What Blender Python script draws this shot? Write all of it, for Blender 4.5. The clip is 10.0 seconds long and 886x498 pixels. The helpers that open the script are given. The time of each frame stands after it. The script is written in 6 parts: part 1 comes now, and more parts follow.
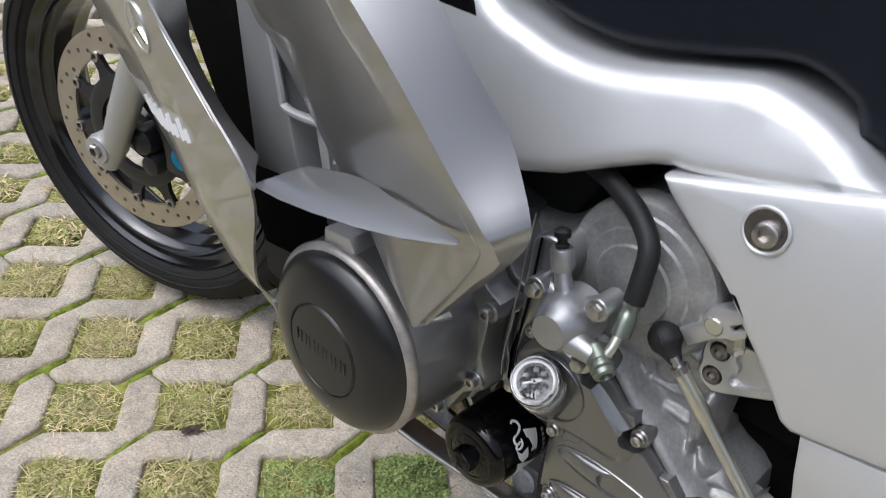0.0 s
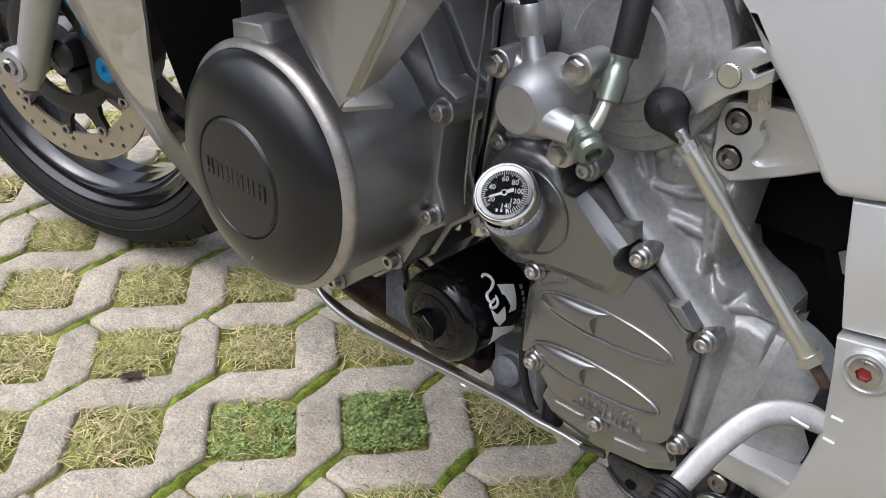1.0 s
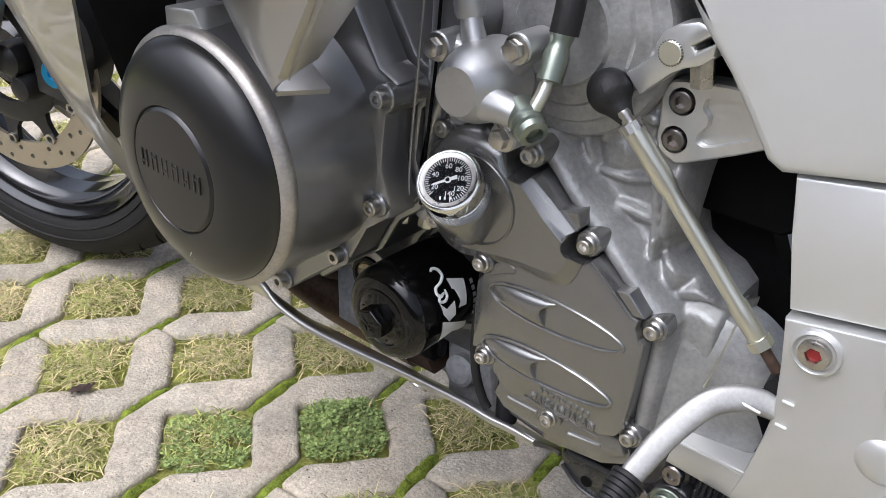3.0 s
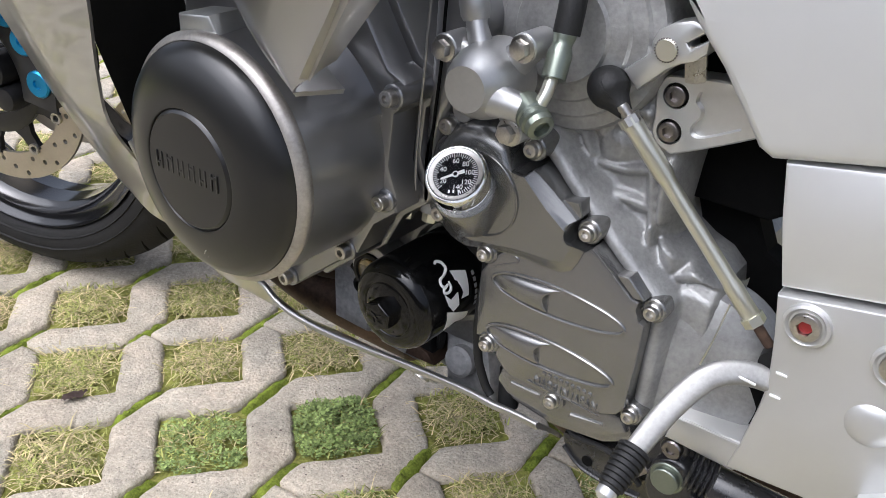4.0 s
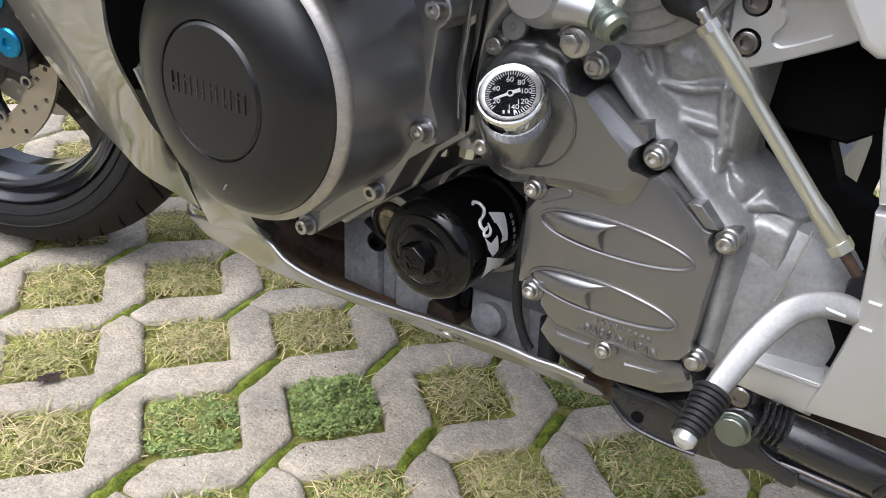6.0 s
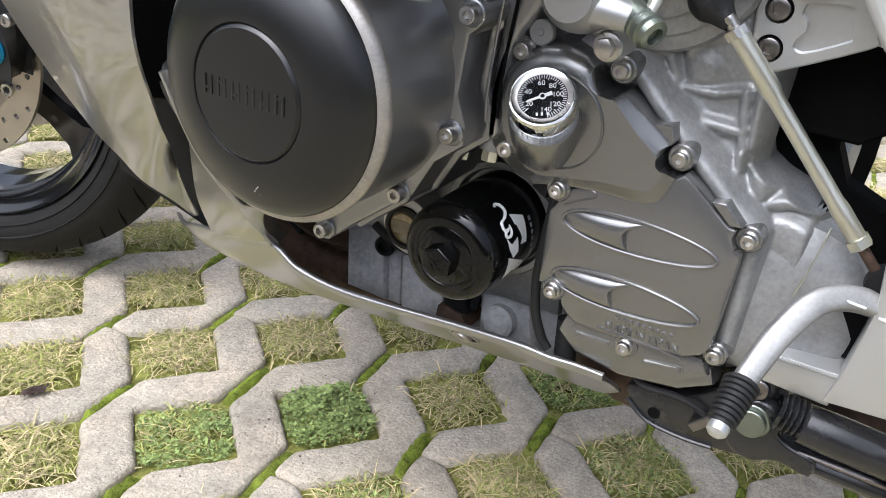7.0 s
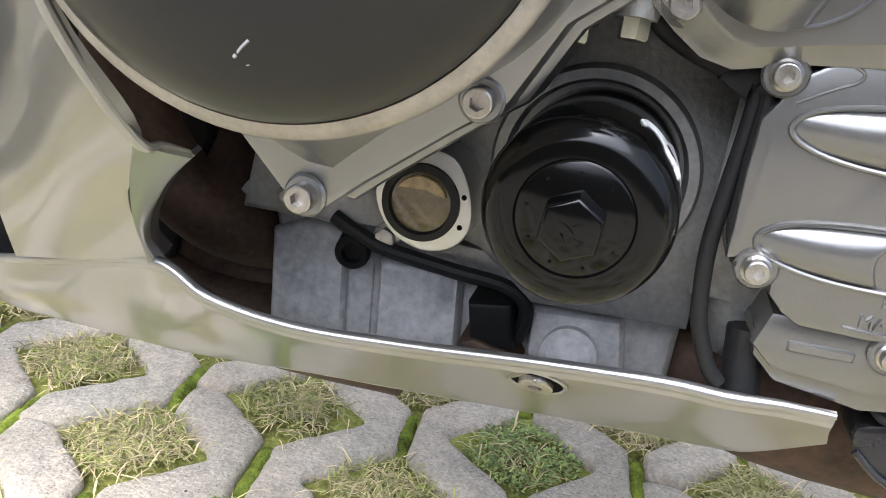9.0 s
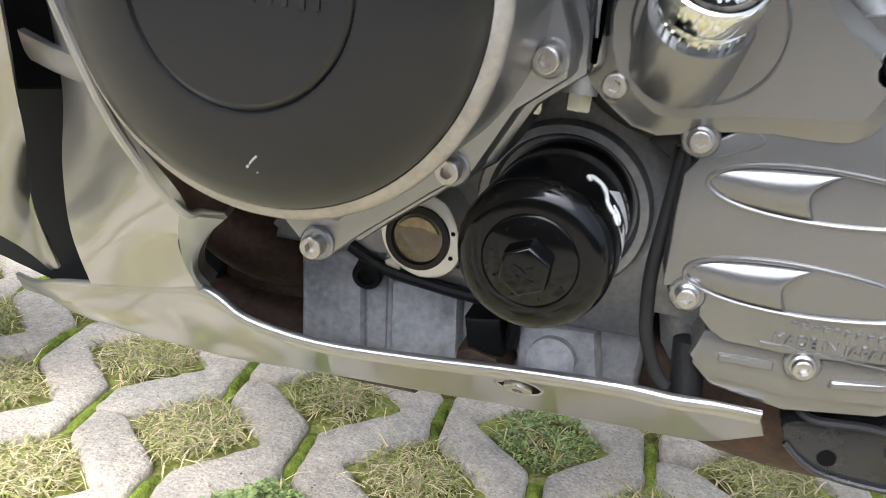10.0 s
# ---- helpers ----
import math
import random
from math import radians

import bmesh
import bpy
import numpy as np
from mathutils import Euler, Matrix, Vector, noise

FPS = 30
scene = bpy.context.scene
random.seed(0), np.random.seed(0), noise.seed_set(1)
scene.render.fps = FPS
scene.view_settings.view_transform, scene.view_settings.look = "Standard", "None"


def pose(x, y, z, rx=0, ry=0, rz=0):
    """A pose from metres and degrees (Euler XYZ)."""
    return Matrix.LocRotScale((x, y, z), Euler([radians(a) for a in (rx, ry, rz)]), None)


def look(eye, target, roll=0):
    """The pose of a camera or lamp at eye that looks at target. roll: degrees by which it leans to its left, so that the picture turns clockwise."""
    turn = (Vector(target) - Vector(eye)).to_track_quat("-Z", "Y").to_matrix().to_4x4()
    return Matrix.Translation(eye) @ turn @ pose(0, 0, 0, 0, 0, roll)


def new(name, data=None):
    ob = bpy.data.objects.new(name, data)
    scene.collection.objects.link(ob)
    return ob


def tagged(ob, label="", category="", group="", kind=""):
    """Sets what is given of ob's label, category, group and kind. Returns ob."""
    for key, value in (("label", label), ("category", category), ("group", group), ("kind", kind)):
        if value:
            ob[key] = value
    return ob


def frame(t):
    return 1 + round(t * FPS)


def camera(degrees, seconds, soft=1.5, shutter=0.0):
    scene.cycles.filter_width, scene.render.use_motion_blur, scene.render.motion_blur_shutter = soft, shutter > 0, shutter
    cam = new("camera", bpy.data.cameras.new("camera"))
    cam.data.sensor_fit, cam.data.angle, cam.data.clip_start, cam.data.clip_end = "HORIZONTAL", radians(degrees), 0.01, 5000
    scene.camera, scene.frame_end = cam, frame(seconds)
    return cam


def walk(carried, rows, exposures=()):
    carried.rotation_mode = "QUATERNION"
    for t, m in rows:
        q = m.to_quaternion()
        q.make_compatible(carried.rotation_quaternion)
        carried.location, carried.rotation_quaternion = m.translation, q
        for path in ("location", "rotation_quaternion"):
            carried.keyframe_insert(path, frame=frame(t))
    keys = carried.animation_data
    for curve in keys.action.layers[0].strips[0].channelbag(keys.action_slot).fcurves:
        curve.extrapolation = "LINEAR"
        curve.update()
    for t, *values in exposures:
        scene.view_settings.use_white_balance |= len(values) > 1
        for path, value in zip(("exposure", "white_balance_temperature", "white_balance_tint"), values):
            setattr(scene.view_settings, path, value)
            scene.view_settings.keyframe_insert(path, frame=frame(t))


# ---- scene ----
cam = camera(54.8, 10.0, 0.85, 0.2)
PATH = [
    (0, (0.3006, -0.3959, 0.8593), (-0.7280, 0.7687, -0.1452), 6.2),
    (0.3, (0.3025, -0.3709, 0.7733), (-0.7298, 0.8159, -0.1998), 5.2),
    (0.5, (0.3034, -0.3635, 0.7345), (-0.7280, 0.8260, -0.2368), 4.4),
    (1, (0.3043, -0.3432, 0.6753), (-0.7271, 0.8538, -0.2858), 3.7),
    (1.5, (0.3127, -0.3339, 0.6540), (-0.7187, 0.8713, -0.2979), 3.7),
    (2, (0.3182, -0.3284, 0.6475), (-0.7086, 0.8871, -0.2969), 3.7),
    (2.5, (0.3173, -0.3237, 0.6503), (-0.7012, 0.9047, -0.2858), 3.7),
    (2.7, (0.3136, -0.3237, 0.6531), (-0.6975, 0.9121, -0.2821), 3.7),
    (3.8, (0.3136, -0.3589, 0.6586), (-0.6447, 0.9398, -0.2451), 4.1),
    (4, (0.3099, -0.3654, 0.6586), (-0.6346, 0.9407, -0.2507), 3.9),
    (4.5, (0.3191, -0.4079, 0.6512), (-0.5902, 0.9148, -0.2682), 4.8),
    (5, (0.3016, -0.4079, 0.6521), (-0.6003, 0.9204, -0.2673), 4.8),
    (5.5, (0.2849, -0.3737, 0.6059), (-0.5976, 0.9666, -0.3136), 4.8),
    (5.7, (0.2738, -0.3719, 0.5994), (-0.6068, 0.9777, -0.3099), 4.9),
    (7, (0.2248, -0.4126, 0.5883), (-0.5615, 1.0286, -0.2655), 6.4),
    (7.5, (0.2118, -0.4042, 0.5966), (-0.4875, 1.0795, -0.2581), 8),
    (7.9, (0.0953, -0.3201, 0.4977), (-0.4570, 1.2562, -0.2969), 8.8),
    (8, (0.0759, -0.2951, 0.4829), (-0.4597, 1.3126, -0.2581), 8.4),
    (8.5, (0.0130, -0.2377, 0.4357), (-0.3617, 1.4578, -0.2016), 7.2),
    (9, (0.0111, -0.2646, 0.4153), (-0.3367, 1.4393, -0.2146), 8.8),
    (9.5, (0.0093, -0.2775, 0.4190), (-0.3645, 1.4153, -0.2276), 8.6),
    (10, (0.0481, -0.3127, 0.4662), (-0.4042, 1.3422, -0.2257), 6.1),
]
EXPOSURE = [(0, -0.06, 5770, 12), (1, 0.15, 5810, 13), (5, 0.35, 5810, 13), (7.5, 0.72, 5750, 12), (8.5, 1.15, 5720, 12), (10, 1.12, 5720, 11)]
walk(cam, [(t, look(eye, target, roll)) for t, eye, target, roll in PATH], EXPOSURE)

# ---------------- world, sun, exposure ----------------
world = bpy.data.worlds.new("world")
scene.world = world
world.use_nodes = True
wn = world.node_tree.nodes
sky = wn.new("ShaderNodeTexSky")
sky.sky_type = "NISHITA"
sky.sun_disc = False
sky.sun_elevation = radians(60)
sky.sun_rotation = radians(200)
sky.air_density = 1.0
sky.dust_density = 8.0
sky.ozone_density = 1.0
wn["Background"].inputs["Strength"].default_value = 0.15
haze = wn.new("ShaderNodeHueSaturation")
haze.inputs["Saturation"].default_value = 0.45
world.node_tree.links.new(sky.outputs["Color"], haze.inputs["Color"])
world.node_tree.links.new(haze.outputs["Color"], wn["Background"].inputs["Color"])

sun_data = bpy.data.lights.new("sun", "SUN")
sun_data.energy = 1.5
sun_data.angle = radians(70)
sun_data.color = (1.0, 0.98, 0.96)
sun = new("sun", sun_data)
sun.matrix_world = look((-0.5, -1.8, 2.6), (0, 0, 0))

# ---------------- materials ----------------


def mat(name, base, rough=0.5, metal=0.0, var=0.12, scale=40.0, bump=0.0, bump_scale=200.0, rvar=0.1,
        coat=0.0, tint=None, island=0.0, objrand=0.0, spec=0.5, crough=0.12):
    """Base colour with noise at two scales, roughness variation and fine relief."""
    m = bpy.data.materials.new(name)
    m.use_nodes = True
    nt = m.node_tree
    n, l = nt.nodes, nt.links
    p = n["Principled BSDF"]
    geo = n.new("ShaderNodeTexCoord")
    n1 = n.new("ShaderNodeTexNoise")
    n1.inputs["Scale"].default_value = scale
    n1.inputs["Detail"].default_value = 6
    n1.inputs["Roughness"].default_value = 0.65
    n2 = n.new("ShaderNodeTexNoise")
    n2.inputs["Scale"].default_value = scale * 9
    n2.inputs["Detail"].default_value = 3
    l.new(geo.outputs["Object"], n1.inputs["Vector"])
    l.new(geo.outputs["Object"], n2.inputs["Vector"])
    mix = n.new("ShaderNodeMath")
    mix.operation = "MULTIPLY_ADD"
    l.new(n2.outputs["Fac"], mix.inputs[0])
    mix.inputs[1].default_value = 0.4
    l.new(n1.outputs["Fac"], mix.inputs[2])
    ramp = n.new("ShaderNodeValToRGB")
    e = ramp.color_ramp.elements
    e[0].position, e[1].position = (0.45, 0.95) if var > 0.15 else (0.2, 1.0)
    dark = [c * (1 - var) for c in base]
    light = [min(1, c * (1 + var)) for c in (tint or base)]
    e[0].color, e[1].color = (*dark, 1), (*light, 1)
    l.new(mix.outputs[0], ramp.inputs["Fac"])
    out = ramp.outputs["Color"]
    if island or objrand:
        hsv = n.new("ShaderNodeHueSaturation")
        if island:
            src = n.new("ShaderNodeNewGeometry").outputs["Random Per Island"]
            amt = island
        else:
            src = n.new("ShaderNodeObjectInfo").outputs["Random"]
            amt = objrand
        mr = n.new("ShaderNodeMapRange")
        mr.inputs["To Min"].default_value = 1 - amt
        mr.inputs["To Max"].default_value = 1 + amt
        l.new(src, mr.inputs["Value"])
        l.new(mr.outputs["Result"], hsv.inputs["Value"])
        l.new(out, hsv.inputs["Color"])
        out = hsv.outputs["Color"]
    l.new(out, p.inputs["Base Color"])
    rr = n.new("ShaderNodeMapRange")
    rr.inputs["From Min"].default_value = 0.1
    rr.inputs["From Max"].default_value = 0.9
    rr.inputs["To Min"].default_value = max(0.02, rough - rvar * 0.5)
    rr.inputs["To Max"].default_value = min(1, rough + rvar * 0.5)
    l.new(n1.outputs["Fac"], rr.inputs["Value"])
    l.new(rr.outputs["Result"], p.inputs["Roughness"])
    p.inputs["Metallic"].default_value = metal
    p.inputs["Coat Weight"].default_value = coat
    p.inputs["Coat Roughness"].default_value = crough
    p.inputs["Specular IOR Level"].default_value = spec
    if bump:
        nb = n.new("ShaderNodeTexNoise")
        nb.inputs["Scale"].default_value = bump_scale
        nb.inputs["Detail"].default_value = 5
        l.new(geo.outputs["Object"], nb.inputs["Vector"])
        b = n.new("ShaderNodeBump")
        b.inputs["Strength"].default_value = bump
        b.inputs["Distance"].default_value = 0.002
        l.new(nb.outputs["Fac"], b.inputs["Height"])
        l.new(b.outputs["Normal"], p.inputs["Normal"])
    return m


SILVER = mat("silver_paint", (0.40, 0.395, 0.385), 0.30, 0.85, 0.02, 6, rvar=0.03, coat=0.6, crough=0.03)
FRAME = mat("frame_silver", (0.64, 0.645, 0.64), 0.46, 0.65, 0.03, 8, rvar=0.06)
COVER = mat("cover_paint", (0.25, 0.248, 0.241), 0.27, 0.80, 0.03, 3, rvar=0.0)
ENGINE = mat("engine_paint", (0.32, 0.32, 0.324), 0.28, 0.80, 0.0, 25, rvar=0.0)
CAST = mat("cast_aluminium", (0.34, 0.34, 0.333), 0.50, 0.6, 0.30, 38, bump=0.25, bump_scale=320, rvar=0.3)
ALU = mat("machined_aluminium", (0.62, 0.62, 0.605), 0.34, 0.8, 0.08, 30, rvar=0.06)
STEEL = mat("zinc_steel", (0.50, 0.48, 0.45), 0.3, 1.0, 0.25, 90, rvar=0.2)
CHROME = mat("polished_steel", (0.74, 0.74, 0.72), 0.1, 1.0, 0.05, 60, rvar=0.08)
PLATED = mat("yellow_zinc", (0.68, 0.67, 0.57), 0.3, 0.9, 0.02, 20, rvar=0.03)
OLIVE = mat("green_zinc", (0.22, 0.245, 0.205), 0.33, 0.85, 0.15, 80)
SATIN = mat("satin_black", (0.0085, 0.0085, 0.0084), 0.35, 0.0, 0.1, 20, rvar=0.06, coat=0.35, crough=0.22, spec=0.4)
GLOSS = mat("gloss_black", (0.003, 0.003, 0.003), 0.13, 0.0, 0.1, 30, rvar=0.02, spec=0.38)
BLACKPAINT = mat("black_enamel", (0.016, 0.016, 0.017), 0.26, 0.0, 0.3, 30, rvar=0.2, coat=0.3)
RUBBER = mat("rubber", (0.014, 0.014, 0.014), 0.55, 0.0, 0.25, 60, bump=0.15, bump_scale=500, spec=0.3)
TYRE = mat("tyre_rubber", (0.016, 0.0155, 0.015), 0.7, 0.0, 0.25, 40, bump=0.3, bump_scale=350, spec=0.22)
RIM = mat("rim_black", (0.008, 0.008, 0.009), 0.14, 0.1, 0.2, 20, coat=0.6, rvar=0.08)
DISC = mat("disc_steel", (0.50, 0.45, 0.37), 0.38, 0.9, 0.12, 35, rvar=0.15)
CALIPER = mat("caliper_black", (0.02, 0.02, 0.021), 0.35, 0.2, 0.3, 60)
BLUE = mat("blue_anodised", (0.02, 0.22, 0.42), 0.3, 0.7, 0.15, 60)
FORK = mat("fork_silver", (0.42, 0.42, 0.405), 0.36, 0.5, 0.05, 15)
TANK = mat("tank_dark", (0.008, 0.0095, 0.014), 0.45, 0.0, 0.15, 8, spec=0.15, rvar=0.1)
DARK = mat("dark_plastic", (0.010, 0.010, 0.010), 0.55, 0.0, 0.3, 30, spec=0.2)
# flat black that paints the shade inside gaps, recesses and grooves
SHADE_BLACK = mat("inner_shadow_black", (0.005, 0.005, 0.005), 0.8, 0.0, 0.3, 30, spec=0.05)
EXHAUST = mat("exhaust_brown", (0.045, 0.028, 0.02), 0.6, 0.4, 0.4, 30, tint=(0.10, 0.062, 0.042), rvar=0.3)
PAN = mat("oil_pan_grey", (0.40, 0.405, 0.415), 0.5, 0.15, 0.45, 26, bump=0.2, bump_scale=200, rvar=0.25, tint=(0.46, 0.455, 0.45))
# paler copy of the oil colour that paints light in the sight glass
AMBER_LIT = mat("oil_glass_lit", (0.30, 0.22, 0.10), 0.15, 0.0, 0.5, 200, coat=0.5)
RING = mat("worn_ring", (0.40, 0.375, 0.345), 0.42, 0.7, 0.25, 60, rvar=0.15)
SLAVE = mat("bare_casting", (0.44, 0.44, 0.435), 0.40, 0.8, 0.10, 60, rvar=0.15)
LEVER = mat("worn_lever", (0.34, 0.335, 0.32), 0.46, 0.7, 0.25, 50, rvar=0.15)
DARKSTEEL = mat("dark_steel", (0.26, 0.24, 0.23), 0.3, 1.0, 0.2, 90, rvar=0.15)
HEEL = mat("heel_silver", (0.54, 0.54, 0.525), 0.38, 0.65, 0.04, 12, rvar=0.06)
RED = mat("red_screw", (0.25, 0.02, 0.02), 0.35, 0.2, 0.2, 60)
WHITE = mat("white_print", (0.78, 0.78, 0.76), 0.5, 0.0, 0.03, 40)
GREYPRINT = mat("grey_print", (0.36, 0.36, 0.36), 0.45, 0.3, 0.05, 40)
DIAL = mat("dial_black", (0.008, 0.008, 0.009), 0.7, 0.0, 0.1, 40, spec=0.05)
AMBER = mat("oil_glass", (0.12, 0.09, 0.04), 0.08, 0.0, 0.5, 60, coat=0.8)


def concrete(name, rand):
    """Weathered concrete: broad stains, sandy grain, pale and dark specks, pitted relief."""
    mm = bpy.data.materials.new(name)
    mm.use_nodes = True
    n, l = mm.node_tree.nodes, mm.node_tree.links
    p = n["Principled BSDF"]
    pos = n.new("ShaderNodeNewGeometry")

    def speck(scale, detail, lo, hi, a, b):
        t = n.new("ShaderNodeTexNoise")
        t.inputs["Scale"].default_value, t.inputs["Detail"].default_value = scale, detail
        l.new(pos.outputs["Position"], t.inputs["Vector"])
        r = n.new("ShaderNodeMapRange")
        r.inputs["From Min"].default_value, r.inputs["From Max"].default_value = lo, hi
        r.inputs["To Min"].default_value, r.inputs["To Max"].default_value = a, b
        l.new(t.outputs["Fac"], r.inputs["Value"])
        return r.outputs["Result"]

    def times(a, b):
        k = n.new("ShaderNodeMath")
        k.operation = "MULTIPLY"
        l.new(a, k.inputs[0])
        l.new(b, k.inputs[1])
        return k.outputs[0]

    tone = times(speck(9, 7, 0.3, 0.7, 0.76, 1.16), speck(60, 5, 0.3, 0.7, 0.86, 1.12))
    tone = times(tone, speck(240, 4, 0.3, 0.70, 0.84, 1.15))
    tone = times(tone, speck(620, 2, 0.3, 0.72, 0.84, 1.14))
    v = n.new("ShaderNodeTexVoronoi")
    v.inputs["Scale"].default_value = 210
    l.new(pos.outputs["Position"], v.inputs["Vector"])
    pit = n.new("ShaderNodeMapRange")
    pit.inputs["From Min"].default_value, pit.inputs["From Max"].default_value = 0.10, 0.24
    pit.inputs["To Min"].default_value, pit.inputs["To Max"].default_value = 0.62, 1.0
    l.new(v.outputs["Distance"], pit.inputs["Value"])
    tone = times(tone, pit.outputs["Result"])
    r = n.new("ShaderNodeMapRange")
    r.inputs["To Min"].default_value, r.inputs["To Max"].default_value = 0.92, 1.08
    l.new(n.new("ShaderNodeObjectInfo").outputs["Random"] if rand == "object" else pos.outputs["Random Per Island"], r.inputs["Value"])
    tone = times(tone, r.outputs["Result"])
    hue = n.new("ShaderNodeMix")
    hue.data_type = "RGBA"
    hue.inputs[6].default_value = (0.50, 0.43, 0.335, 1)
    hue.inputs[7].default_value = (0.445, 0.40, 0.322, 1)
    l.new(speck(11, 4, 0.35, 0.65, 0, 1), hue.inputs[0])
    col = n.new("ShaderNodeVectorMath")
    col.operation = "SCALE"
    l.new(hue.outputs[2], col.inputs[0])
    l.new(tone, col.inputs["Scale"])
    l.new(col.outputs[0], p.inputs["Base Color"])
    p.inputs["Roughness"].default_value = 0.92
    p.inputs["Specular IOR Level"].default_value = 0.2
    b = n.new("ShaderNodeBump")
    b.inputs["Strength"].default_value, b.inputs["Distance"].default_value = 0.8, 0.0014
    l.new(times(speck(300, 5, 0.25, 0.75, 0, 1), pit.outputs["Result"]), b.inputs["Height"])
    l.new(b.outputs["Normal"], p.inputs["Normal"])
    return mm


CONCRETE = concrete("concrete", "object")
CONCRETE_FAR = concrete("concrete_joined", "island")
SOIL = mat("soil", (0.085, 0.07, 0.028), 0.95, 0.0, 0.6, 28, bump=1.0, bump_scale=150, tint=(0.24, 0.25, 0.06), spec=0.1)
MOSS = mat("moss", (0.055, 0.065, 0.016), 0.95, 0.0, 0.6, 45, bump=1.0, bump_scale=500, tint=(0.20, 0.25, 0.035), spec=0.1)
STRAW = mat("straw_grass", (0.55, 0.46, 0.25), 0.7, 0.0, 0.2, 20, island=0.45, spec=0.2)
BLADE = mat("green_grass", (0.33, 0.34, 0.105), 0.65, 0.0, 0.25, 20, island=0.5, spec=0.2)
LEAF = mat("weed_leaf", (0.25, 0.32, 0.105), 0.6, 0.0, 0.25, 30, island=0.5, spec=0.2)
DEADLEAF = mat("dead_leaf", (0.10, 0.065, 0.055), 0.7, 0.0, 0.4, 120)
PLASTER = mat("plaster", (0.14, 0.13, 0.115), 0.9, 0.0, 0.15, 3, spec=0.2)
GLASS = bpy.data.materials.new("clear_glass")
GLASS.use_nodes = True
gn, gl = GLASS.node_tree.nodes, GLASS.node_tree.links
gn.remove(gn["Principled BSDF"])
g_mix, g_clear, g_shine = gn.new("ShaderNodeMixShader"), gn.new("ShaderNodeBsdfTransparent"), gn.new("ShaderNodeBsdfGlossy")
g_shine.inputs["Roughness"].default_value = 0.03
g_mix.inputs[0].default_value = 0.012
gl.new(g_clear.outputs[0], g_mix.inputs[1])
gl.new(g_shine.outputs[0], g_mix.inputs[2])
gl.new(g_mix.outputs[0], gn["Material Output"].inputs["Surface"])

# ---------------- mesh helpers ----------------
from mathutils import geometry
from mathutils.bvhtree import BVHTree


def finish(bm, angle=32):
    bmesh.ops.recalc_face_normals(bm, faces=bm.faces)
    for f in bm.faces:
        f.smooth = True
    lim = radians(angle)
    for e in bm.edges:
        e.smooth = not (len(e.link_faces) == 2 and e.calc_face_angle(0) > lim)


def to_mesh(name, bm, material, angle=32, recalc=True):
    if recalc:
        finish(bm, angle)
    me = bpy.data.meshes.new(name)
    bm.to_mesh(me)
    bm.free()
    me.materials.append(material)
    return me


def part(name, bm, material, parent, label="", angle=32):
    ob = new(name, to_mesh(name, bm, material, angle))
    ob.parent = parent
    if label:
        tagged(ob, label)
    return ob


def again(name, me, m, parent, label=""):
    ob = new(name, me)
    ob.parent = parent
    ob.matrix_basis = m
    if label:
        tagged(ob, label)
    return ob


def spline(pts, n=6, closed=False):
    """Catmull-Rom through points of any dimension."""
    p = [np.array(q, float) for q in pts]
    k = len(p)
    out = []
    for i in range(k if closed else k - 1):
        if closed:
            a, b, c, d = p[i - 1], p[i], p[(i + 1) % k], p[(i + 2) % k]
        else:
            a, b, c, d = p[max(i - 1, 0)], p[i], p[i + 1], p[min(i + 2, k - 1)]
        for j in range(n):
            t = j / n
            out.append(0.5 * (2 * b + (c - a) * t + (2 * a - 5 * b + 4 * c - d) * t * t + (3 * b - a - 3 * c + d) * t ** 3))
    if not closed:
        out.append(p[-1])
    return out


def inset(outline, d):
    """Moves a closed outline inwards by d."""
    p = [np.array(q, float) for q in outline]
    area = sum(p[i - 1][0] * p[i][1] - p[i][0] * p[i - 1][1] for i in range(len(p)))
    s = 1 if area > 0 else -1
    out = []
    for i in range(len(p)):
        a, b, c = p[i - 1], p[i], p[(i + 1) % len(p)]
        u, v = (b - a) / max(1e-9, np.linalg.norm(b - a)), (c - b) / max(1e-9, np.linalg.norm(c - b))
        n = s * (np.array([-u[1], u[0]]) + np.array([-v[1], v[0]]))
        n /= max(0.4, np.linalg.norm(n))
        out.append(b + n * d)
    return out


def prism(outline, y0, y1, bevel=0.002, seg=2, bm=None, ysl=(0, 0), deep=None):
    """Plate with an outline in x and z from y0 (outer face) to y1; ysl: slope of the faces in x and z. Rounded outer edge."""
    bm = bm or bmesh.new()
    loops = []
    steps = [(0.0, y1)]
    if bevel:
        for i in range(seg + 1):
            a = i / seg * math.pi / 2
            steps.append((bevel * (1 - math.cos(a)), y0 + (deep or bevel) * (1 - math.sin(a))))
    else:
        steps.append((0.0, y0))
    for d, y in steps:
        o = inset(outline, d) if d else outline
        loops.append([bm.verts.new((q[0], y + ysl[0] * q[0] + ysl[1] * q[1], q[1])) for q in o])
    k = len(outline)
    for a, b in zip(loops[:-1], loops[1:]):
        for i in range(k):
            bm.faces.new((a[i], a[(i + 1) % k], b[(i + 1) % k], b[i]))
    bm.faces.new(loops[0])
    bm.faces.new(loops[-1])
    return bm


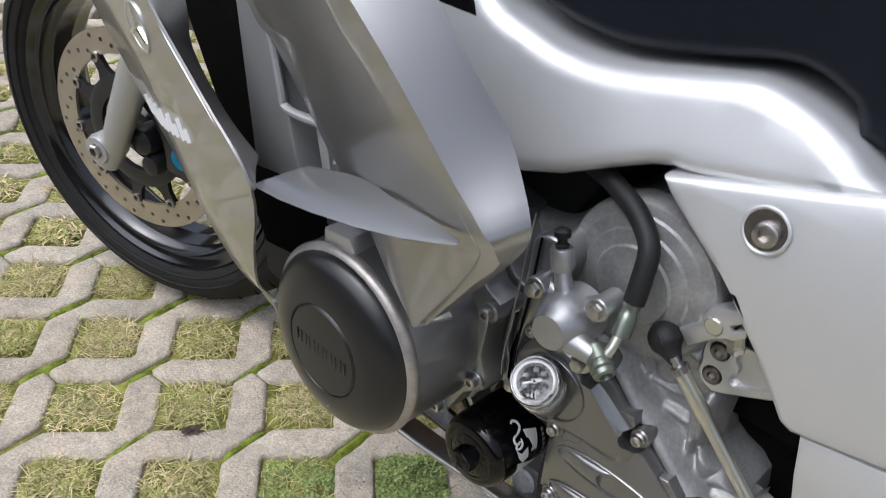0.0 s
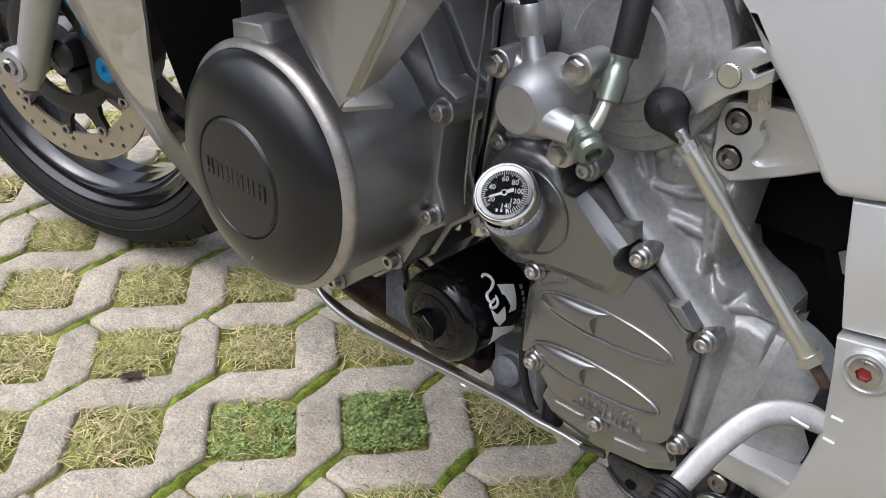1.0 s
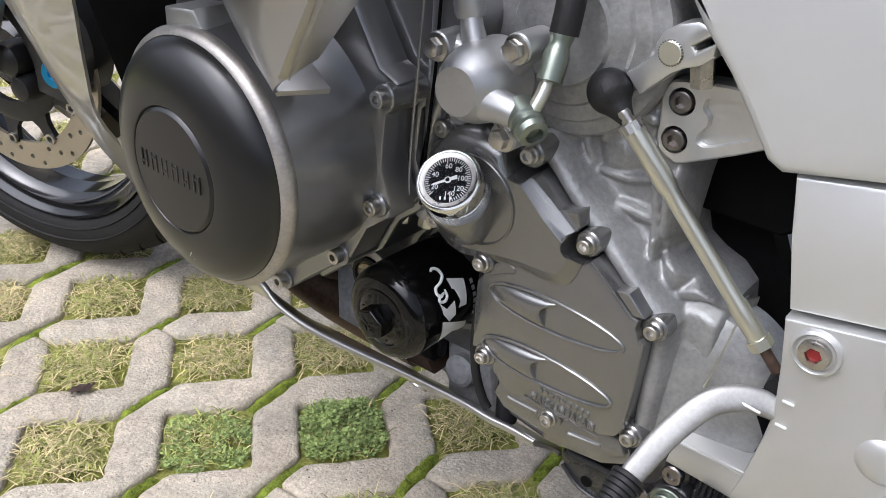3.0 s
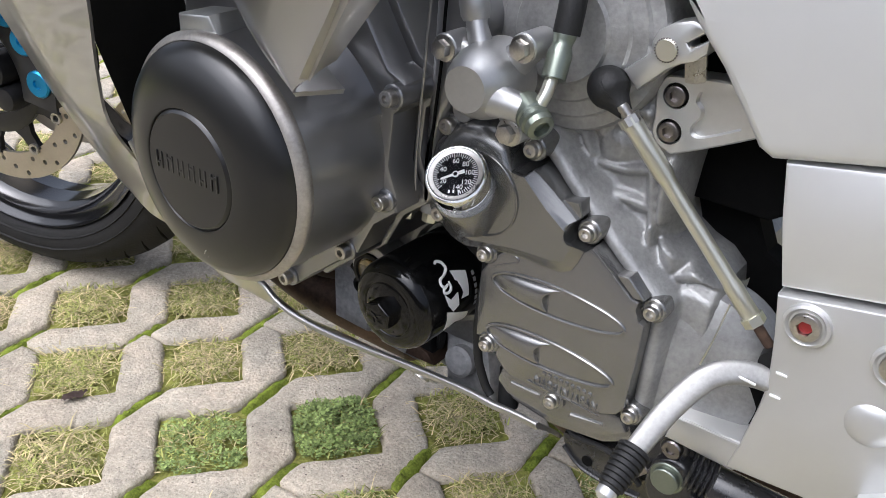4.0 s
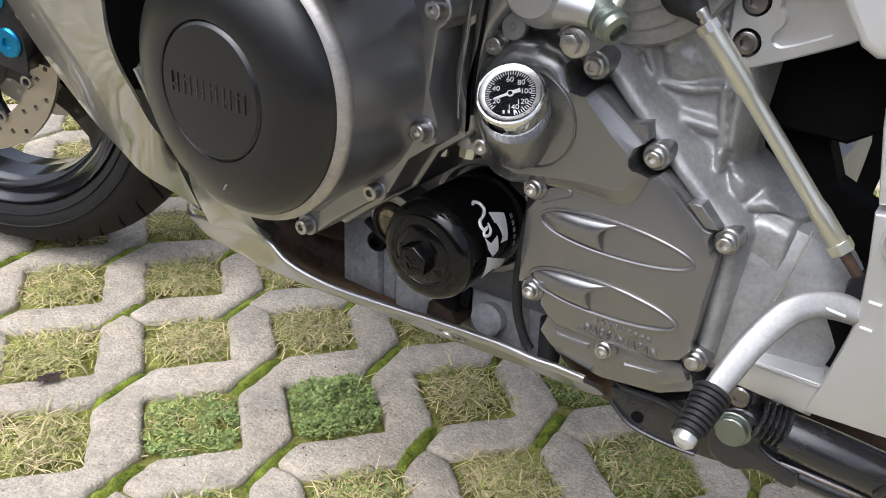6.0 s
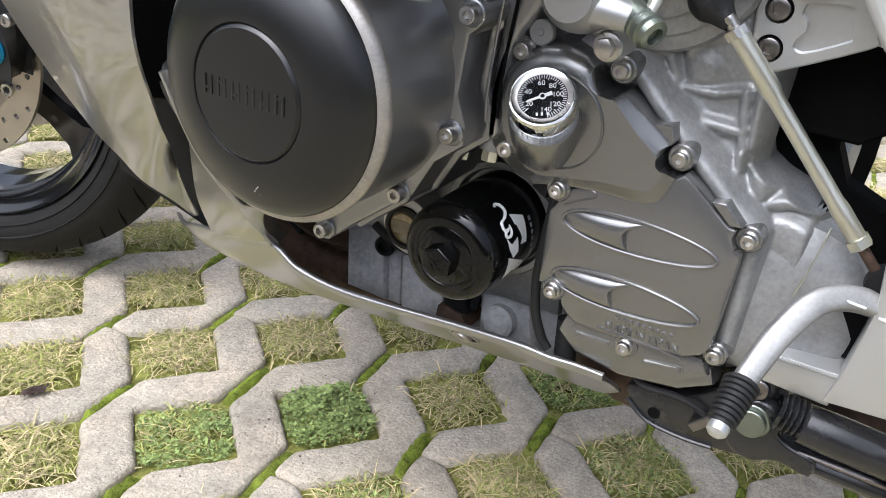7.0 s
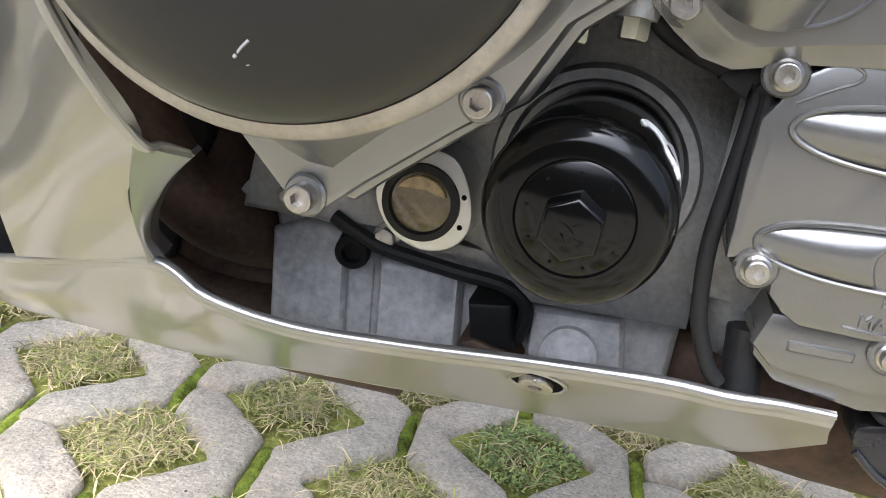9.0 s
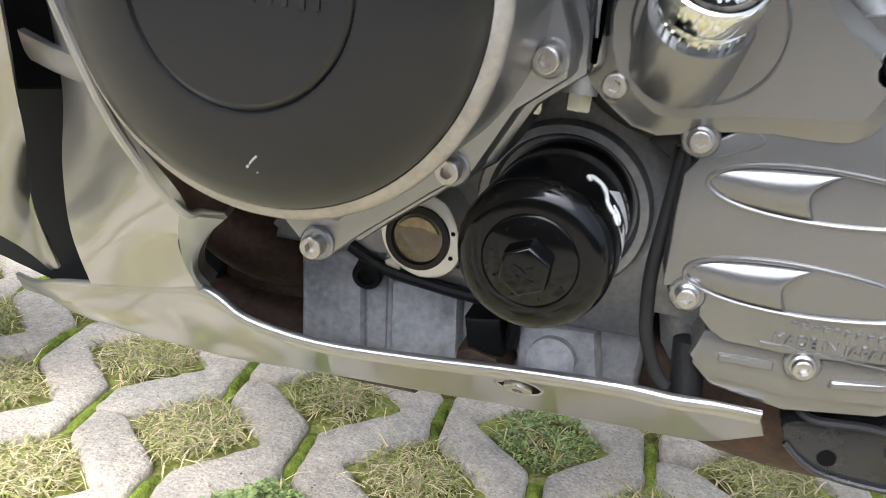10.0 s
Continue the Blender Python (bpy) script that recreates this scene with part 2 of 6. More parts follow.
def holed_plate(outline, holes, y0, y1, depth, bevel=0.0012):
    """Plate with sunk pockets: outlines in x and z, front at y0, back at y1, pockets depth deep with floors of their own."""
    bm = bmesh.new()
    outer = inset(outline, bevel)
    loops = [outer] + [list(h) for h in holes]
    rings = [[bm.verts.new((q[0], y0, q[1])) for q in lp] for lp in loops]
    flat = [q for ring in rings for q in ring]
    for tri in geometry.tessellate_polygon([[Vector((q[0], q[1], 0)) for q in lp] for lp in loops]):
        bm.faces.new([flat[i] for i in tri])
    prev = rings[0]
    for o, y in ((outline, y0 + bevel), (outline, y1)):
        ring = [bm.verts.new((q[0], y, q[1])) for q in o]
        for i in range(len(ring)):
            j = (i + 1) % len(ring)
            bm.faces.new((prev[i], prev[j], ring[j], ring[i]))
        prev = ring
    for ring, h in zip(rings[1:], loops[1:]):
        low = [bm.verts.new((q[0], y0 + depth, q[1])) for q in inset(h, 0.0006)]
        for i in range(len(ring)):
            j = (i + 1) % len(ring)
            bm.faces.new((ring[i], ring[j], low[j], low[i]))
        bm.faces.new(low)
    return bm


def circle(cx, cz, r, n=28):
    return [(cx + r * math.cos(2 * math.pi * i / n), cz + r * math.sin(2 * math.pi * i / n)) for i in range(n)]


def bend(bm, zs, f):
    """Cuts a plate at the heights zs and moves it in y by f(z)."""
    bmesh.ops.triangulate(bm, faces=bm.faces[:], ngon_method="EAR_CLIP")
    for z in zs:
        bmesh.ops.bisect_plane(bm, geom=bm.verts[:] + bm.edges[:] + bm.faces[:], plane_co=(0, 0, z), plane_no=(0, 0, 1))
    for q in bm.verts:
        q.co.y += f(q.co.z)
    return bm


def frame_of(axis):
    w = Vector(axis).normalized()
    u = w.orthogonal().normalized() if abs(w.z) > 0.9 else Vector((0, 0, 1)).cross(w).normalized()
    return u, w.cross(u), w


def lathe(profile, at=(0, 0, 0), axis=(0, -1, 0), segs=48, bm=None, caps=True, part_turn=(0, 360)):
    """Profile of (radius, height along axis) turned round the axis."""
    bm = bm or bmesh.new()
    u, v, w = frame_of(axis)
    o = Vector(at)
    full = part_turn[1] - part_turn[0] >= 360
    count = segs if full else segs + 1
    rings = []
    for r, h in profile:
        if r < 1e-6:
            rings.append([bm.verts.new(o + w * h)])
        else:
            rings.append([bm.verts.new(o + w * h + (u * math.cos(a) + v * math.sin(a)) * r) for a in
                          (radians(part_turn[0] + (part_turn[1] - part_turn[0]) * i / segs) for i in range(count))])
    for a, b in zip(rings[:-1], rings[1:]):
        for i in range(segs):
            j = (i + 1) % count
            q = [a[i % len(a)], a[j % len(a)], b[j % len(b)], b[i % len(b)]]
            q = list(dict.fromkeys(q))
            if len(q) > 2:
                bm.faces.new(q)
    if caps and full:
        for r in (rings[0], rings[-1]):
            if len(r) > 2:
                bm.faces.new(r)
    return bm


def tube(pts, radius, segs=12, n=6, bm=None, closed=False, flat=1.0, square=1.0):
    """Round bar along a smooth line; radius one number or one for each point."""
    bm = bm or bmesh.new()
    rad = radius if isinstance(radius, (list, tuple)) else [radius] * len(pts)
    line = spline([(*p, r) for p, r in zip(pts, rad)], n, closed)
    P = [Vector(q[:3]) for q in line]
    R = [q[3] for q in line]
    up = None
    rings = []
    k = len(P)
    for i in range(k):
        a = P[i - 1] if (i or closed) else P[i]
        b = P[(i + 1) % k] if (i < k - 1 or closed) else P[i]
        d = (b - a).normalized()
        if up is None:
            up = d.orthogonal().normalized()
        up = (up - d * up.dot(d)).normalized()
        s = d.cross(up)
        rings.append([bm.verts.new(P[i] + (up * math.copysign(abs(math.cos(t)) ** square, math.cos(t)) + s * math.copysign(abs(math.sin(t)) ** square, math.sin(t)) * flat) * R[i])
                      for t in (2 * math.pi * (j + 0.5) / segs for j in range(segs))])
    pairs = list(zip(rings[:-1], rings[1:])) + ([(rings[-1], rings[0])] if closed else [])
    for a, b in pairs:
        for j in range(segs):
            bm.faces.new((a[j], a[(j + 1) % segs], b[(j + 1) % segs], b[j]))
    if not closed:
        bm.faces.new(rings[0])
        bm.faces.new(rings[-1])
    return bm


def shell(rows, nu=4, nv=4, thick=0.003, smooth=True, bm=None):
    """Skin through rows of points, made solid by its thickness."""
    bm = bm or bmesh.new()
    if smooth:
        rows = [spline(r, nu) for r in rows]
        cols = [spline([r[i] for r in rows], nv) for i in range(len(rows[0]))]
        grid = [[cols[i][j] for i in range(len(cols))] for j in range(len(cols[0]))]
    else:
        grid = rows
    V = [[bm.verts.new(Vector(q)) for q in r] for r in grid]
    faces = []
    for a, b in zip(V[:-1], V[1:]):
        for i in range(len(a) - 1):
            faces.append(bm.faces.new((a[i], a[i + 1], b[i + 1], b[i])))
    if thick:
        bmesh.ops.recalc_face_normals(bm, faces=faces)
        bmesh.ops.solidify(bm, geom=faces, thickness=thick)
    return bm


def box(c, s, bevel=0.002, bm=None, m=None):
    bm = bm or bmesh.new()
    r = bmesh.ops.create_cube(bm, size=1.0, matrix=(m or Matrix()) @ Matrix.Translation(c) @ Matrix.Diagonal((*s, 1)))
    if bevel:
        es = list({e for v in r["verts"] for e in v.link_edges})
        bmesh.ops.bevel(bm, geom=es, offset=bevel, segments=2, affect="EDGES", profile=0.5)
    return bm


def bolt_mesh(name, r, h, hexr, material, flange=0.0):
    """Socket-head screw: head with a hexagonal recess, axis towards -y, seat at y = 0."""
    bm = bmesh.new()
    prof = []
    if flange:
        prof += [(flange, 0), (flange, 0.0012), (r * 1.02, 0.002)]
    else:
        prof += [(r, 0)]
    prof += [(r, h * 0.8), (r * 0.95, h * 0.94), (r * 0.85, h)]
    segs = 24
    rings = [[bm.verts.new((q * math.cos(2 * math.pi * i / segs), -y, q * math.sin(2 * math.pi * i / segs))) for i in range(segs)] for q, y in prof]
    for depth in (h, h * 0.45):
        ring = []
        for i in range(segs):
            a = 2 * math.pi * i / segs
            k = math.cos(math.pi / 6) / math.cos((a % (math.pi / 3)) - math.pi / 6)
            ring.append(bm.verts.new((hexr * k * math.cos(a), -depth, hexr * k * math.sin(a))))
        rings.append(ring)
    for a, b in zip(rings[:-1], rings[1:]):
        for i in range(segs):
            bm.faces.new((a[i], a[(i + 1) % segs], b[(i + 1) % segs], b[i]))
    bm.faces.new(rings[-1])
    return to_mesh(name, bm, material)


def hex_mesh(name, r, h, material, flange=0.0):
    """Hexagon-head bolt with a washer, axis towards -y."""
    bm = bmesh.new()
    if flange:
        lathe([(0, 0), (flange, 0), (flange, 0.0014), (flange * 0.9, 0.0018), (0, 0.0018)], segs=24, bm=bm)
    y0 = 0.0016 if flange else 0
    o = [(r * math.cos(math.pi / 3 * i), r * math.sin(math.pi / 3 * i)) for i in range(6)]
    prism(o, -h, -y0, r * 0.12, 2, bm)
    return to_mesh(name, bm, material)


SOCKET = bolt_mesh("socket_screw", 0.0052, 0.0062, 0.0027, STEEL)

SOCKET_C = bolt_mesh("cover_socket_screw", 0.0044, 0.0052, 0.0025, STEEL, 0.0054)
SOCKET_BIG = bolt_mesh("large_socket_screw", 0.0078, 0.006, 0.0042, STEEL)
SOCKET_DARK = bolt_mesh("dark_socket_screw", 0.0060, 0.005, 0.0034, DARKSTEEL)
HEXBOLT = hex_mesh("hex_bolt", 0.0055, 0.0068, STEEL, 0.0076)
HEXSMALL = hex_mesh("small_hex_bolt", 0.005, 0.006, STEEL, 0.0065)


def at(x, y, z, rx=0, ry=0, rz=0):
    return pose(x, y, z, rx, ry, rz)


def text_mesh(name, body, size, depth, material):
    """Raised lettering in the built-in font, flat in x and z, facing -y."""
    cu = bpy.data.curves.new(name, "FONT")
    cu.body, cu.size, cu.extrude, cu.align_x, cu.align_y = body, size, depth, "CENTER", "CENTER"
    ob = bpy.data.objects.new(name, cu)
    scene.collection.objects.link(ob)
    me = bpy.data.meshes.new_from_object(ob.evaluated_get(bpy.context.evaluated_depsgraph_get()))
    bpy.data.objects.remove(ob)
    me.transform(pose(0, 0, 0, 90))
    me.materials.clear()
    me.materials.append(material)
    return me

# ---------------- large structure ----------------
bm = bmesh.new()
for s, z in ((60.0, -0.03),):
    V = [bm.verts.new((x, y, z)) for x, y in ((-s, -s), (s, -s), (s, s), (-s, s))]
    bm.faces.new(V)
ground = tagged(new("ground", to_mesh("ground", bm, SOIL)), "brown mossy soil under the grass pavers", "ground", kind="structure")

# unseen wall added to darken low sky and reflections in the paint
bm = bmesh.new()
box((0, -3.4, 0.65), (14, 0.3, 1.36), 0.02, bm)
tagged(new("unseen_wall_south", to_mesh("unseen_wall_south", bm, PLASTER)), "unseen plain grey-brown wall added to darken reflections", "wall", kind="structure")

# second unseen wall, added so the fairing reflects a dark horizon
bm = bmesh.new()
box((-6.5, 0.0, 0.65), (0.3, 14, 1.36), 0.02, bm)
tagged(new("unseen_wall_west", to_mesh("unseen_wall_west", bm, PLASTER)), "unseen plain grey-brown wall added to darken the left horizon", "wall", kind="structure")

# ---------------- the motorcycle ----------------
bike = tagged(new("motorcycle"), "silver sports motorcycle with exposed engine, standing on grass pavers", "motorcycle")
bike.empty_display_size = 0.1

# --- front wheel, turned a little to its left ---
WC = Vector((-0.750, 0.115, 0.303))
WN = Vector((-0.274, 0.961, 0.028)).normalized()
MID = WC + WN * 0.063


def wheel_lathe(profile, segs=72, bm=None, centre=MID, caps=False):
    return lathe(profile, centre, -WN, segs, bm, caps)


rim = part("front_wheel", wheel_lathe([(0.196, 0.0), (0.199, 0.028), (0.206, 0.033), (0.211, 0.044), (0.219, 0.047), (0.223, 0.052), (0.227, 0.054), (0.228, 0.050),
                                       (0.222, 0.044), (0.222, -0.044), (0.228, -0.050), (0.227, -0.054), (0.219, -0.047), (0.211, -0.044), (0.206, -0.033), (0.199, -0.028), (0.196, 0.0)]),
           RIM, bike, "glossy black cast three-spoke front wheel")
part("tyre", wheel_lathe([(0.226, 0.045), (0.232, 0.054), (0.246, 0.0605), (0.262, 0.060), (0.275, 0.0535), (0.286, 0.042), (0.294, 0.026), (0.299, 0.010), (0.300, 0.0),
                          (0.299, -0.010), (0.294, -0.026), (0.286, -0.042), (0.275, -0.0535), (0.262, -0.060), (0.246, -0.0605), (0.232, -0.054), (0.226, -0.045)]),
     TYRE, rim, "black road tyre with shallow tread grooves")
u, v, w = frame_of(-WN)
# tread grooves drawn as black strips for their shade, sidewall ribs
bm = bmesh.new()
for i in range(44):
    a = 2 * math.pi * i / 44
    for sgn in (1, -1):
        pts = []
        for k in range(4):
            t = k / 3
            aa = a + 0.16 * t * (1 if sgn > 0 else 1) + (0.07 if sgn < 0 else 0)
            r, h = [(0.2995, 0.008), (0.2955, 0.022), (0.289, 0.037), (0.281, 0.048)][k]
            pts.append(MID + (u * math.cos(aa) + v * math.sin(aa)) * (r - 0.0004) + w * h * sgn)
        tube([tuple(q) for q in pts], [0.0006, 0.0017, 0.0017, 0.0006], 5, 2, bm)
part("tread_groove_shade", bm, SHADE_BLACK, rim)
for k, (r, h) in enumerate(((0.2405, 0.0592), (0.2565, 0.0613))):
    part("sidewall_rib", wheel_lathe([(r - 0.0012, h - 0.001), (r, h + 0.0012), (r + 0.0012, h - 0.001)], 72), TYRE, rim)
# three spokes and hub
for i in range(3):
    a = radians(-36 + 120 * i)
    d = u * math.cos(a) + v * math.sin(a)
    s = w.cross(d)
    bm = bmesh.new()
    rings = []
    for r, wd, th in ((0.04, 0.030, 0.026), (0.09, 0.022, 0.024), (0.15, 0.019, 0.022), (0.185, 0.026, 0.024), (0.200, 0.042, 0.027)):
        c = MID + d * r
        rings.append([bm.verts.new(c + s * wd * x + w * th * y) for x, y in ((-1, -0.6), (-0.7, -1), (0.7, -1), (1, -0.6), (1, 0.6), (0.7, 1), (-0.7, 1), (-1, 0.6))])
    for a1, b1 in zip(rings[:-1], rings[1:]):
        for j in range(8):
            bm.faces.new((a1[j], a1[(j + 1) % 8], b1[(j + 1) % 8], b1[j]))
    bm.faces.new(rings[0]); bm.faces.new(rings[-1])
    part("spoke", bm, RIM, rim)
part("hub", wheel_lathe([(0.012, 0.062), (0.035, 0.062), (0.05, 0.05), (0.055, 0.03), (0.05, 0), (0.055, -0.03), (0.05, -0.05), (0.035, -0.062), (0.012, -0.062)], 48), RIM, rim)


# brake disc: drilled ring on a black carrier
def drilled_ring(centre, face):
    """Flat ring pierced by a spiral of holes, cut as cells round the axis."""
    bm = bmesh.new()
    r0, r1, sect = 0.113, 0.149, 45
    th = 0.0025
    for i in range(sect):
        a0, a1 = 2 * math.pi * i / sect, 2 * math.pi * (i + 1) / sect
        hr = (0.1235, 0.1325, 0.1410)[i % 3]
        ac = (a0 + a1) / 2
        n = 16
        outer, inner = [], []
        hole = []
        for k in range(n):
            t = 2 * math.pi * k / n
            hole.append((hr + 0.0033 * math.cos(t), ac + 0.0033 * math.sin(t) / hr))
        frame_pts = []
        for k in range(n):
            t = 2 * math.pi * k / n + 1e-6
            c, s = math.cos(t), math.sin(t)
            m = max(abs(c), abs(s))
            fr, fa = c / m, s / m
            rr = hr + fr * ((r1 - hr) if fr > 0 else (hr - r0))
            frame_pts.append((rr, ac + fa * (a1 - a0) / 2))
        def P(q, h):
            return centre + (u * math.cos(q[1]) + v * math.sin(q[1])) * q[0] + w * h
        A = [bm.verts.new(P(q, th)) for q in frame_pts]
        B = [bm.verts.new(P(q, th)) for q in hole]
        C = [bm.verts.new(P(q, -th)) for q in hole]
        D = [bm.verts.new(P(q, -th)) for q in frame_pts]
        for k in range(n):
            j = (k + 1) % n
            bm.faces.new((A[k], A[j], B[j], B[k]))
            bm.faces.new((B[k], B[j], C[j], C[k]))
            bm.faces.new((C[k], C[j], D[j], D[k]))
        # rims
    bmesh.ops.remove_doubles(bm, verts=bm.verts, dist=1e-5)
    lathe([(r1, th), (r1, -th)], centre, w, 144, bm, False)
    lathe([(r0, th), (r0, -th)], centre, w, 144, bm, False)
    return bm


disc = part("brake_disc", drilled_ring(WC, 1), DISC, bike, "drilled steel front brake disc, brownish from use")
part("disc_far", drilled_ring(MID + WN * 0.063, -1), DISC, bike, "drilled brake disc on the far side")
part("disc_carrier", wheel_lathe([(0.058, 0.006), (0.074, 0.008), (0.084, 0.004), (0.084, -0.002), (0.058, -0.002), (0.058, 0.006)], 64, None, WC), CALIPER, disc, "black disc carrier")
for i in range(10):
    a = 2 * math.pi * i / 10 + 0.2
    d = u * math.cos(a) + v * math.sin(a)
    s = w.cross(d)
    bm = bmesh.new()
    rings = []
    for r, wd in ((0.080, 0.016), (0.094, 0.009), (0.108, 0.0085), (0.116, 0.0095)):
        c = WC + d * r
        rings.append([bm.verts.new(c + s * wd * x + w * y) for x, y in ((-1, -0.0035), (1, -0.0035), (1, 0.0035), (-1, 0.0035))])
    for a1, b1 in zip(rings[:-1], rings[1:]):
        for j in range(4):
            bm.faces.new((a1[j], a1[(j + 1) % 4], b1[(j + 1) % 4], b1[j]))
    bm.faces.new(rings[0]); bm.faces.new(rings[-1])
    part("carrier_arm", bm, CALIPER, disc)
for i in range(10):
    a = 2 * math.pi * i / 10 + 0.2
    c = WC + (u * math.cos(a) + v * math.sin(a)) * 0.1125
    part("rivet", lathe([(0.0042, 0.002), (0.0042, 0.006), (0.0075, 0.0065), (0.0075, 0.0035), (0.0078, 0.0)], c, w, 20, caps=False), STEEL, disc)

# fork leg with axle clamp
fork_up = Vector((0.40, 0.11, 0.91)).normalized()
q0 = WC - WN * 0.052 + Vector((0.012, 0.003, 0.0))
bm = tube([tuple(q0 + fork_up * t) for t in (-0.03, 0.0, 0.04, 0.10, 0.2, 0.45)], [0.015, 0.018, 0.0195, 0.021, 0.022, 0.024], 28, 4)
fork = part("fork_leg", bm, FORK, bike, "silver-grey fork lower leg")
part("axle_clamp", lathe([(0.013, -0.02), (0.021, -0.02), (0.022, 0.012), (0.019, 0.02), (0.0105, 0.02), (0.0105, 0.006), (0, 0.006)], WC - WN * 0.052, -WN, 32), FORK, fork)
part("axle_nut", lathe([(0.0105, 0.012), (0.0105, 0.024), (0.0085, 0.0255), (0.006, 0.0255), (0.006, 0.014), (0, 0.014)], WC - WN * 0.052, -WN, 6), STEEL, fork)

# caliper behind the leg
cc = Vector((-0.632, 0.108, 0.346))
bm = bmesh.new()
ang0 = math.atan2((cc - WC).dot(v), (cc - WC).dot(u))
for (ra, rb, h0, h1, span) in ((0.085, 0.150, 0.008, 0.034, 32), (0.098, 0.158, -0.03, 0.01, 30)):
    rings = []
    for k in range(9):
        a = ang0 + radians(-span + 2 * span * k / 8)
        e = 0.86 + 0.14 * math.sin(math.pi * k / 8)
        d = u * math.cos(a) + v * math.sin(a)
        rings.append([bm.verts.new(WC + d * (r * e if r == rb else r) + w * h) for r, h in
                      ((ra, h0), (ra, h1 - 0.004), (ra + 0.006, h1), (rb - 0.012, h1), (rb, h1 - 0.008), (rb, h0))])
    for a1, b1 in zip(rings[:-1], rings[1:]):
        for j in range(6):
            bm.faces.new((a1[j], a1[(j + 1) % 6], b1[(j + 1) % 6], b1[j]))
    bm.faces.new(rings[0]); bm.faces.new(rings[-1])
caliper = part("brake_caliper", bm, CALIPER, bike, "black brake caliper with blue caps", 40)
part("caliper_boss", lathe([(0.020, -0.03), (0.022, -0.006), (0.019, 0.006), (0.012, 0.011), (0, 0.013)], Vector((-0.696, 0.098, 0.315)), -WN, 28), CALIPER, caliper)
part("caliper_boss", lathe([(0.016, -0.03), (0.017, -0.004), (0.014, 0.006), (0, 0.010)], Vector((-0.684, 0.102, 0.282)), -WN, 24), CALIPER, caliper)
part("brake_line", tube([(-0.712, 0.085, 0.318), (-0.717, 0.078, 0.345), (-0.700, 0.08, 0.40), (-0.66, 0.09, 0.47)], 0.0045, 10, 5), RUBBER, caliper)
for da, rr in ((-0.30, 0.118), (0.12, 0.120), (0.42, 0.122)):
    a = ang0 + da
    c = WC + (u * math.cos(a) + v * math.sin(a)) * rr + w * 0.034
    part("piston_cap", lathe([(0.0165, -0.002), (0.0165, 0.002), (0.0145, 0.004), (0.006, 0.0035), (0.005, 0.001), (0, 0.001)], c, w, 24), BLUE, caliper, "blue anodised piston cap")
for da, rr in ((-0.08, 0.146), (0.26, 0.148)):
    a = ang0 + da
    c = WC + (u * math.cos(a) + v * math.sin(a)) * rr + w * 0.026
    part("caliper_bolt", lathe([(0.007, 0), (0.007, 0.008), (0.006, 0.009), (0.003, 0.009), (0.003, 0.005), (0, 0.005)], c, w, 16), STEEL, caliper)

# --- crankcase ---
case_outline = [(-0.150, 0.430), (-0.150, 0.510), (-0.110, 0.530), (-0.02, 0.535), (0.015, 0.545), (0.045, 0.575), (0.090, 0.585), (0.120, 0.582), (0.136, 0.565), (0.136, 0.520), (0.133, 0.492), (0.142, 0.474),
                (0.150, 0.455), (0.156, 0.42), (0.190, 0.400), (0.192, 0.345), (0.190, 0.300), (0.150, 0.280), (0.080, 0.268), (0.056, 0.275), (0.050, 0.330), (0.046, 0.395), (0.020, 0.415), (-0.050, 0.415)]
case = part("crankcase", prism(spline(case_outline, 3, True), 0.074, 0.30, 0.012, 3), CAST, bike, "mottled grey cast aluminium crankcase")
# cylinder block ahead of it
part("cylinder_block", prism([(-0.20, 0.46), (-0.22, 0.58), (-0.10, 0.62), (0.02, 0.62), (0.03, 0.59), (-0.02, 0.50)], 0.09, 0.30, 0.01, 2), DARK, bike, "near-black cylinder block")

# concentric gearbox boss behind the slave cylinder
boss = part("clutch_boss", lathe([(0.060, -0.01), (0.060, 0.005), (0.058, 0.009), (0.051, 0.0105), (0.0495, 0.0125), (0.041, 0.0140), (0.0395, 0.0160), (0.030, 0.0180), (0.0285, 0.020), (0, 0.020)], (0.079, 0.070, 0.535), (0, -1, 0), 56), CAST, case)
RIDGES = (
    (((0.073, 0.472), (0.083, 0.477), (0.094, 0.475), (0.100, 0.463), (0.098, 0.453), (0.095, 0.441)), 0.0034, 0.0060),
    (((0.099, 0.450), (0.108, 0.448), (0.115, 0.443), (0.126, 0.442), (0.141, 0.442)), 0.0040, 0.0062),
    (((0.112, 0.4345), (0.127, 0.437), (0.140, 0.439)), 0.0020, 0.0035),
    (((0.101, 0.459), (0.123, 0.459), (0.138, 0.464)), 0.0030, 0.0045),
    (((0.140, 0.464), (0.146, 0.433)), 0.0036, 0.0065),
    (((0.146, 0.430), (0.148, 0.406)), 0.0034, 0.0085),
    (((0.1505, 0.466), (0.1535, 0.437)), 0.0062, 0.0100),
    (((0.158, 0.434), (0.161, 0.411)), 0.0075, 0.0085),
    (((0.126, 0.425), (0.142, 0.415)), 0.0030, 0.0085),
    (((0.160, 0.402), (0.180, 0.411), (0.207, 0.411)), 0.0050, 0.0070),
    (((0.104, 0.478), (0.108, 0.490), (0.124, 0.497), (0.140, 0.494)), 0.0035, 0.0045),
    (((0.110, 0.585), (0.124, 0.560), (0.126, 0.535)), 0.0040, 0.0045),
    (((0.128, 0.575), (0.134, 0.55), (0.133, 0.52)), 0.0035, 0.0050),
    (((0.03, 0.575), (0.07, 0.583), (0.105, 0.578)), 0.0040, 0.0045),
    (((0.170, 0.462), (0.173, 0.44), (0.176, 0.418)), 0.0045, 0.0065))


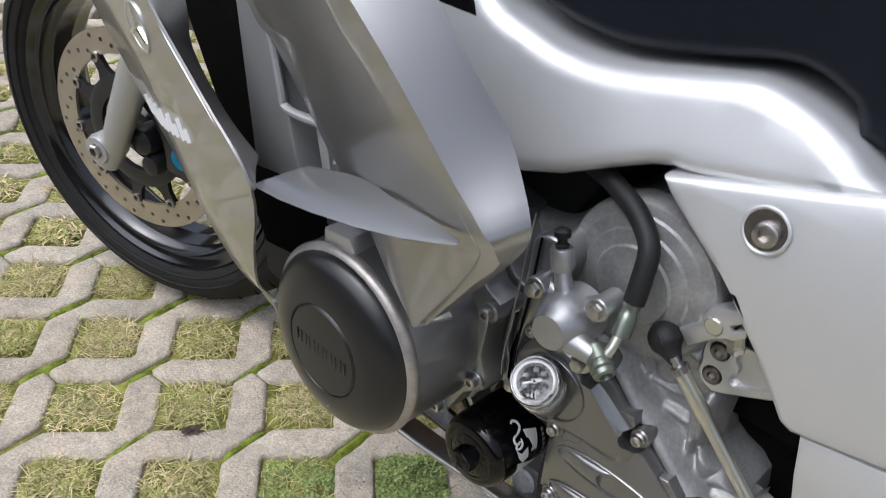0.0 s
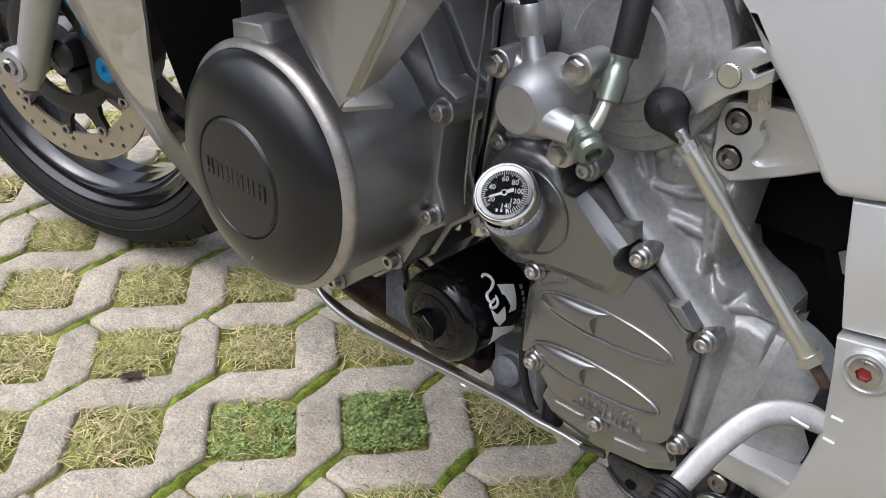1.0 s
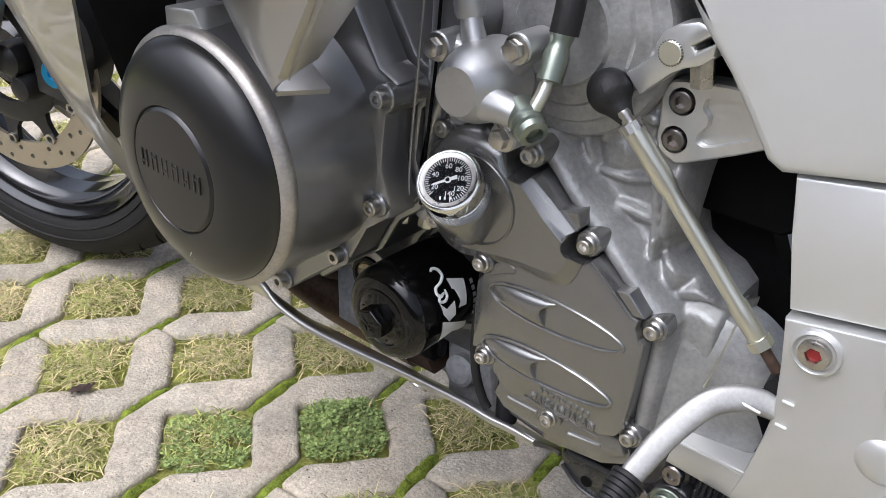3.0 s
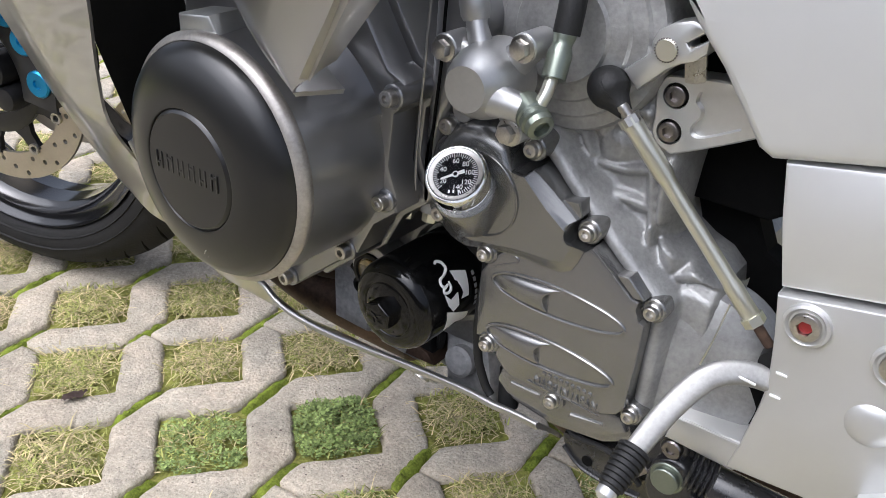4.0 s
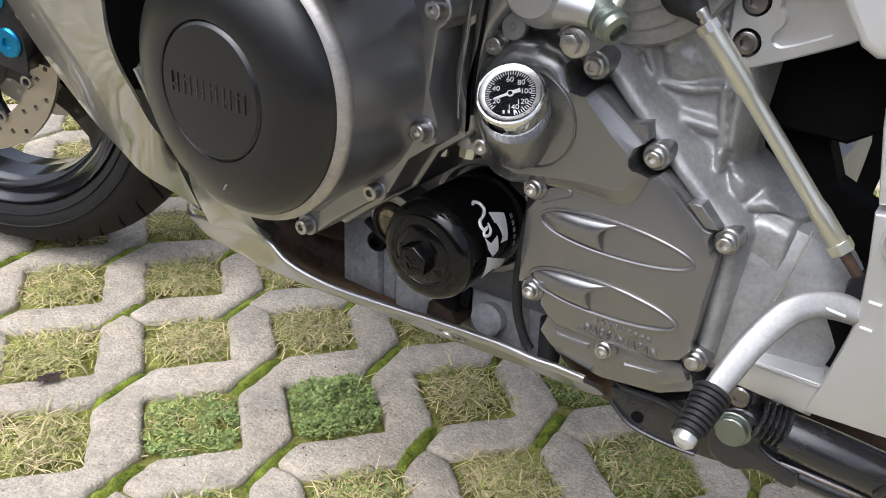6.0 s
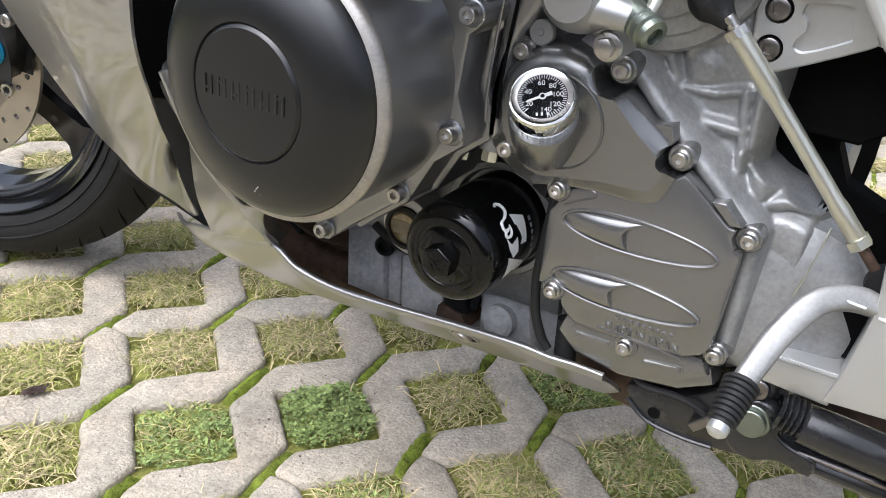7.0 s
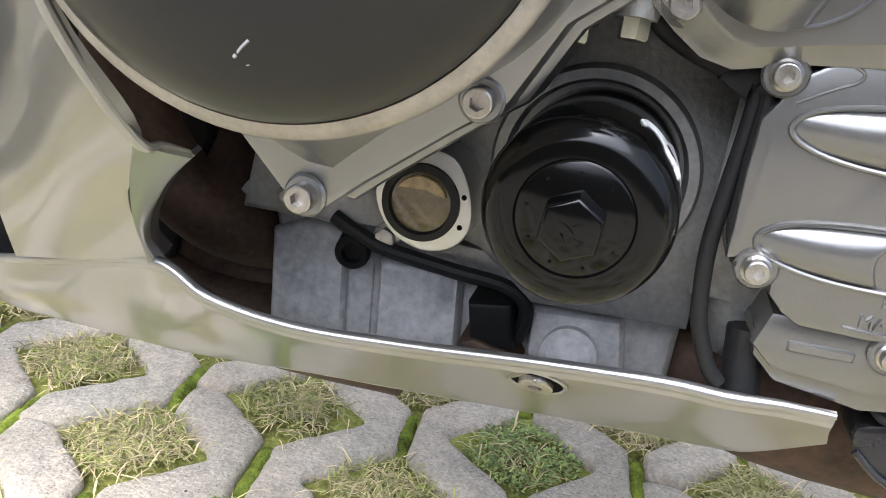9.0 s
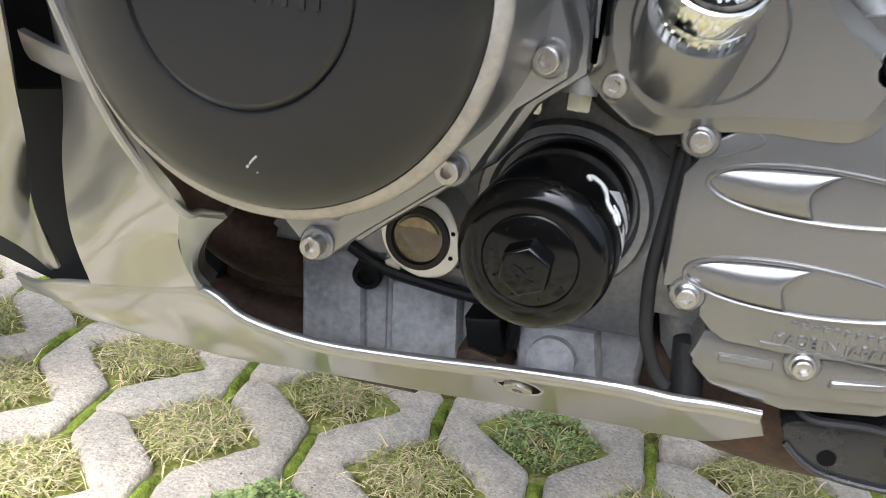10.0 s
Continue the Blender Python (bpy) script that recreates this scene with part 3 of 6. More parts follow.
def line_gap(line, x, z):
    """Distance from x, z to a broken line."""
    best = 9.0
    for (x0, z0), (x1, z1) in zip(line[:-1], line[1:]):
        k = max(0, min(1, ((x - x0) * (x1 - x0) + (z - z0) * (z1 - z0)) / ((x1 - x0) ** 2 + (z1 - z0) ** 2)))
        best = min(best, math.hypot(x - x0 - k * (x1 - x0), z - z0 - k * (z1 - z0)))
    return best


COVER_EDGE = ((0.034, 0.470), (0.079, 0.469), (0.1215, 0.4295), (0.1675, 0.392), (0.168, 0.315))


def casting(x, z):
    """Height of the cast face over its plane: flat-topped ribs, bosses, and the rim on which the cover sits."""
    h = 0.0
    for line, wd, ht in RIDGES:
        h = max(h, ht * math.exp(-(line_gap(line, x, z) / wd) ** 3.2))
    for cx, cz, r, ht in ((0.179, 0.362, 0.040, 0.0085), (0.1130, 0.4705, 0.0088, 0.0036), (0.091, 0.489, 0.009, 0.0045), (0.1180, 0.4280, 0.0092, 0.0135), (0.1440, 0.4125, 0.0050, 0.0105)):
        h = max(h, ht / (1 + math.exp((math.hypot(x - cx, z - cz) - r) / 0.0013)))
    d = line_gap(COVER_EDGE, x, z)
    h = max(h, 0.0245 / (1 + math.exp((d - 0.0072) / 0.0015)))
    q = Vector((x, 0, z))
    return h + 0.0010 * noise.noise(q * 45) + 0.0002 * noise.noise(q * 120)


bm = bmesh.new()
grid = {}
for i in range(137):
    for j in range(237):
        x, z = 0.045 + 0.0012 * i, 0.296 + 0.0012 * j
        edge_x = 0.200 if z < 0.405 else 0.158 + 0.042 * max(0, (0.425 - z) / 0.02) if z < 0.485 else 0.140
        if x < edge_x and (z < 0.575 or x < 0.128) and z < 0.535 + max(0, x - 0.02) * 0.9:
            drop = 0.03 * max(0, 1 - (edge_x - x) / 0.009) ** 2
            grid[i, j] = bm.verts.new((x, 0.0725 - casting(x, z) + drop, z))
for (i, j), q in list(grid.items()):
    if (i + 1, j) in grid and (i, j + 1) in grid and (i + 1, j + 1) in grid:
        bm.faces.new((q, grid[i + 1, j], grid[i + 1, j + 1], grid[i, j + 1]))
part("casting_relief", bm, CAST, case, "mottled cast face with ribs and bosses", angle=80)
part("gasket_edge", tube([(0.1085, 0.0585, 0.4345), (0.1140, 0.0580, 0.4375), (0.1215, 0.0580, 0.4365), (0.1270, 0.0580, 0.4300), (0.1270, 0.0580, 0.4250)], 0.0006, 6, 5), PLATED, case)
part("output_housing", lathe([(0.052, -0.02), (0.052, 0.002), (0.049, 0.008), (0.043, 0.0115), (0.02, 0.013), (0, 0.013)], (0.188, 0.074, 0.350), (0.10, -1, 0.1), 48), CAST, case, "smooth light grey output housing")
part("housing_seam", tube([(0.2030, 0.0600, 0.4060), (0.2010, 0.0585, 0.390), (0.1985, 0.0580, 0.375), (0.1955, 0.0585, 0.361)], 0.0005, 6, 5), PLATED, case)

# --- generator housing ---
GC = (-0.087, 0.0, 0.4385)
body_outline = [(-0.165, 0.50), (-0.182, 0.44), (-0.165, 0.375), (-0.128, 0.345), (-0.104, 0.322), (-0.088, 0.320), (-0.075, 0.332), (-0.046, 0.356), (-0.030, 0.368), (-0.016, 0.395), (0.002, 0.41),
                (0.002, 0.423), (-0.005, 0.44), (-0.002, 0.475), (0.008, 0.484), (0.006, 0.496), (-0.008, 0.502), (-0.03, 0.535), (-0.09, 0.55), (-0.14, 0.53)]
gen = part("generator_cover", prism(body_outline, 0.006, 0.03, 0.003, 2), ENGINE, bike, "dark grey generator cover with a satin black cap")
part("flange_back", prism(inset(body_outline, -0.004), 0.033, 0.09, 0.003, 2), ENGINE, gen)
# flared barrel


def skirt(c, s):
    """Radius of the barrel's foot in the direction c, s: towards the flange below, round above."""
    best = 0.08
    for k in range(len(body_outline)):
        (x0, z0), (x1, z1) = body_outline[k - 1], body_outline[k]
        ax, az, bx, bz = x0 - GC[0], z0 - GC[2], x1 - x0, z1 - z0
        det = c * bz - s * bx
        if abs(det) > 1e-9:
            r, q = (ax * bz - az * bx) / det, (ax * s - az * c) / det
            if r > 0 and 0 <= q <= 1:
                best = r
    return max(0.0795, min(best - 0.013, 0.104 if s < 0 else 0.084))


bm = bmesh.new()
rings = []
for t in (0.0, 0.08, 0.25, 0.5, 0.75, 1.0):
    ring = []
    for i in range(72):
        a = 2 * math.pi * i / 72
        c, s = math.cos(a), math.sin(a)
        base = skirt(c, s)
        r = 0.0785 + (base - 0.0785) * t ** 1.25
        ring.append(bm.verts.new((GC[0] + r * c, -0.056 + 0.064 * t, GC[2] + r * s)))
    rings.append(ring)
for a1, b1 in zip(rings[:-1], rings[1:]):
    for i in range(72):
        bm.faces.new((a1[i], a1[(i + 1) % 72], b1[(i + 1) % 72], b1[i]))
part("barrel", bm, ENGINE, gen)
part("polished_ring", lathe([(0.0787, 0.0545), (0.0797, 0.0570), (0.0798, 0.0592), (0.0790, 0.0612), (0.0765, 0.0634), (0.0748, 0.0640), (0.0742, 0.0630)], GC, (0, -1, 0), 96, caps=False), RING, gen, "worn bare metal ring")
cap = part("cap", lathe([(0.0746, 0.058), (0.0745, 0.0640), (0.0738, 0.0662), (0.0712, 0.0700), (0.0650, 0.0743), (0.0525, 0.0786), (0.0402, 0.0811), (0.0388, 0.0809), (0.0381, 0.0797), (0.0373, 0.0808), (0.0358, 0.0819), (0.018, 0.0826), (0, 0.0828)], GC, (0, -1, 0), 96), SATIN, gen, "satin black cap with a raised round badge")
for i in range(6):
    x = GC[0] - 0.0255 + 0.0102 * i
    bm = bmesh.new()
    box((x - 0.0025, -0.0822, GC[2] + 0.001), (0.0016, 0.0018, 0.0112), 0.0005, bm)
    box((x + 0.0022, -0.0822, GC[2] + 0.001), (0.0016, 0.0018, 0.0112), 0.0005, bm)
    box((x, -0.0822, GC[2] + (0.004 if i % 2 else -0.001)), (0.0042, 0.0017, 0.0017), 0.0004, bm)
    part("badge_bar", bm, SATIN, cap)
for pts, r in (([(-0.0832, -0.0771, 0.3828), (-0.0818, -0.0778, 0.3845), (-0.0800, -0.0784, 0.3863)], 0.0005), ([(-0.0842, -0.0768, 0.3815), (-0.0836, -0.0770, 0.3822)], 0.0006),
               ([(-0.0812, -0.0762, 0.3800), (-0.0804, -0.0763, 0.3803)], 0.0003)):
    part("scratch", tube(pts, r, 5, 2), GREYPRINT, cap, "pale scratch")
# bracket on top
bm = prism([(-0.118, 0.509), (-0.118, 0.523), (-0.090, 0.527), (-0.082, 0.516), (-0.080, 0.506)], -0.056, -0.03, 0.002, 2)
part("top_lug", bm, ALU, gen)
part("top_panel", prism([(-0.150, 0.50), (-0.145, 0.56), (-0.07, 0.575), (-0.045, 0.52), (-0.06, 0.49)], -0.03, 0.05, 0.006, 2), ENGINE, gen)
for x, y, z in ((0.001, 0.001, 0.4885), (-0.006, 0.004, 0.417), (-0.039, 0.005, 0.368), (-0.0955, 0.004, 0.324)):
    part("screw_boss", lathe([(0.0082, -0.03), (0.0078, -0.0006), (0.0070, 0.0004), (0, 0.0004)], (x, y, z), (0, -1, 0), 24), ENGINE, gen)
    again("screw", SOCKET, at(x, y - 0.0005, z, 0, random.uniform(0, 60)), gen)
part("split_line", tube([(0.0135, 0.020, 0.572), (0.0125, 0.018, 0.540), (0.0115, 0.017, 0.505), (0.0085, 0.018, 0.470), (0.0075, 0.018, 0.440), (0.0085, 0.018, 0.425)], [0.0006, 0.0009, 0.0009, 0.0009, 0.0009, 0.0006], 8, 6), ENGINE, gen)
part("inner_case", prism(spline([(0.004, 0.412), (0.004, 0.46), (0.006, 0.52), (0.008, 0.546), (0.026, 0.552), (0.037, 0.538), (0.036, 0.520), (0.026, 0.490), (0.016, 0.470), (0.010, 0.440), (0.012, 0.415)], 3, True), 0.030, 0.09, 0.005, 3), ENGINE, gen)
# black tube paints the shade of a groove beside the joint
part("groove_shade", tube([(0.0162, 0.0283, 0.550), (0.0158, 0.0280, 0.535), (0.0150, 0.0280, 0.505), (0.0118, 0.0285, 0.470), (0.0100, 0.0285, 0.440), (0.0110, 0.0285, 0.425)], 0.0010, 8, 6), SHADE_BLACK, gen)

# --- sprocket cover with gauge ---


FACE_Y = 0.0378
low = [(0.0539, 0.3804), (0.0498, 0.3736), (0.0497, 0.3545), (0.0504, 0.3342), (0.0508, 0.3238), (0.0567, 0.325), (0.0642, 0.3264), (0.0674, 0.3215), (0.0679, 0.314), (0.0739, 0.308), (0.0807, 0.3045), (0.0952, 0.3047), (0.1034, 0.3046), (0.1093, 0.3053), (0.1165, 0.3052), (0.1325, 0.3073), (0.149, 0.3095), (0.159, 0.3144), (0.163, 0.3213), (0.1639, 0.3385), (0.1648, 0.3618), (0.1651, 0.3784), (0.1647, 0.3836), (0.1614, 0.3851), (0.1583, 0.3917), (0.159, 0.3973), (0.1543, 0.3979), (0.1396, 0.4093), (0.1297, 0.4168), (0.125, 0.42), (0.1212, 0.4168), (0.1064, 0.4119), (0.0784, 0.4027), (0.057, 0.3883)]
spc = part("sprocket_cover", prism(low, FACE_Y, 0.080, 0.0016, 2), COVER, bike, "grey painted sprocket cover with two oval relief flutes")
bulge_foot = [(0.0156, 0.3969), (0.0257, 0.3901), (0.0365, 0.3879), (0.0583, 0.3932), (0.0794, 0.3958), (0.0964, 0.3958), (0.1072, 0.397), (0.114, 0.4008), (0.1177, 0.408), (0.1203, 0.4164), (0.1141, 0.4158), (0.1108, 0.4185), (0.1092, 0.4238), (0.1102, 0.4295), (0.1128, 0.4343), (0.1009, 0.443), (0.085, 0.4543), (0.0811, 0.4562), (0.0763, 0.4529), (0.0688, 0.454), (0.0655, 0.4620), (0.0640, 0.4680), (0.0580, 0.4725), (0.0447, 0.4755), (0.0308, 0.4738), (0.0195, 0.4662), (0.0095, 0.4545), (0.0026, 0.445), (0.0001, 0.4301), (0.0013, 0.4159), (0.0067, 0.4044)]
bulge_top = [(0.0272, 0.4022), (0.0341, 0.3976), (0.0424, 0.3965), (0.0617, 0.4006), (0.0824, 0.4042), (0.0992, 0.4052), (0.1083, 0.4069), (0.1112, 0.4108), (0.1132, 0.4163), (0.1147, 0.4203), (0.112, 0.4201), (0.1096, 0.4221), (0.1087, 0.4259), (0.1094, 0.4281), (0.1071, 0.4298), (0.0963, 0.4376), (0.0827, 0.4503), (0.0795, 0.4533), (0.0759, 0.453), (0.0701, 0.4538), (0.0640, 0.4560), (0.0605, 0.4590), (0.0555, 0.4605), (0.0470, 0.4615), (0.0370, 0.4605), (0.0290, 0.4575), (0.0215, 0.4510), (0.0147, 0.4482), (0.0121, 0.4345), (0.0132, 0.4211), (0.0183, 0.4107)]


def bulge_y(z):
    """The raised upper face leans forward towards its top."""
    return 0.0318 - 0.06 * (z - 0.405)


bm = bmesh.new()
loops = [[bm.verts.new((x, 0.080, z)) for x, z in bulge_foot], [bm.verts.new((x, FACE_Y - 0.0006, z)) for x, z in bulge_foot]]
# flat bevel along the sides, round shoulder over the gauge
bevel_steps = ((0.06, 0.14), (0.25, 0.31), (0.50, 0.54), (0.75, 0.77), (0.95, 0.95), (1.0, 1.0))
round_steps = ((0.02, 0.14), (0.10, 0.40), (0.25, 0.64), (0.48, 0.83), (0.76, 0.96), (1.0, 1.0))
for (kf, df), (kr, dr) in zip(bevel_steps, round_steps):
    ring = []
    for a, b in zip(bulge_foot, bulge_top):
        k, dy = (kr, dr) if a[1] > 0.452 and a[0] < 0.07 else (kf, df)
        x, z = (1 - k) * a[0] + k * b[0], (1 - k) * a[1] + k * b[1]
        ring.append(bm.verts.new((x, (1 - dy) * FACE_Y + dy * bulge_y(z), z)))
    loops.append(ring)
loops.append([bm.verts.new((x, bulge_y(z), z)) for x, z in inset(bulge_top, 0.0010)])
for a, b in zip(loops[:-1], loops[1:]):
    for i in range(len(a)):
        j = (i + 1) % len(a)
        bm.faces.new((a[i], a[j], b[j], b[i]))
bm.faces.new(loops[-1])
part("upper_face", bm, COVER, spc, angle=30)


def oval(cx, cz, lx, lz, tilt, n=48):
    out = []
    for i in range(n):
        a = 2 * math.pi * i / n
        x, z = lx * math.cos(a), lz * math.sin(a) * (1 - 0.12 * math.cos(a))
        out.append((cx + x * math.cos(tilt) - z * math.sin(tilt), cz + x * math.sin(tilt) + z * math.cos(tilt)))
    return out


# two pointed ovals, each with a scooped flute in its front half
for cx, cz in ((0.1069, 0.3744), (0.1058, 0.3340)):
    tilt = radians(1.6)
    half_l = 0.0472
    o = oval(cx, cz, half_l, 0.0108, tilt)
    part("oval_bead", tube([(x, FACE_Y - 0.0004, z) for x, z in o], 0.0011, 8, 1, closed=True), COVER, spc)
    bm = bmesh.new()
    rings = []
    for k in range(19):
        t = min(1.0, k / 14)
        past = max(0, k - 14) / 4
        x = -half_l * 0.985 + half_l * 0.76 * t
        half = 0.0104 * math.sqrt(max(0.0, 1 - (x / half_l) ** 2)) * (1 - 0.12 * x / half_l)
        hh = 0.0050 * math.sin(math.pi * 0.58 * t ** 0.9) * (1 - past ** 2.5)
        ring = []
        for j in range(17):
            b = math.pi * j / 16
            c = math.cos(b)
            lz = half * c * (0.94 - 0.06 * past)
            lx = x + 0.0030 * math.sin(0.5 * math.pi * past) + t ** 2 * (0.011 * max(0.0, c) ** 2 + 0.003 * max(0.0, -c) ** 2)
            ring.append(bm.verts.new((cx + lx * math.cos(tilt) - lz * math.sin(tilt), FACE_Y + 0.0004 - hh * math.sin(b), cz + lx * math.sin(tilt) + lz * math.cos(tilt))))
        rings.append(ring)
    for a1, b1 in zip(rings[:-1], rings[1:]):
        for j in range(16):
            bm.faces.new((a1[j], a1[j + 1], b1[j + 1], b1[j]))
    part("flute", bm, COVER, spc, angle=75)
for x, y, z in ((0.120, 0.0405, 0.4278), (0.0535, 0.0365, 0.3893), (0.166, 0.0448, 0.3915), (0.0615, 0.0365, 0.3225), (0.1138, 0.0395, 0.3005), (0.166, 0.0434, 0.3153), (0.078, 0.0385, 0.468)):
    part("screw_boss", lathe([(0.0078, -0.035), (0.0078, -0.0010), (0.0070, 0), (0, 0)], (x, y, z), (0, -1, 0), 32), COVER, spc)
    again("screw", SOCKET_C, at(x, y, z, 0, random.uniform(0, 60)), spc)
part("flange_pad", prism([(0.1425, 0.4088), (0.1502, 0.4102), (0.1618, 0.3992), (0.1548, 0.3978)], 0.0388, 0.070, 0.0008, 1), COVER, spc)
part("flange_pad", prism([(0.1000, 0.4430), (0.1120, 0.4445), (0.1150, 0.4365), (0.1130, 0.4330)], 0.0392, 0.070, 0.0008, 1), COVER, spc)
for x, y, z in ((0.019, 0.036, 0.467), (0.017, 0.036, 0.406)):
    part("screw_boss", lathe([(0.0078, -0.02), (0.0078, 0), (0, 0)], (x, y, z), (0, -1, 0), 24), COVER, spc)
    again("screw", SOCKET, at(x, y, z, 0, 20), spc)
part("clip_disc", lathe([(0.0074, -0.004), (0.0074, 0.0), (0.0067, 0.0006), (0.0022, 0.0006), (0.0016, 0.0014), (0, 0.0016)], (0.0280, 0.0350, 0.4790), (0, -1, 0.1), 28), SLAVE, spc)
part("lower_lip", prism([(0.068, 0.292), (0.072, 0.306), (0.160, 0.310), (0.166, 0.300), (0.150, 0.288), (0.11, 0.282), (0.077, 0.284)], 0.0425, 0.08, 0.003, 2), COVER, spc)
part("lower_ledge", prism([(0.070, 0.286), (0.069, 0.296), (0.110, 0.292), (0.150, 0.297), (0.166, 0.303), (0.170, 0.292), (0.150, 0.280), (0.112, 0.273), (0.080, 0.277)], 0.047, 0.085, 0.003, 2), COVER, spc)
part("lip_slot", prism([(0.080, 0.2930), (0.080, 0.2970), (0.103, 0.2980), (0.103, 0.2940)], 0.0408, 0.045, 0.001, 1), COVER, spc)
part("lip_slot", prism([(0.126, 0.2920), (0.127, 0.2955), (0.150, 0.3000), (0.150, 0.2960)], 0.0408, 0.045, 0.001, 1), COVER, spc)
again("cast_lettering", text_mesh("cast_lettering", "MADE IN JAPAN", 0.0066, 0.0007, COVER), at(0.1225, 0.0374, 0.3120, 0, -2), spc, "raised cast words")
for i in range(9):
    x = 0.1060 + 0.0042 * i
    bm = box((x, 0.0374, 0.3190 + 0.0001 * i), (0.0026, 0.0010, 0.0030), 0.0003)
    part("cast_bar", bm, COVER, spc)
part("underline", box((0.121, 0.0375, 0.3080), (0.053, 0.001, 0.0009), 0.0003), COVER, spc)

part("fold_bead", tube([(0.0590, 0.0377, 0.3810), (0.0680, 0.0377, 0.3865), (0.0755, 0.0377, 0.3905), (0.0770, 0.0377, 0.3935), (0.0735, 0.0377, 0.3955)], 0.0006, 6, 5), COVER, spc)
part("gasket_block", prism([(0.0365, 0.3915), (0.0485, 0.3925), (0.0500, 0.3850), (0.0448, 0.3840), (0.0440, 0.3780), (0.0335, 0.3835)], 0.0425, 0.07, 0.0012, 2), DARK, spc, "black rubber cable grommet")
# gauge seat and oil temperature gauge
seat_c = Vector((0.0478, 0.0299, 0.4325))
part("gauge_seat", lathe([(0.0290, -0.001), (0.0290, 0.0008), (0.0285, 0.0013), (0.0279, 0.0008), (0.0276, -0.001)], seat_c, (0, -1, -0.06), 64, caps=False), COVER, spc)
gax = Vector((0.1564, -0.6797, 0.7166)).normalized()
gc = Vector((0.0475, 0.0052, 0.4525))
base = gc - gax * 0.03
part("filler_neck", lathe([(0.0205, -0.02), (0.0205, 0.008), (0.0195, 0.010), (0.0165, 0.010)], base, gax, 48), COVER, spc)
gauge = part("oil_gauge", lathe([(0.0135, 0.004), (0.0172, 0.006), (0.0172, 0.0150), (0.0162, 0.0155), (0.0155, 0.0175), (0.0170, 0.0185), (0.0188, 0.0195), (0.0191, 0.0215), (0.0191, 0.0285), (0.0189, 0.0300), (0.0183, 0.0311), (0.0174, 0.0315), (0.0166, 0.0313), (0.0158, 0.0305), (0, 0.0302)], base, gax, 72), CHROME, bike, "chromed oil temperature gauge screwed into the filler hole")
for i in range(60):
    a = 2 * math.pi * i / 60
    gu, gv, gw = frame_of(gax)
    d = gu * math.cos(a) + gv * math.sin(a)
    if i % 2 == 0:
        bm = tube([tuple(base + gax * 0.0066 + d * 0.0173), tuple(base + gax * 0.0146 + d * 0.0173)], 0.0005, 5, 1)
        part("knurl", bm, CHROME, gauge)
# dial
GX = Vector((1, 0, 0)) - gax * gax.x
GX.normalize()
GY = gax.cross(GX)
roll = radians(25)
X2 = GX * math.cos(roll) + GY * math.sin(roll)
Y2 = -GX * math.sin(roll) + GY * math.cos(roll)
fm = Matrix((( X2.x, -gax.x, Y2.x, 0), (X2.y, -gax.y, Y2.y, 0), (X2.z, -gax.z, Y2.z, 0), (0, 0, 0, 1)))
fm.translation = base + gax * 0.0304
small = fm @ Matrix.Scale(0.91, 4)
part("bezel", lathe([(0.0136, 0.0306), (0.0150, 0.0308), (0.0164, 0.0314)], base, gax, 64, caps=False), STEEL, gauge, "bright bevelled ring round the dial")
dial = again("dial", to_mesh("dial", lathe([(0, 0), (0.0152, 0), (0.0152, 0.0002), (0, 0.0002)], segs=56), DIAL), small, gauge, "black dial with white figures")
fig_ang = {"20": 210, "40": 157, "60": 93, "80": 48, "100": 6, "120": -38, "140": -78}
for s, a in fig_ang.items():
    a = radians(a)
    again("figure", text_mesh("figure", s, 0.0046, 0.00008, WHITE), at(0.0092 * math.cos(a), -0.0003, 0.0092 * math.sin(a)), dial)
for i in range(49):
    a = radians(222 - 300 * i / 48)
    l = 0.0022 if i % 4 else 0.0032
    c = Vector((math.cos(a), 0, math.sin(a)))
    bm = bmesh.new()
    box((0, 0, 0), (l, 0.0002, 0.00045), 0, bm, Matrix.Translation(c * (0.0146 - l / 2) + Vector((0, -0.0004, 0))) @ pose(0, 0, 0, 0, -math.degrees(a)))
    part("tick", bm, WHITE, dial)
nd = radians(198)
bm = bmesh.new()
o = [(0.0105, 0.0), (0.009, 0.0006), (0.0, 0.0009), (-0.006, 0.0013), (-0.0063, -0.0013), (0, -0.0009), (0.009, -0.0006)]
o = [(x * math.cos(nd) - z * math.sin(nd), x * math.sin(nd) + z * math.cos(nd)) for x, z in o]
prism(o, -0.0009, -0.0006, 0, bm=bm)
lathe([(0.0021, 0.0003), (0.0021, 0.0009), (0.0016, 0.0011), (0, 0.0011)], segs=16, bm=bm)
part("needle", bm, WHITE, dial)
part("hub", lathe([(0.0014, 0.0009), (0.0013, 0.0013), (0, 0.0014)], segs=16), DIAL, dial)
for x in (-0.0035, -0.0005, 0.003):
    part("dial_bar", box((x, -0.0003, -0.0118), (0.0012, 0.0002, 0.0020), 0), WHITE, dial)
pane = again("lens", to_mesh("lens", lathe([(0, 0.0), (0.0158, 0.0), (0.0158, 0.0004), (0, 0.0004)], segs=48), GLASS), fm @ at(0, -0.0012, 0), gauge, "clear gauge glass")
pane.visible_shadow = False

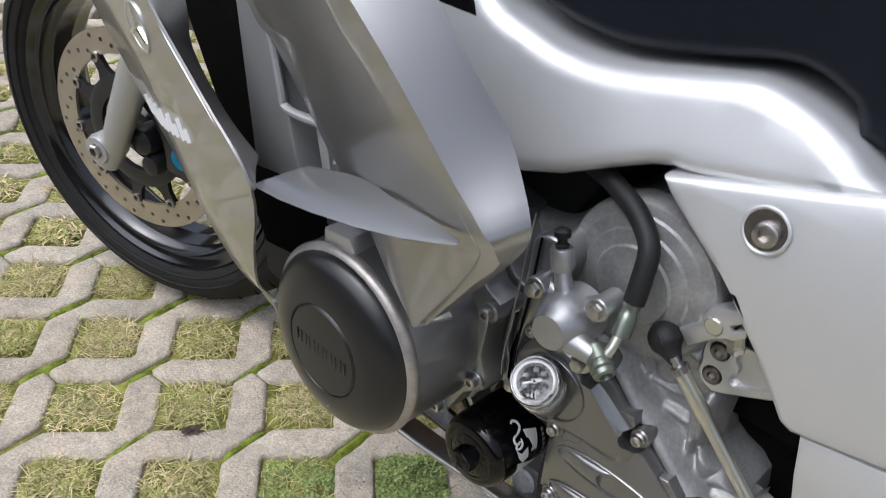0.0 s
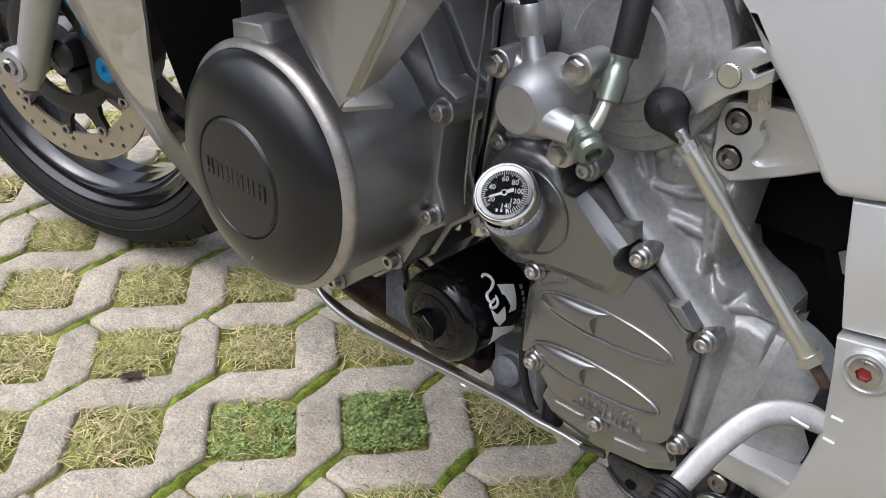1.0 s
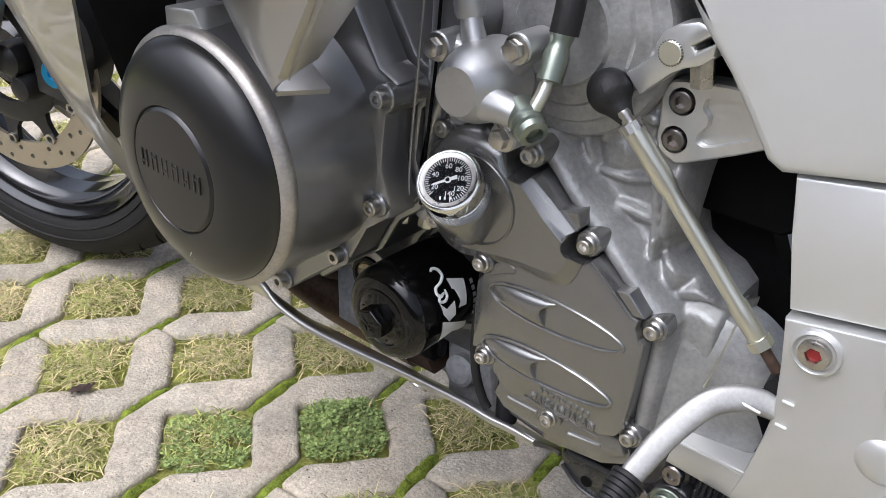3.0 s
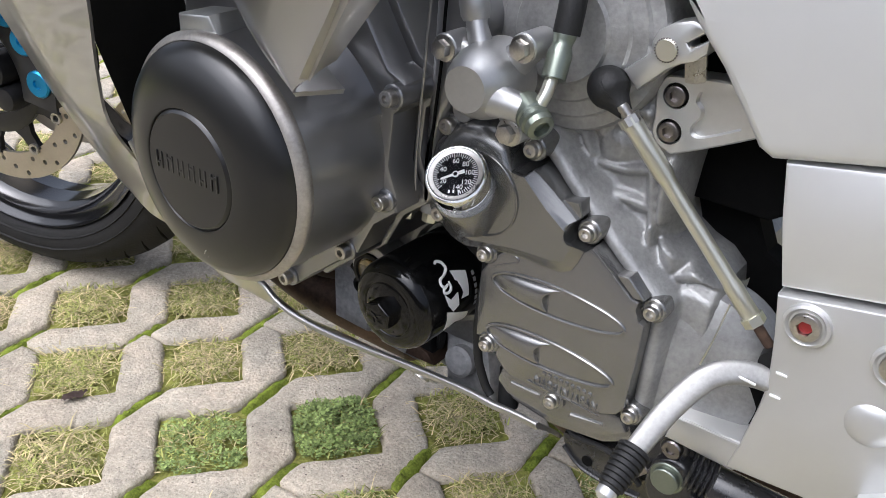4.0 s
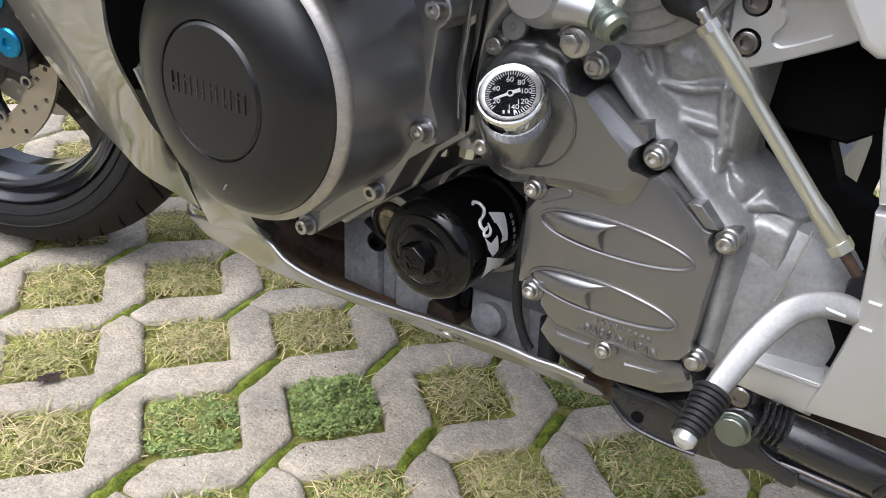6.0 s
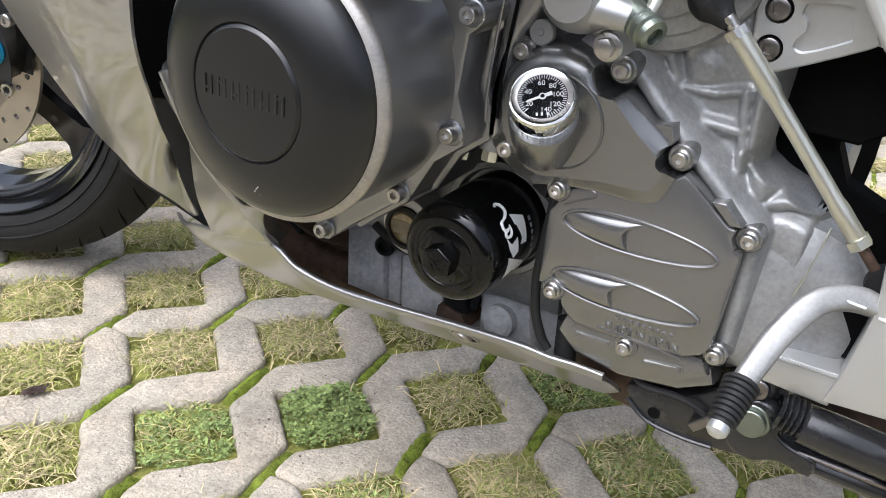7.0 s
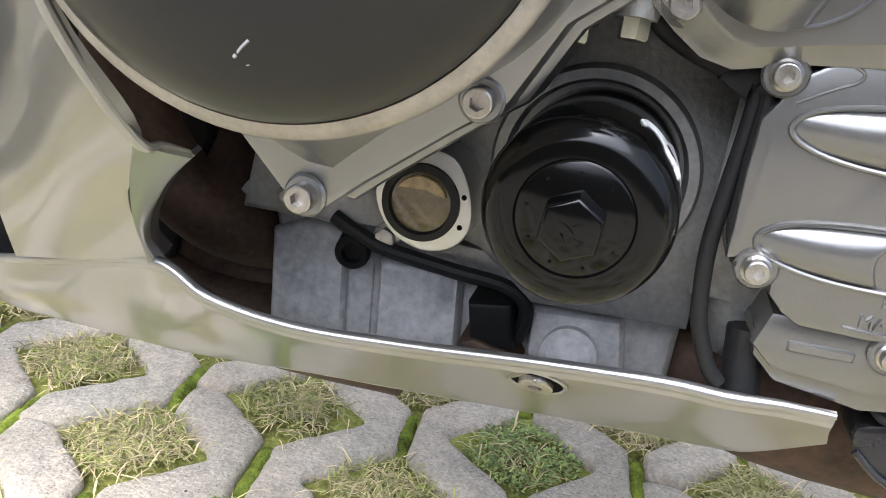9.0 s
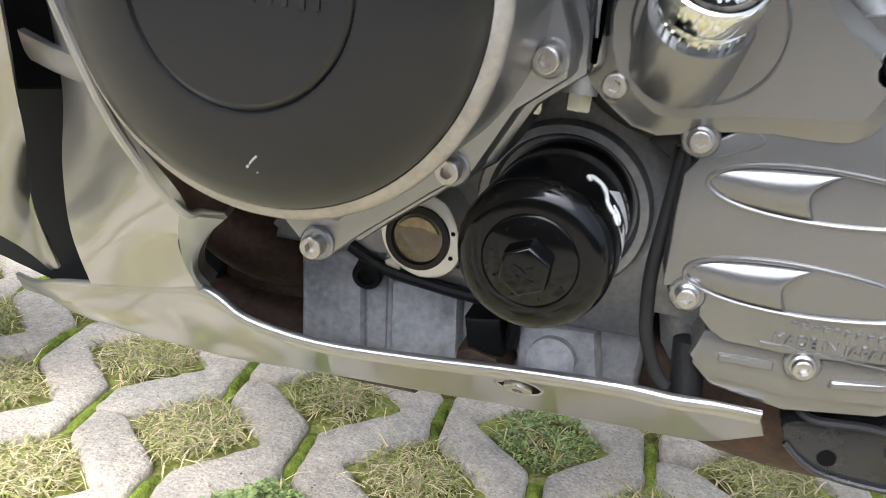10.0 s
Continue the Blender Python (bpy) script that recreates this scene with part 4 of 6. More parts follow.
# --- clutch slave cylinder ---
pc = Vector((0.057, 0.0, 0.509))
slave = part("clutch_slave_cylinder", lathe([(0.0215, -0.034), (0.0215, -0.014), (0.0200, -0.007), (0.0176, -0.001), (0.0142, 0.0035), (0.0132, 0.0055), (0.0128, 0.0065), (0, 0.0065)], pc, (0.04, -1, 0.0), 48), SLAVE, bike, "bare aluminium clutch slave cylinder with three hexagon bolts")
for x, y, z in ((0.029, 0.013, 0.522), (0.080, 0.013, 0.533), (0.076, 0.014, 0.485)):
    d = Vector((x, 0, z)) - Vector((pc.x, 0, pc.z))
    bm = tube([(pc.x + d.x * 0.3, y + 0.010, pc.z + d.z * 0.3), (x, y + 0.010, z)], [0.0105, 0.0078], 14, 2)
    lathe([(0.0082, -0.02), (0.0082, 0.001), (0.0075, 0.002), (0, 0.002)], (x, y, z), (0, -1, 0), 24, bm)
    part("mount_ear", bm, SLAVE, slave)
    again("hex_bolt", HEXBOLT, at(x, y - 0.001, z, 0, random.uniform(0, 60)), slave)
# bleed boss on top, with cap
part("bleed_boss", tube([(0.050, 0.020, 0.520), (0.043, 0.022, 0.534), (0.040, 0.024, 0.541)], [0.008, 0.0062, 0.0062], 18, 3), SLAVE, slave)
part("bleed_cup", lathe([(0.0072, 0), (0.0085, 0.003), (0.0085, 0.015), (0.0078, 0.0165), (0.005, 0.0165), (0.005, 0.012), (0, 0.012)], (0.0405, 0.024, 0.538), (-0.28, 0.05, 0.95), 24), SLAVE, slave)
part("bleed_nipple", lathe([(0.0045, 0), (0.005, 0.004), (0.0035, 0.005), (0.0035, 0.009), (0.006, 0.010), (0.006, 0.014), (0.003, 0.016), (0, 0.016)], (0.036, 0.025, 0.552), (-0.2, 0.05, 0.97), 16), RUBBER, slave, "black rubber dust cap")
# outlet arm and banjo
part("outlet_arm", tube([(0.062, 0.008, 0.504), (0.077, 0.006, 0.5040), (0.090, 0.007, 0.5025)], [0.0115, 0.0088, 0.0078], 20, 4), SLAVE, slave)
part("banjo_bolt", lathe([(0.0088, -0.006), (0.0088, 0.004), (0.0080, 0.005), (0.0080, 0.006), (0.0088, 0.007), (0.0088, 0.0095), (0.0075, 0.0105), (0.0084, 0.0115), (0.0076, 0.0145), (0.0046, 0.0155), (0.0038, 0.012), (0, 0.012)], (0.090, 0.0075, 0.5025), (0.80, -0.42, -0.30), 28), OLIVE, slave, "olive plated banjo bolt")
part("hose_pipe", tube([(0.0945, 0.006, 0.503), (0.0965, 0.012, 0.513), (0.096, 0.018, 0.522)], 0.0036, 12, 4), PLATED, slave)
part("hose_fitting", tube([(0.0975, 0.016, 0.520), (0.096, 0.022, 0.531), (0.0955, 0.0245, 0.536), (0.095, 0.027, 0.541), (0.094, 0.031, 0.549)], [0.0066, 0.0068, 0.0054, 0.0064, 0.0060], 18, 5), OLIVE, slave)
hose = part("clutch_hose", tube([(0.0952, 0.028, 0.541), (0.0945, 0.032, 0.556), (0.090, 0.040, 0.576), (0.072, 0.050, 0.588), (0.047, 0.060, 0.594), (0.019, 0.075, 0.592), (-0.03, 0.10, 0.585)], 0.0074, 16, 6), RUBBER, bike, "black rubber clutch hose with a printed ring")


# --- oil filter ---
fy = 0.0105
fil = part("oil_filter", lathe([(0.0335, -0.078), (0.0335, -0.0075), (0.0331, -0.0045), (0.0320, -0.0015), (0.0302, 0.0010), (0.0280, 0.0026), (0.0255, 0.0034), (0.0205, 0.0036), (0.0198, 0.0031), (0.0190, 0.0036), (0, 0.0040)], (-0.0025, fy, 0.3350), (-0.01, -1, 0.0), 72), GLOSS, bike, "glossy black spin-on oil filter with a hexagon nut")
o = [(-0.0025 + 0.0112 * math.cos(math.radians(60 * i + 25)), 0.3345 + 0.0112 * math.sin(math.radians(60 * i + 25))) for i in range(6)]
part("filter_nut", prism(o, fy - 0.0150, fy - 0.003, 0.0016, 3), GLOSS, fil)
for dx, dz, r in ((-0.003, 0.002, 20), (0.002, 0.002, -30), (-0.002, -0.003, 70), (0.003, -0.003, 10), (0.0, 0.0, 50)):
    bm = box((0, 0, 0), (0.0036, 0.0008, 0.0009), 0.0002, None, at(-0.0025 + dx, fy - 0.0152, 0.3345 + dz, 0, r))
    part("embossed_bar", bm, GLOSS, fil)
for i in range(9):
    a = 2 * math.pi * i / 9 + 0.2
    part("dimple", lathe([(0.0007, 0), (0.0004, 0.0005), (0, 0.0006)], (-0.0025 + 0.0165 * math.cos(a), fy - 0.0036, 0.3345 + 0.0165 * math.sin(a)), (0, -1, 0), 8), GLOSS, fil)


def wrap(name, outline, material, label=""):
    """Flat print shape laid on the filter's side: outline in (depth from the rim, degrees round)."""
    bm = bmesh.new()
    V = []
    for (d0, a0), (d1, a1) in zip(outline, outline[1:] + outline[:1]):
        for k in range(4):
            V.append((d0 + (d1 - d0) * k / 4, a0 + (a1 - a0) * k / 4))
    bm.faces.new([bm.verts.new((d, 0, g / 1700)) for d, g in V])
    bmesh.ops.triangulate(bm, faces=bm.faces)
    bmesh.ops.subdivide_edges(bm, edges=bm.edges, cuts=2, use_grid_fill=True)
    for q in bm.verts:
        a = radians(q.co.z * 1700)
        q.co = Vector((-0.0025 + 0.03415 * math.cos(a), fy + q.co.x, 0.3350 + 0.03415 * math.sin(a)))
    ob = part(name, bm, material, fil, label)
    return ob


wrap("print_shape", [(0.0326, 46.7), (0.0465, 37.4), (0.0434, 7.7), (0.0353, 9.2), (0.0417, 25.5), (0.0332, 33.8)], WHITE, "white slanted block mark")
wrap("print_shape", [(0.0187, 26.2), (0.024, 15.8), (0.0325, 20.1), (0.0324, 2.7), (0.0258, -1.2), (0.0202, 11.7)], WHITE, "white slanted block mark")
wrap("print_shape", [(0.0189, 3.5), (0.0465, -18.6), (0.0522, -41.4), (0.0328, -23.7), (0.0226, -27.4), (0.02, -26.4)], WHITE, "white slanted block mark")
for pts, w0 in (([(0.0255, 62), (0.0282, 64), (0.0312, 60), (0.0314, 52), (0.0280, 47), (0.0235, 44)], 0.0012), ([(0.0262, 45), (0.0212, 43), (0.0198, 37), (0.0225, 32), (0.0260, 34)], 0.0011), ([(0.0252, 34), (0.0205, 31), (0.0200, 27), (0.0240, 25), (0.0272, 29), (0.0274, 37)], 0.0011)):
    bm = tube([(-0.0025 + 0.0337 * math.cos(radians(d)), fy + s, 0.3350 + 0.0337 * math.sin(radians(d))) for s, d in pts], [w0 * 0.7] + [w0] * (len(pts) - 2) + [w0 * 0.6], 6, 6)
    part("print_curl", bm, WHITE, fil, "white curled mark")
for i in range(6):
    wrap("print_bar", [(0.0508, 33 - 8 * i), (0.0538, 33 - 8 * i), (0.0538, 27.5 - 8 * i), (0.0508, 27.5 - 8 * i)], GREYPRINT)
part("filter_base", lathe([(0.043, -0.02), (0.043, 0.006), (0.0415, 0.009), (0.0375, 0.009), (0.036, 0.006), (0.0355, 0)], (-0.0025, 0.089, 0.3350), (0, -1, 0), 64, caps=False), CAST, case)
part("filter_bay", prism([(-0.045, 0.288), (-0.095, 0.300), (-0.095, 0.345), (-0.05, 0.38), (-0.03, 0.41), (0.03, 0.41), (0.048, 0.38), (0.05, 0.30), (0.05, 0.272), (-0.018, 0.268)], 0.0885, 0.2, 0.004, 2), CAST, case)
# bosses with hexagon plugs hanging over the filter
for x, z, r in ((-0.0178, 0.402, 0.0085), (0.0023, 0.406, 0.0078)):
    part("plug_boss", lathe([(r, -0.012), (r * 1.05, 0.004), (r * 0.95, 0.008), (0, 0.008)], (x, 0.045, z), (0, -0.2, -0.97), 20), CAST, case)
    part("plug", lathe([(0.0055, 0.006), (0.0055, 0.014), (0.005, 0.015), (0, 0.015)], (x, 0.045, z), (0, -0.2, -0.97), 6), PLATED, case)

# --- oil sight glass ---
sg = part("sight_glass", prism(spline([(-0.0885, 0.312), (-0.083, 0.327), (-0.070, 0.3345), (-0.057, 0.333), (-0.049, 0.322), (-0.046, 0.306), (-0.052, 0.295), (-0.066, 0.2905), (-0.081, 0.297)], 4, True), 0.064, 0.10, 0.002, 2), ALU, bike, "round oil sight glass in an aluminium housing")
part("seal_ring", lathe([(0.0165, 0), (0.0165, 0.003), (0.0135, 0.0035), (0.0125, 0.001)], (-0.068, 0.0645, 0.312), (0, -1, 0), 40, caps=False), RUBBER, sg)
# crescent above the oil, light painted in as paler amber
part("air_gap", prism([(-0.068 + 0.0117 * math.cos(radians(a)), 0.312 + 0.0117 * math.sin(radians(a))) for a in range(22, 160, 12)] + [(-0.0745, 0.3172), (-0.066, 0.3180), (-0.0605, 0.3165)], 0.0610, 0.0640, 0.0005, 1), AMBER_LIT, sg, "air above the oil, its light painted as paler amber")
part("oil_window", lathe([(0.0128, 0.0), (0.0128, 0.0015), (0.008, 0.0022), (0, 0.0024)], (-0.068, 0.0645, 0.312), (0, -1, 0), 32), AMBER, sg, "amber oil behind glass")
# punch marks: black dots paint the shade in two dimples
for z in (0.3175, 0.3045):
    part("punch_mark", lathe([(0.0012, 0), (0.0008, 0.0003), (0, 0.0003)], (-0.0505, 0.0638, z), (0, -1, 0), 10), SHADE_BLACK, sg)

# --- oil pan and lower engine ---
pan = part("oil_pan", prism([(-0.150, 0.212), (-0.152, 0.262), (-0.160, 0.300), (-0.12, 0.305), (-0.05, 0.290), (0.05, 0.290), (0.05, 0.220), (0.04, 0.212)], 0.113, 0.27, 0.008, 3), PAN, bike, "blue-grey cast oil pan")
for o, y0 in (([(-0.1525, 0.268), (-0.150, 0.212), (-0.109, 0.212), (-0.1131, 0.2755), (-0.135, 0.277)], 0.107), ([(-0.095, 0.265), (-0.092, 0.212), (-0.049, 0.212), (-0.0533, 0.2685), (-0.075, 0.270)], 0.104), ([(-0.0191, 0.262), (-0.0155, 0.212), (0.034, 0.212), (0.024, 0.266)], 0.100)):
    part("pan_rib", prism(o, y0, 0.14, 0.006, 3), PAN, pan)
part("pan_step", prism([(-0.165, 0.279), (-0.160, 0.315), (-0.120, 0.318), (-0.094, 0.300), (-0.09, 0.282)], 0.098, 0.14, 0.005, 2), CAST, pan)
part("pan_bracket", prism([(-0.046, 0.262), (-0.026, 0.266), (-0.022, 0.243), (-0.042, 0.242)], 0.088, 0.12, 0.003, 2), DARK, pan, "black bracket on the oil pan")
part("joint_flange", prism(spline([(-0.166, 0.288), (-0.150, 0.300), (-0.118, 0.298), (-0.100, 0.288), (-0.070, 0.286), (-0.020, 0.284), (0.040, 0.286), (0.045, 0.279), (-0.020, 0.276), (-0.080, 0.2775), (-0.112, 0.280), (-0.150, 0.284)], 3, True), 0.0985, 0.13, 0.0015, 2), CAST, pan)
for x, z in ((-0.140, 0.290), (-0.090, 0.2815), (0.012, 0.2800)):
    again("flange_bolt", HEXSMALL, at(x, 0.0985, z, 0, 20), pan)
part("pan_web", prism([(-0.1085, 0.212), (-0.1100, 0.268), (-0.1040, 0.272), (-0.0985, 0.266), (-0.0960, 0.212)], 0.1105, 0.14, 0.003, 2), PAN, pan)
part("pan_cap", prism([(-0.0480, 0.232), (-0.0470, 0.243), (-0.0400, 0.246), (-0.0250, 0.243), (-0.0180, 0.234)], 0.086, 0.12, 0.002, 2), EXHAUST, pan, "rusty brown bracket end")
part("drain_boss", lathe([(0.013, -0.03), (0.013, 0.004), (0.010, 0.006), (0, 0.006)], (0.003, 0.094, 0.246), (0, -1, 0.2), 24), PAN, pan)
part("small_cup", lathe([(0.0085, -0.01), (0.0085, 0.006), (0.007, 0.008), (0.005, 0.008), (0.005, 0.002), (0, 0.002)], (-0.106, 0.100, 0.271), (0.2, -1, 0), 20), DARK, pan)
part("pan_wire", tube([(-0.116, 0.096, 0.286), (-0.103, 0.094, 0.281), (-0.0885, 0.094, 0.2765), (-0.057, 0.094, 0.2735), (-0.030, 0.094, 0.2715), (-0.02, 0.096, 0.262), (-0.022, 0.098, 0.246)], 0.0036, 10, 5), RUBBER, bike, "black wire along the oil pan")
part("breather_hose", tube([(0.0481, 0.048, 0.3818), (0.0476, 0.048, 0.3673), (0.0462, 0.048, 0.3456), (0.0452, 0.048, 0.3252), (0.0466, 0.048, 0.3068), (0.0492, 0.048, 0.2929), (0.0561, 0.048, 0.2773), (0.0616, 0.048, 0.2712)], 0.0032, 12, 6), RUBBER, bike, "black rubber breather hose behind the filter")
part("cover_wire", tube([(0.0471, 0.044, 0.3841), (0.0509, 0.044, 0.3812), (0.0508, 0.044, 0.3687), (0.0509, 0.044, 0.3476), (0.0516, 0.044, 0.3324), (0.0555, 0.044, 0.322)], 0.0026, 10, 6), RUBBER, bike, "thin black wire along the sprocket cover")
part("seal_strip", tube([(0.008, 0.044, 0.476), (0.001, 0.044, 0.455), (-0.001, 0.044, 0.430), (0.004, 0.045, 0.410), (0.0105, 0.046, 0.3985), (0.0225, 0.046, 0.3915), (0.0365, 0.046, 0.3870)], 0.0036, 12, 6), RUBBER, bike, "black rubber seal round the sprocket cover")
part("drain_tube", tube([(0.068, 0.06, 0.292), (0.070, 0.058, 0.275), (0.072, 0.056, 0.262)], 0.0075, 12, 3), RUBBER, bike, "short black drain tube")
# exhaust pipes
for i, (x, y) in enumerate(((-0.19, 0.10), (-0.19, 0.15), (-0.19, 0.21), (-0.19, 0.26))):
    part("exhaust_pipe", tube([(x - 0.03, y, 0.52), (x - 0.045, y, 0.42), (x - 0.035, y, 0.32), (x + 0.005, y + 0.01, 0.268), (x + 0.05, y + 0.06, 0.248), (x + 0.14, y + 0.10, 0.243)], 0.019, 16, 6), EXHAUST, bike, "brown tarnished exhaust header pipe")
part("exhaust_pipe", tube([(-0.26, 0.135, 0.225), (-0.21, 0.145, 0.202), (-0.15, 0.150, 0.195), (-0.085, 0.152, 0.196)], 0.024, 20, 5), EXHAUST, bike, "brown tarnished exhaust header pipe")
for y in (0.175, 0.235):
    part("exhaust_pipe", tube([(-0.24, y - 0.02, 0.26), (-0.20, y - 0.01, 0.225), (-0.15, y, 0.207), (-0.08, y, 0.203), (0.02, y, 0.205)], 0.026, 20, 5), EXHAUST, bike, "brown tarnished exhaust header pipe")
part("exhaust_collector", tube([(-0.04, 0.19, 0.262), (0.04, 0.165, 0.245), (0.10, 0.140, 0.229), (0.25, 0.16, 0.225), (0.5, 0.2, 0.25)], [0.022, 0.030, 0.034, 0.034, 0.034], 24, 5), EXHAUST, bike, "brown tarnished exhaust collector")

# --- bodywork ---
# front side panel: rows from the front edge to the rear edge, from top to bottom
rows = [
    [(-0.660, 0.000, 0.625), (-0.57, -0.035, 0.655), (-0.47, -0.066, 0.690), (-0.360, -0.085, 0.715)],
    [(-0.576, 0.000, 0.556), (-0.49, -0.035, 0.588), (-0.39, -0.068, 0.620), (-0.283, -0.090, 0.651)],
    [(-0.501, 0.000, 0.494), (-0.43, -0.030, 0.527), (-0.335, -0.066, 0.565), (-0.220, -0.090, 0.601)],
    [(-0.450, 0.006, 0.438), (-0.385, -0.025, 0.470), (-0.300, -0.062, 0.510), (-0.155, -0.092, 0.553)],
    [(-0.415, 0.022, 0.372), (-0.355, -0.012, 0.405), (-0.275, -0.052, 0.447), (-0.176, -0.077, 0.480)],
    [(-0.378, 0.040, 0.314), (-0.330, 0.008, 0.345), (-0.265, -0.030, 0.390), (-0.184, -0.069, 0.440)],
    [(-0.345, 0.042, 0.294), (-0.305, 0.020, 0.325), (-0.262, -0.004, 0.355), (-0.217, -0.030, 0.389)],
    [(-0.330, 0.050, 0.275), (-0.302, 0.036, 0.300), (-0.274, 0.020, 0.325), (-0.246, 0.003, 0.351)],
    [(-0.324, 0.075, 0.250), (-0.316, 0.072, 0.264), (-0.308, 0.067, 0.279), (-0.300, 0.061, 0.293)],
    [(-0.327, 0.104, 0.222), (-0.322, 0.102, 0.225), (-0.317, 0.099, 0.227), (-0.313, 0.097, 0.229)],
]
fp = part("side_fairing_front", shell(rows, 5, 4, 0.002), SILVER, bike, "silver front fairing side panel")
# rolled rear edge
part("rolled_edge", shell([
    [(-0.360, -0.085, 0.715), (-0.350, -0.078, 0.712), (-0.340, -0.050, 0.700)],
    [(-0.283, -0.090, 0.651), (-0.285, -0.082, 0.650), (-0.293, -0.055, 0.643)],
    [(-0.240, -0.090, 0.615), (-0.255, -0.083, 0.614), (-0.287, -0.055, 0.606)],
    [(-0.192, -0.090, 0.580), (-0.207, -0.082, 0.580), (-0.243, -0.055, 0.567)],
    [(-0.152, -0.091, 0.552), (-0.168, -0.080, 0.556), (-0.200, -0.055, 0.547)]], 4, 4, 0.003), SILVER, fp)
tree = BVHTree.FromPolygons([q.co.copy() for q in fp.data.vertices], [tuple(p.vertices) for p in fp.data.polygons])


def on_panel(x, z):
    """Place and outward normal of the front panel at x, z."""
    hit, n, _, _ = tree.ray_cast(Vector((x, -1, z)), Vector((0, 1, 0)))
    return hit, (n if n.y < 0 else -n)


# emblem: ring with bars
ec, en = on_panel(-0.324, 0.617)
emb = part("emblem", lathe([(0.0215, -0.002), (0.0215, 0.0012), (0.0195, 0.0014), (0.0188, 0.0006), (0, 0.0006)], ec, en, 40), ALU, fp, "round metal emblem")
eu, ev, ew = frame_of(en)
for i in range(3):
    a = radians(90 + 120 * i)
    d = eu * math.cos(a) + ev * math.sin(a)
    part("emblem_bar", tube([tuple(ec + en * 0.0012 + d * 0.002), tuple(ec + en * 0.0012 + d * 0.0185)], 0.0016, 6, 1), CHROME, emb)
# lettering on the panel as plain bars
for i in range(6):
    bm = bmesh.new()
    for j in range(2):
        x = -0.418 + 0.0275 * i + 0.012 * j
        c, n = on_panel(x, 0.5045 + 0.0077 * i + 0.0035 * j)
        side = Vector((0.95, 0, 0.3)).cross(n).normalized()
        a1, a2 = (c + n * 0.0008 + side * h for h in (-0.0095 if j == 0 else -0.002, 0.0095))
        tube([tuple(a1), tuple(a2)], 0.0024, 6, 1, bm, flat=0.3)
    part("lettering_bar", bm, WHITE, fp)

# middle panel: ridge between a lower and an upper face
ridge = [(-0.160, -0.085, 0.778), (-0.070, -0.085, 0.709), (-0.025, -0.086, 0.675), (0.016, -0.086, 0.639), (0.0459, -0.085, 0.6113), (0.0522, -0.0825, 0.6000), (0.0341, -0.0755, 0.5656), (0.0036, -0.0685, 0.5165)]
right = [(-0.120, -0.035, 0.785), (-0.033, -0.040, 0.706), (-0.004, -0.040, 0.678), (0.027, -0.040, 0.651), (0.0630, -0.058, 0.622), (0.0640, -0.058, 0.603), (0.0440, -0.052, 0.5720), (0.0120, -0.058, 0.5260)]
left = [(-0.360, 0.000, 0.735), (-0.259, -0.020, 0.647), (-0.223, -0.020, 0.622), (-0.179, -0.021, 0.584), (-0.140, -0.026, 0.556), (-0.0900, -0.041, 0.542), (-0.0500, -0.053, 0.5200), (-0.0075, -0.0665, 0.5055)]
mixed = lambda a, b, k, d: [tuple((1 - k) * np.array(p) + k * np.array(q) + d * np.array((0, -1, 0))) for p, q in zip(a, b)]
mp = part("side_fairing_middle", shell([left, mixed(left, ridge, 0.08, 0.0022), mixed(left, ridge, 0.2, 0.0028), mixed(left, ridge, 0.5, 0.0030), mixed(left, ridge, 0.85, 0.0015), mixed(left, ridge, 0.985, 0.0002), mixed(left, ridge, 0.997, 0.0), mixed(ridge, right, 0.015, 0.0002), mixed(ridge, right, 0.06, 0.0006), mixed(ridge, right, 0.4, 0.002), mixed(ridge, right, 0.8, 0.0015), right], 4, 2, 0.0012), SILVER, bike, "silver middle fairing panel with a sharp ridge and a blade fin")
part("inner_edge", shell([left, [(x + 0.006, y + 0.03, z - 0.004) for x, y, z in left]], 4, 2, 0.003), SILVER, mp)
# blade fin
bm = bmesh.new()
rings = []
for (xo, yo, zo, xi, yi, zi, th) in ((-0.162, -0.086, 0.5475, -0.150, -0.045, 0.553, 0.004), (-0.126, -0.0905, 0.555, -0.105, -0.045, 0.566, 0.004), (-0.085, -0.0935, 0.565, -0.075, -0.050, 0.575, 0.0036), (-0.040, -0.095, 0.577, -0.040, -0.066, 0.586, 0.003),
                                     (0.002, -0.095, 0.590, 0.005, -0.077, 0.596, 0.003), (0.028, -0.0945, 0.600, 0.030, -0.085, 0.602, 0.002), (0.0435, -0.094, 0.6065, 0.0440, -0.091, 0.607, 0.0008)):
    xm = (xo + xi) / 2
    rings.append([bm.verts.new(q) for q in ((xo, yo, zo), (xo, yo * 0.93 + yi * 0.07, zo + th * 0.5), (xm, (yo + yi) / 2, (zo + zi) / 2 + th * 0.9), (xi, yi, zi + th),
                                            (xi, yi, zi - th), (xm, (yo + yi) / 2, (zo + zi) / 2 - th), (xo, yo * 0.93 + yi * 0.07, zo - th * 0.5))])
for a1, b1 in zip(rings[:-1], rings[1:]):
    for j in range(7):
        bm.faces.new((a1[j], a1[(j + 1) % 7], b1[(j + 1) % 7], b1[j]))
bm.faces.new(rings[0]); bm.faces.new(rings[-1])
part("blade_fin", bm, SILVER, mp, "silver horizontal blade fin", angle=40)

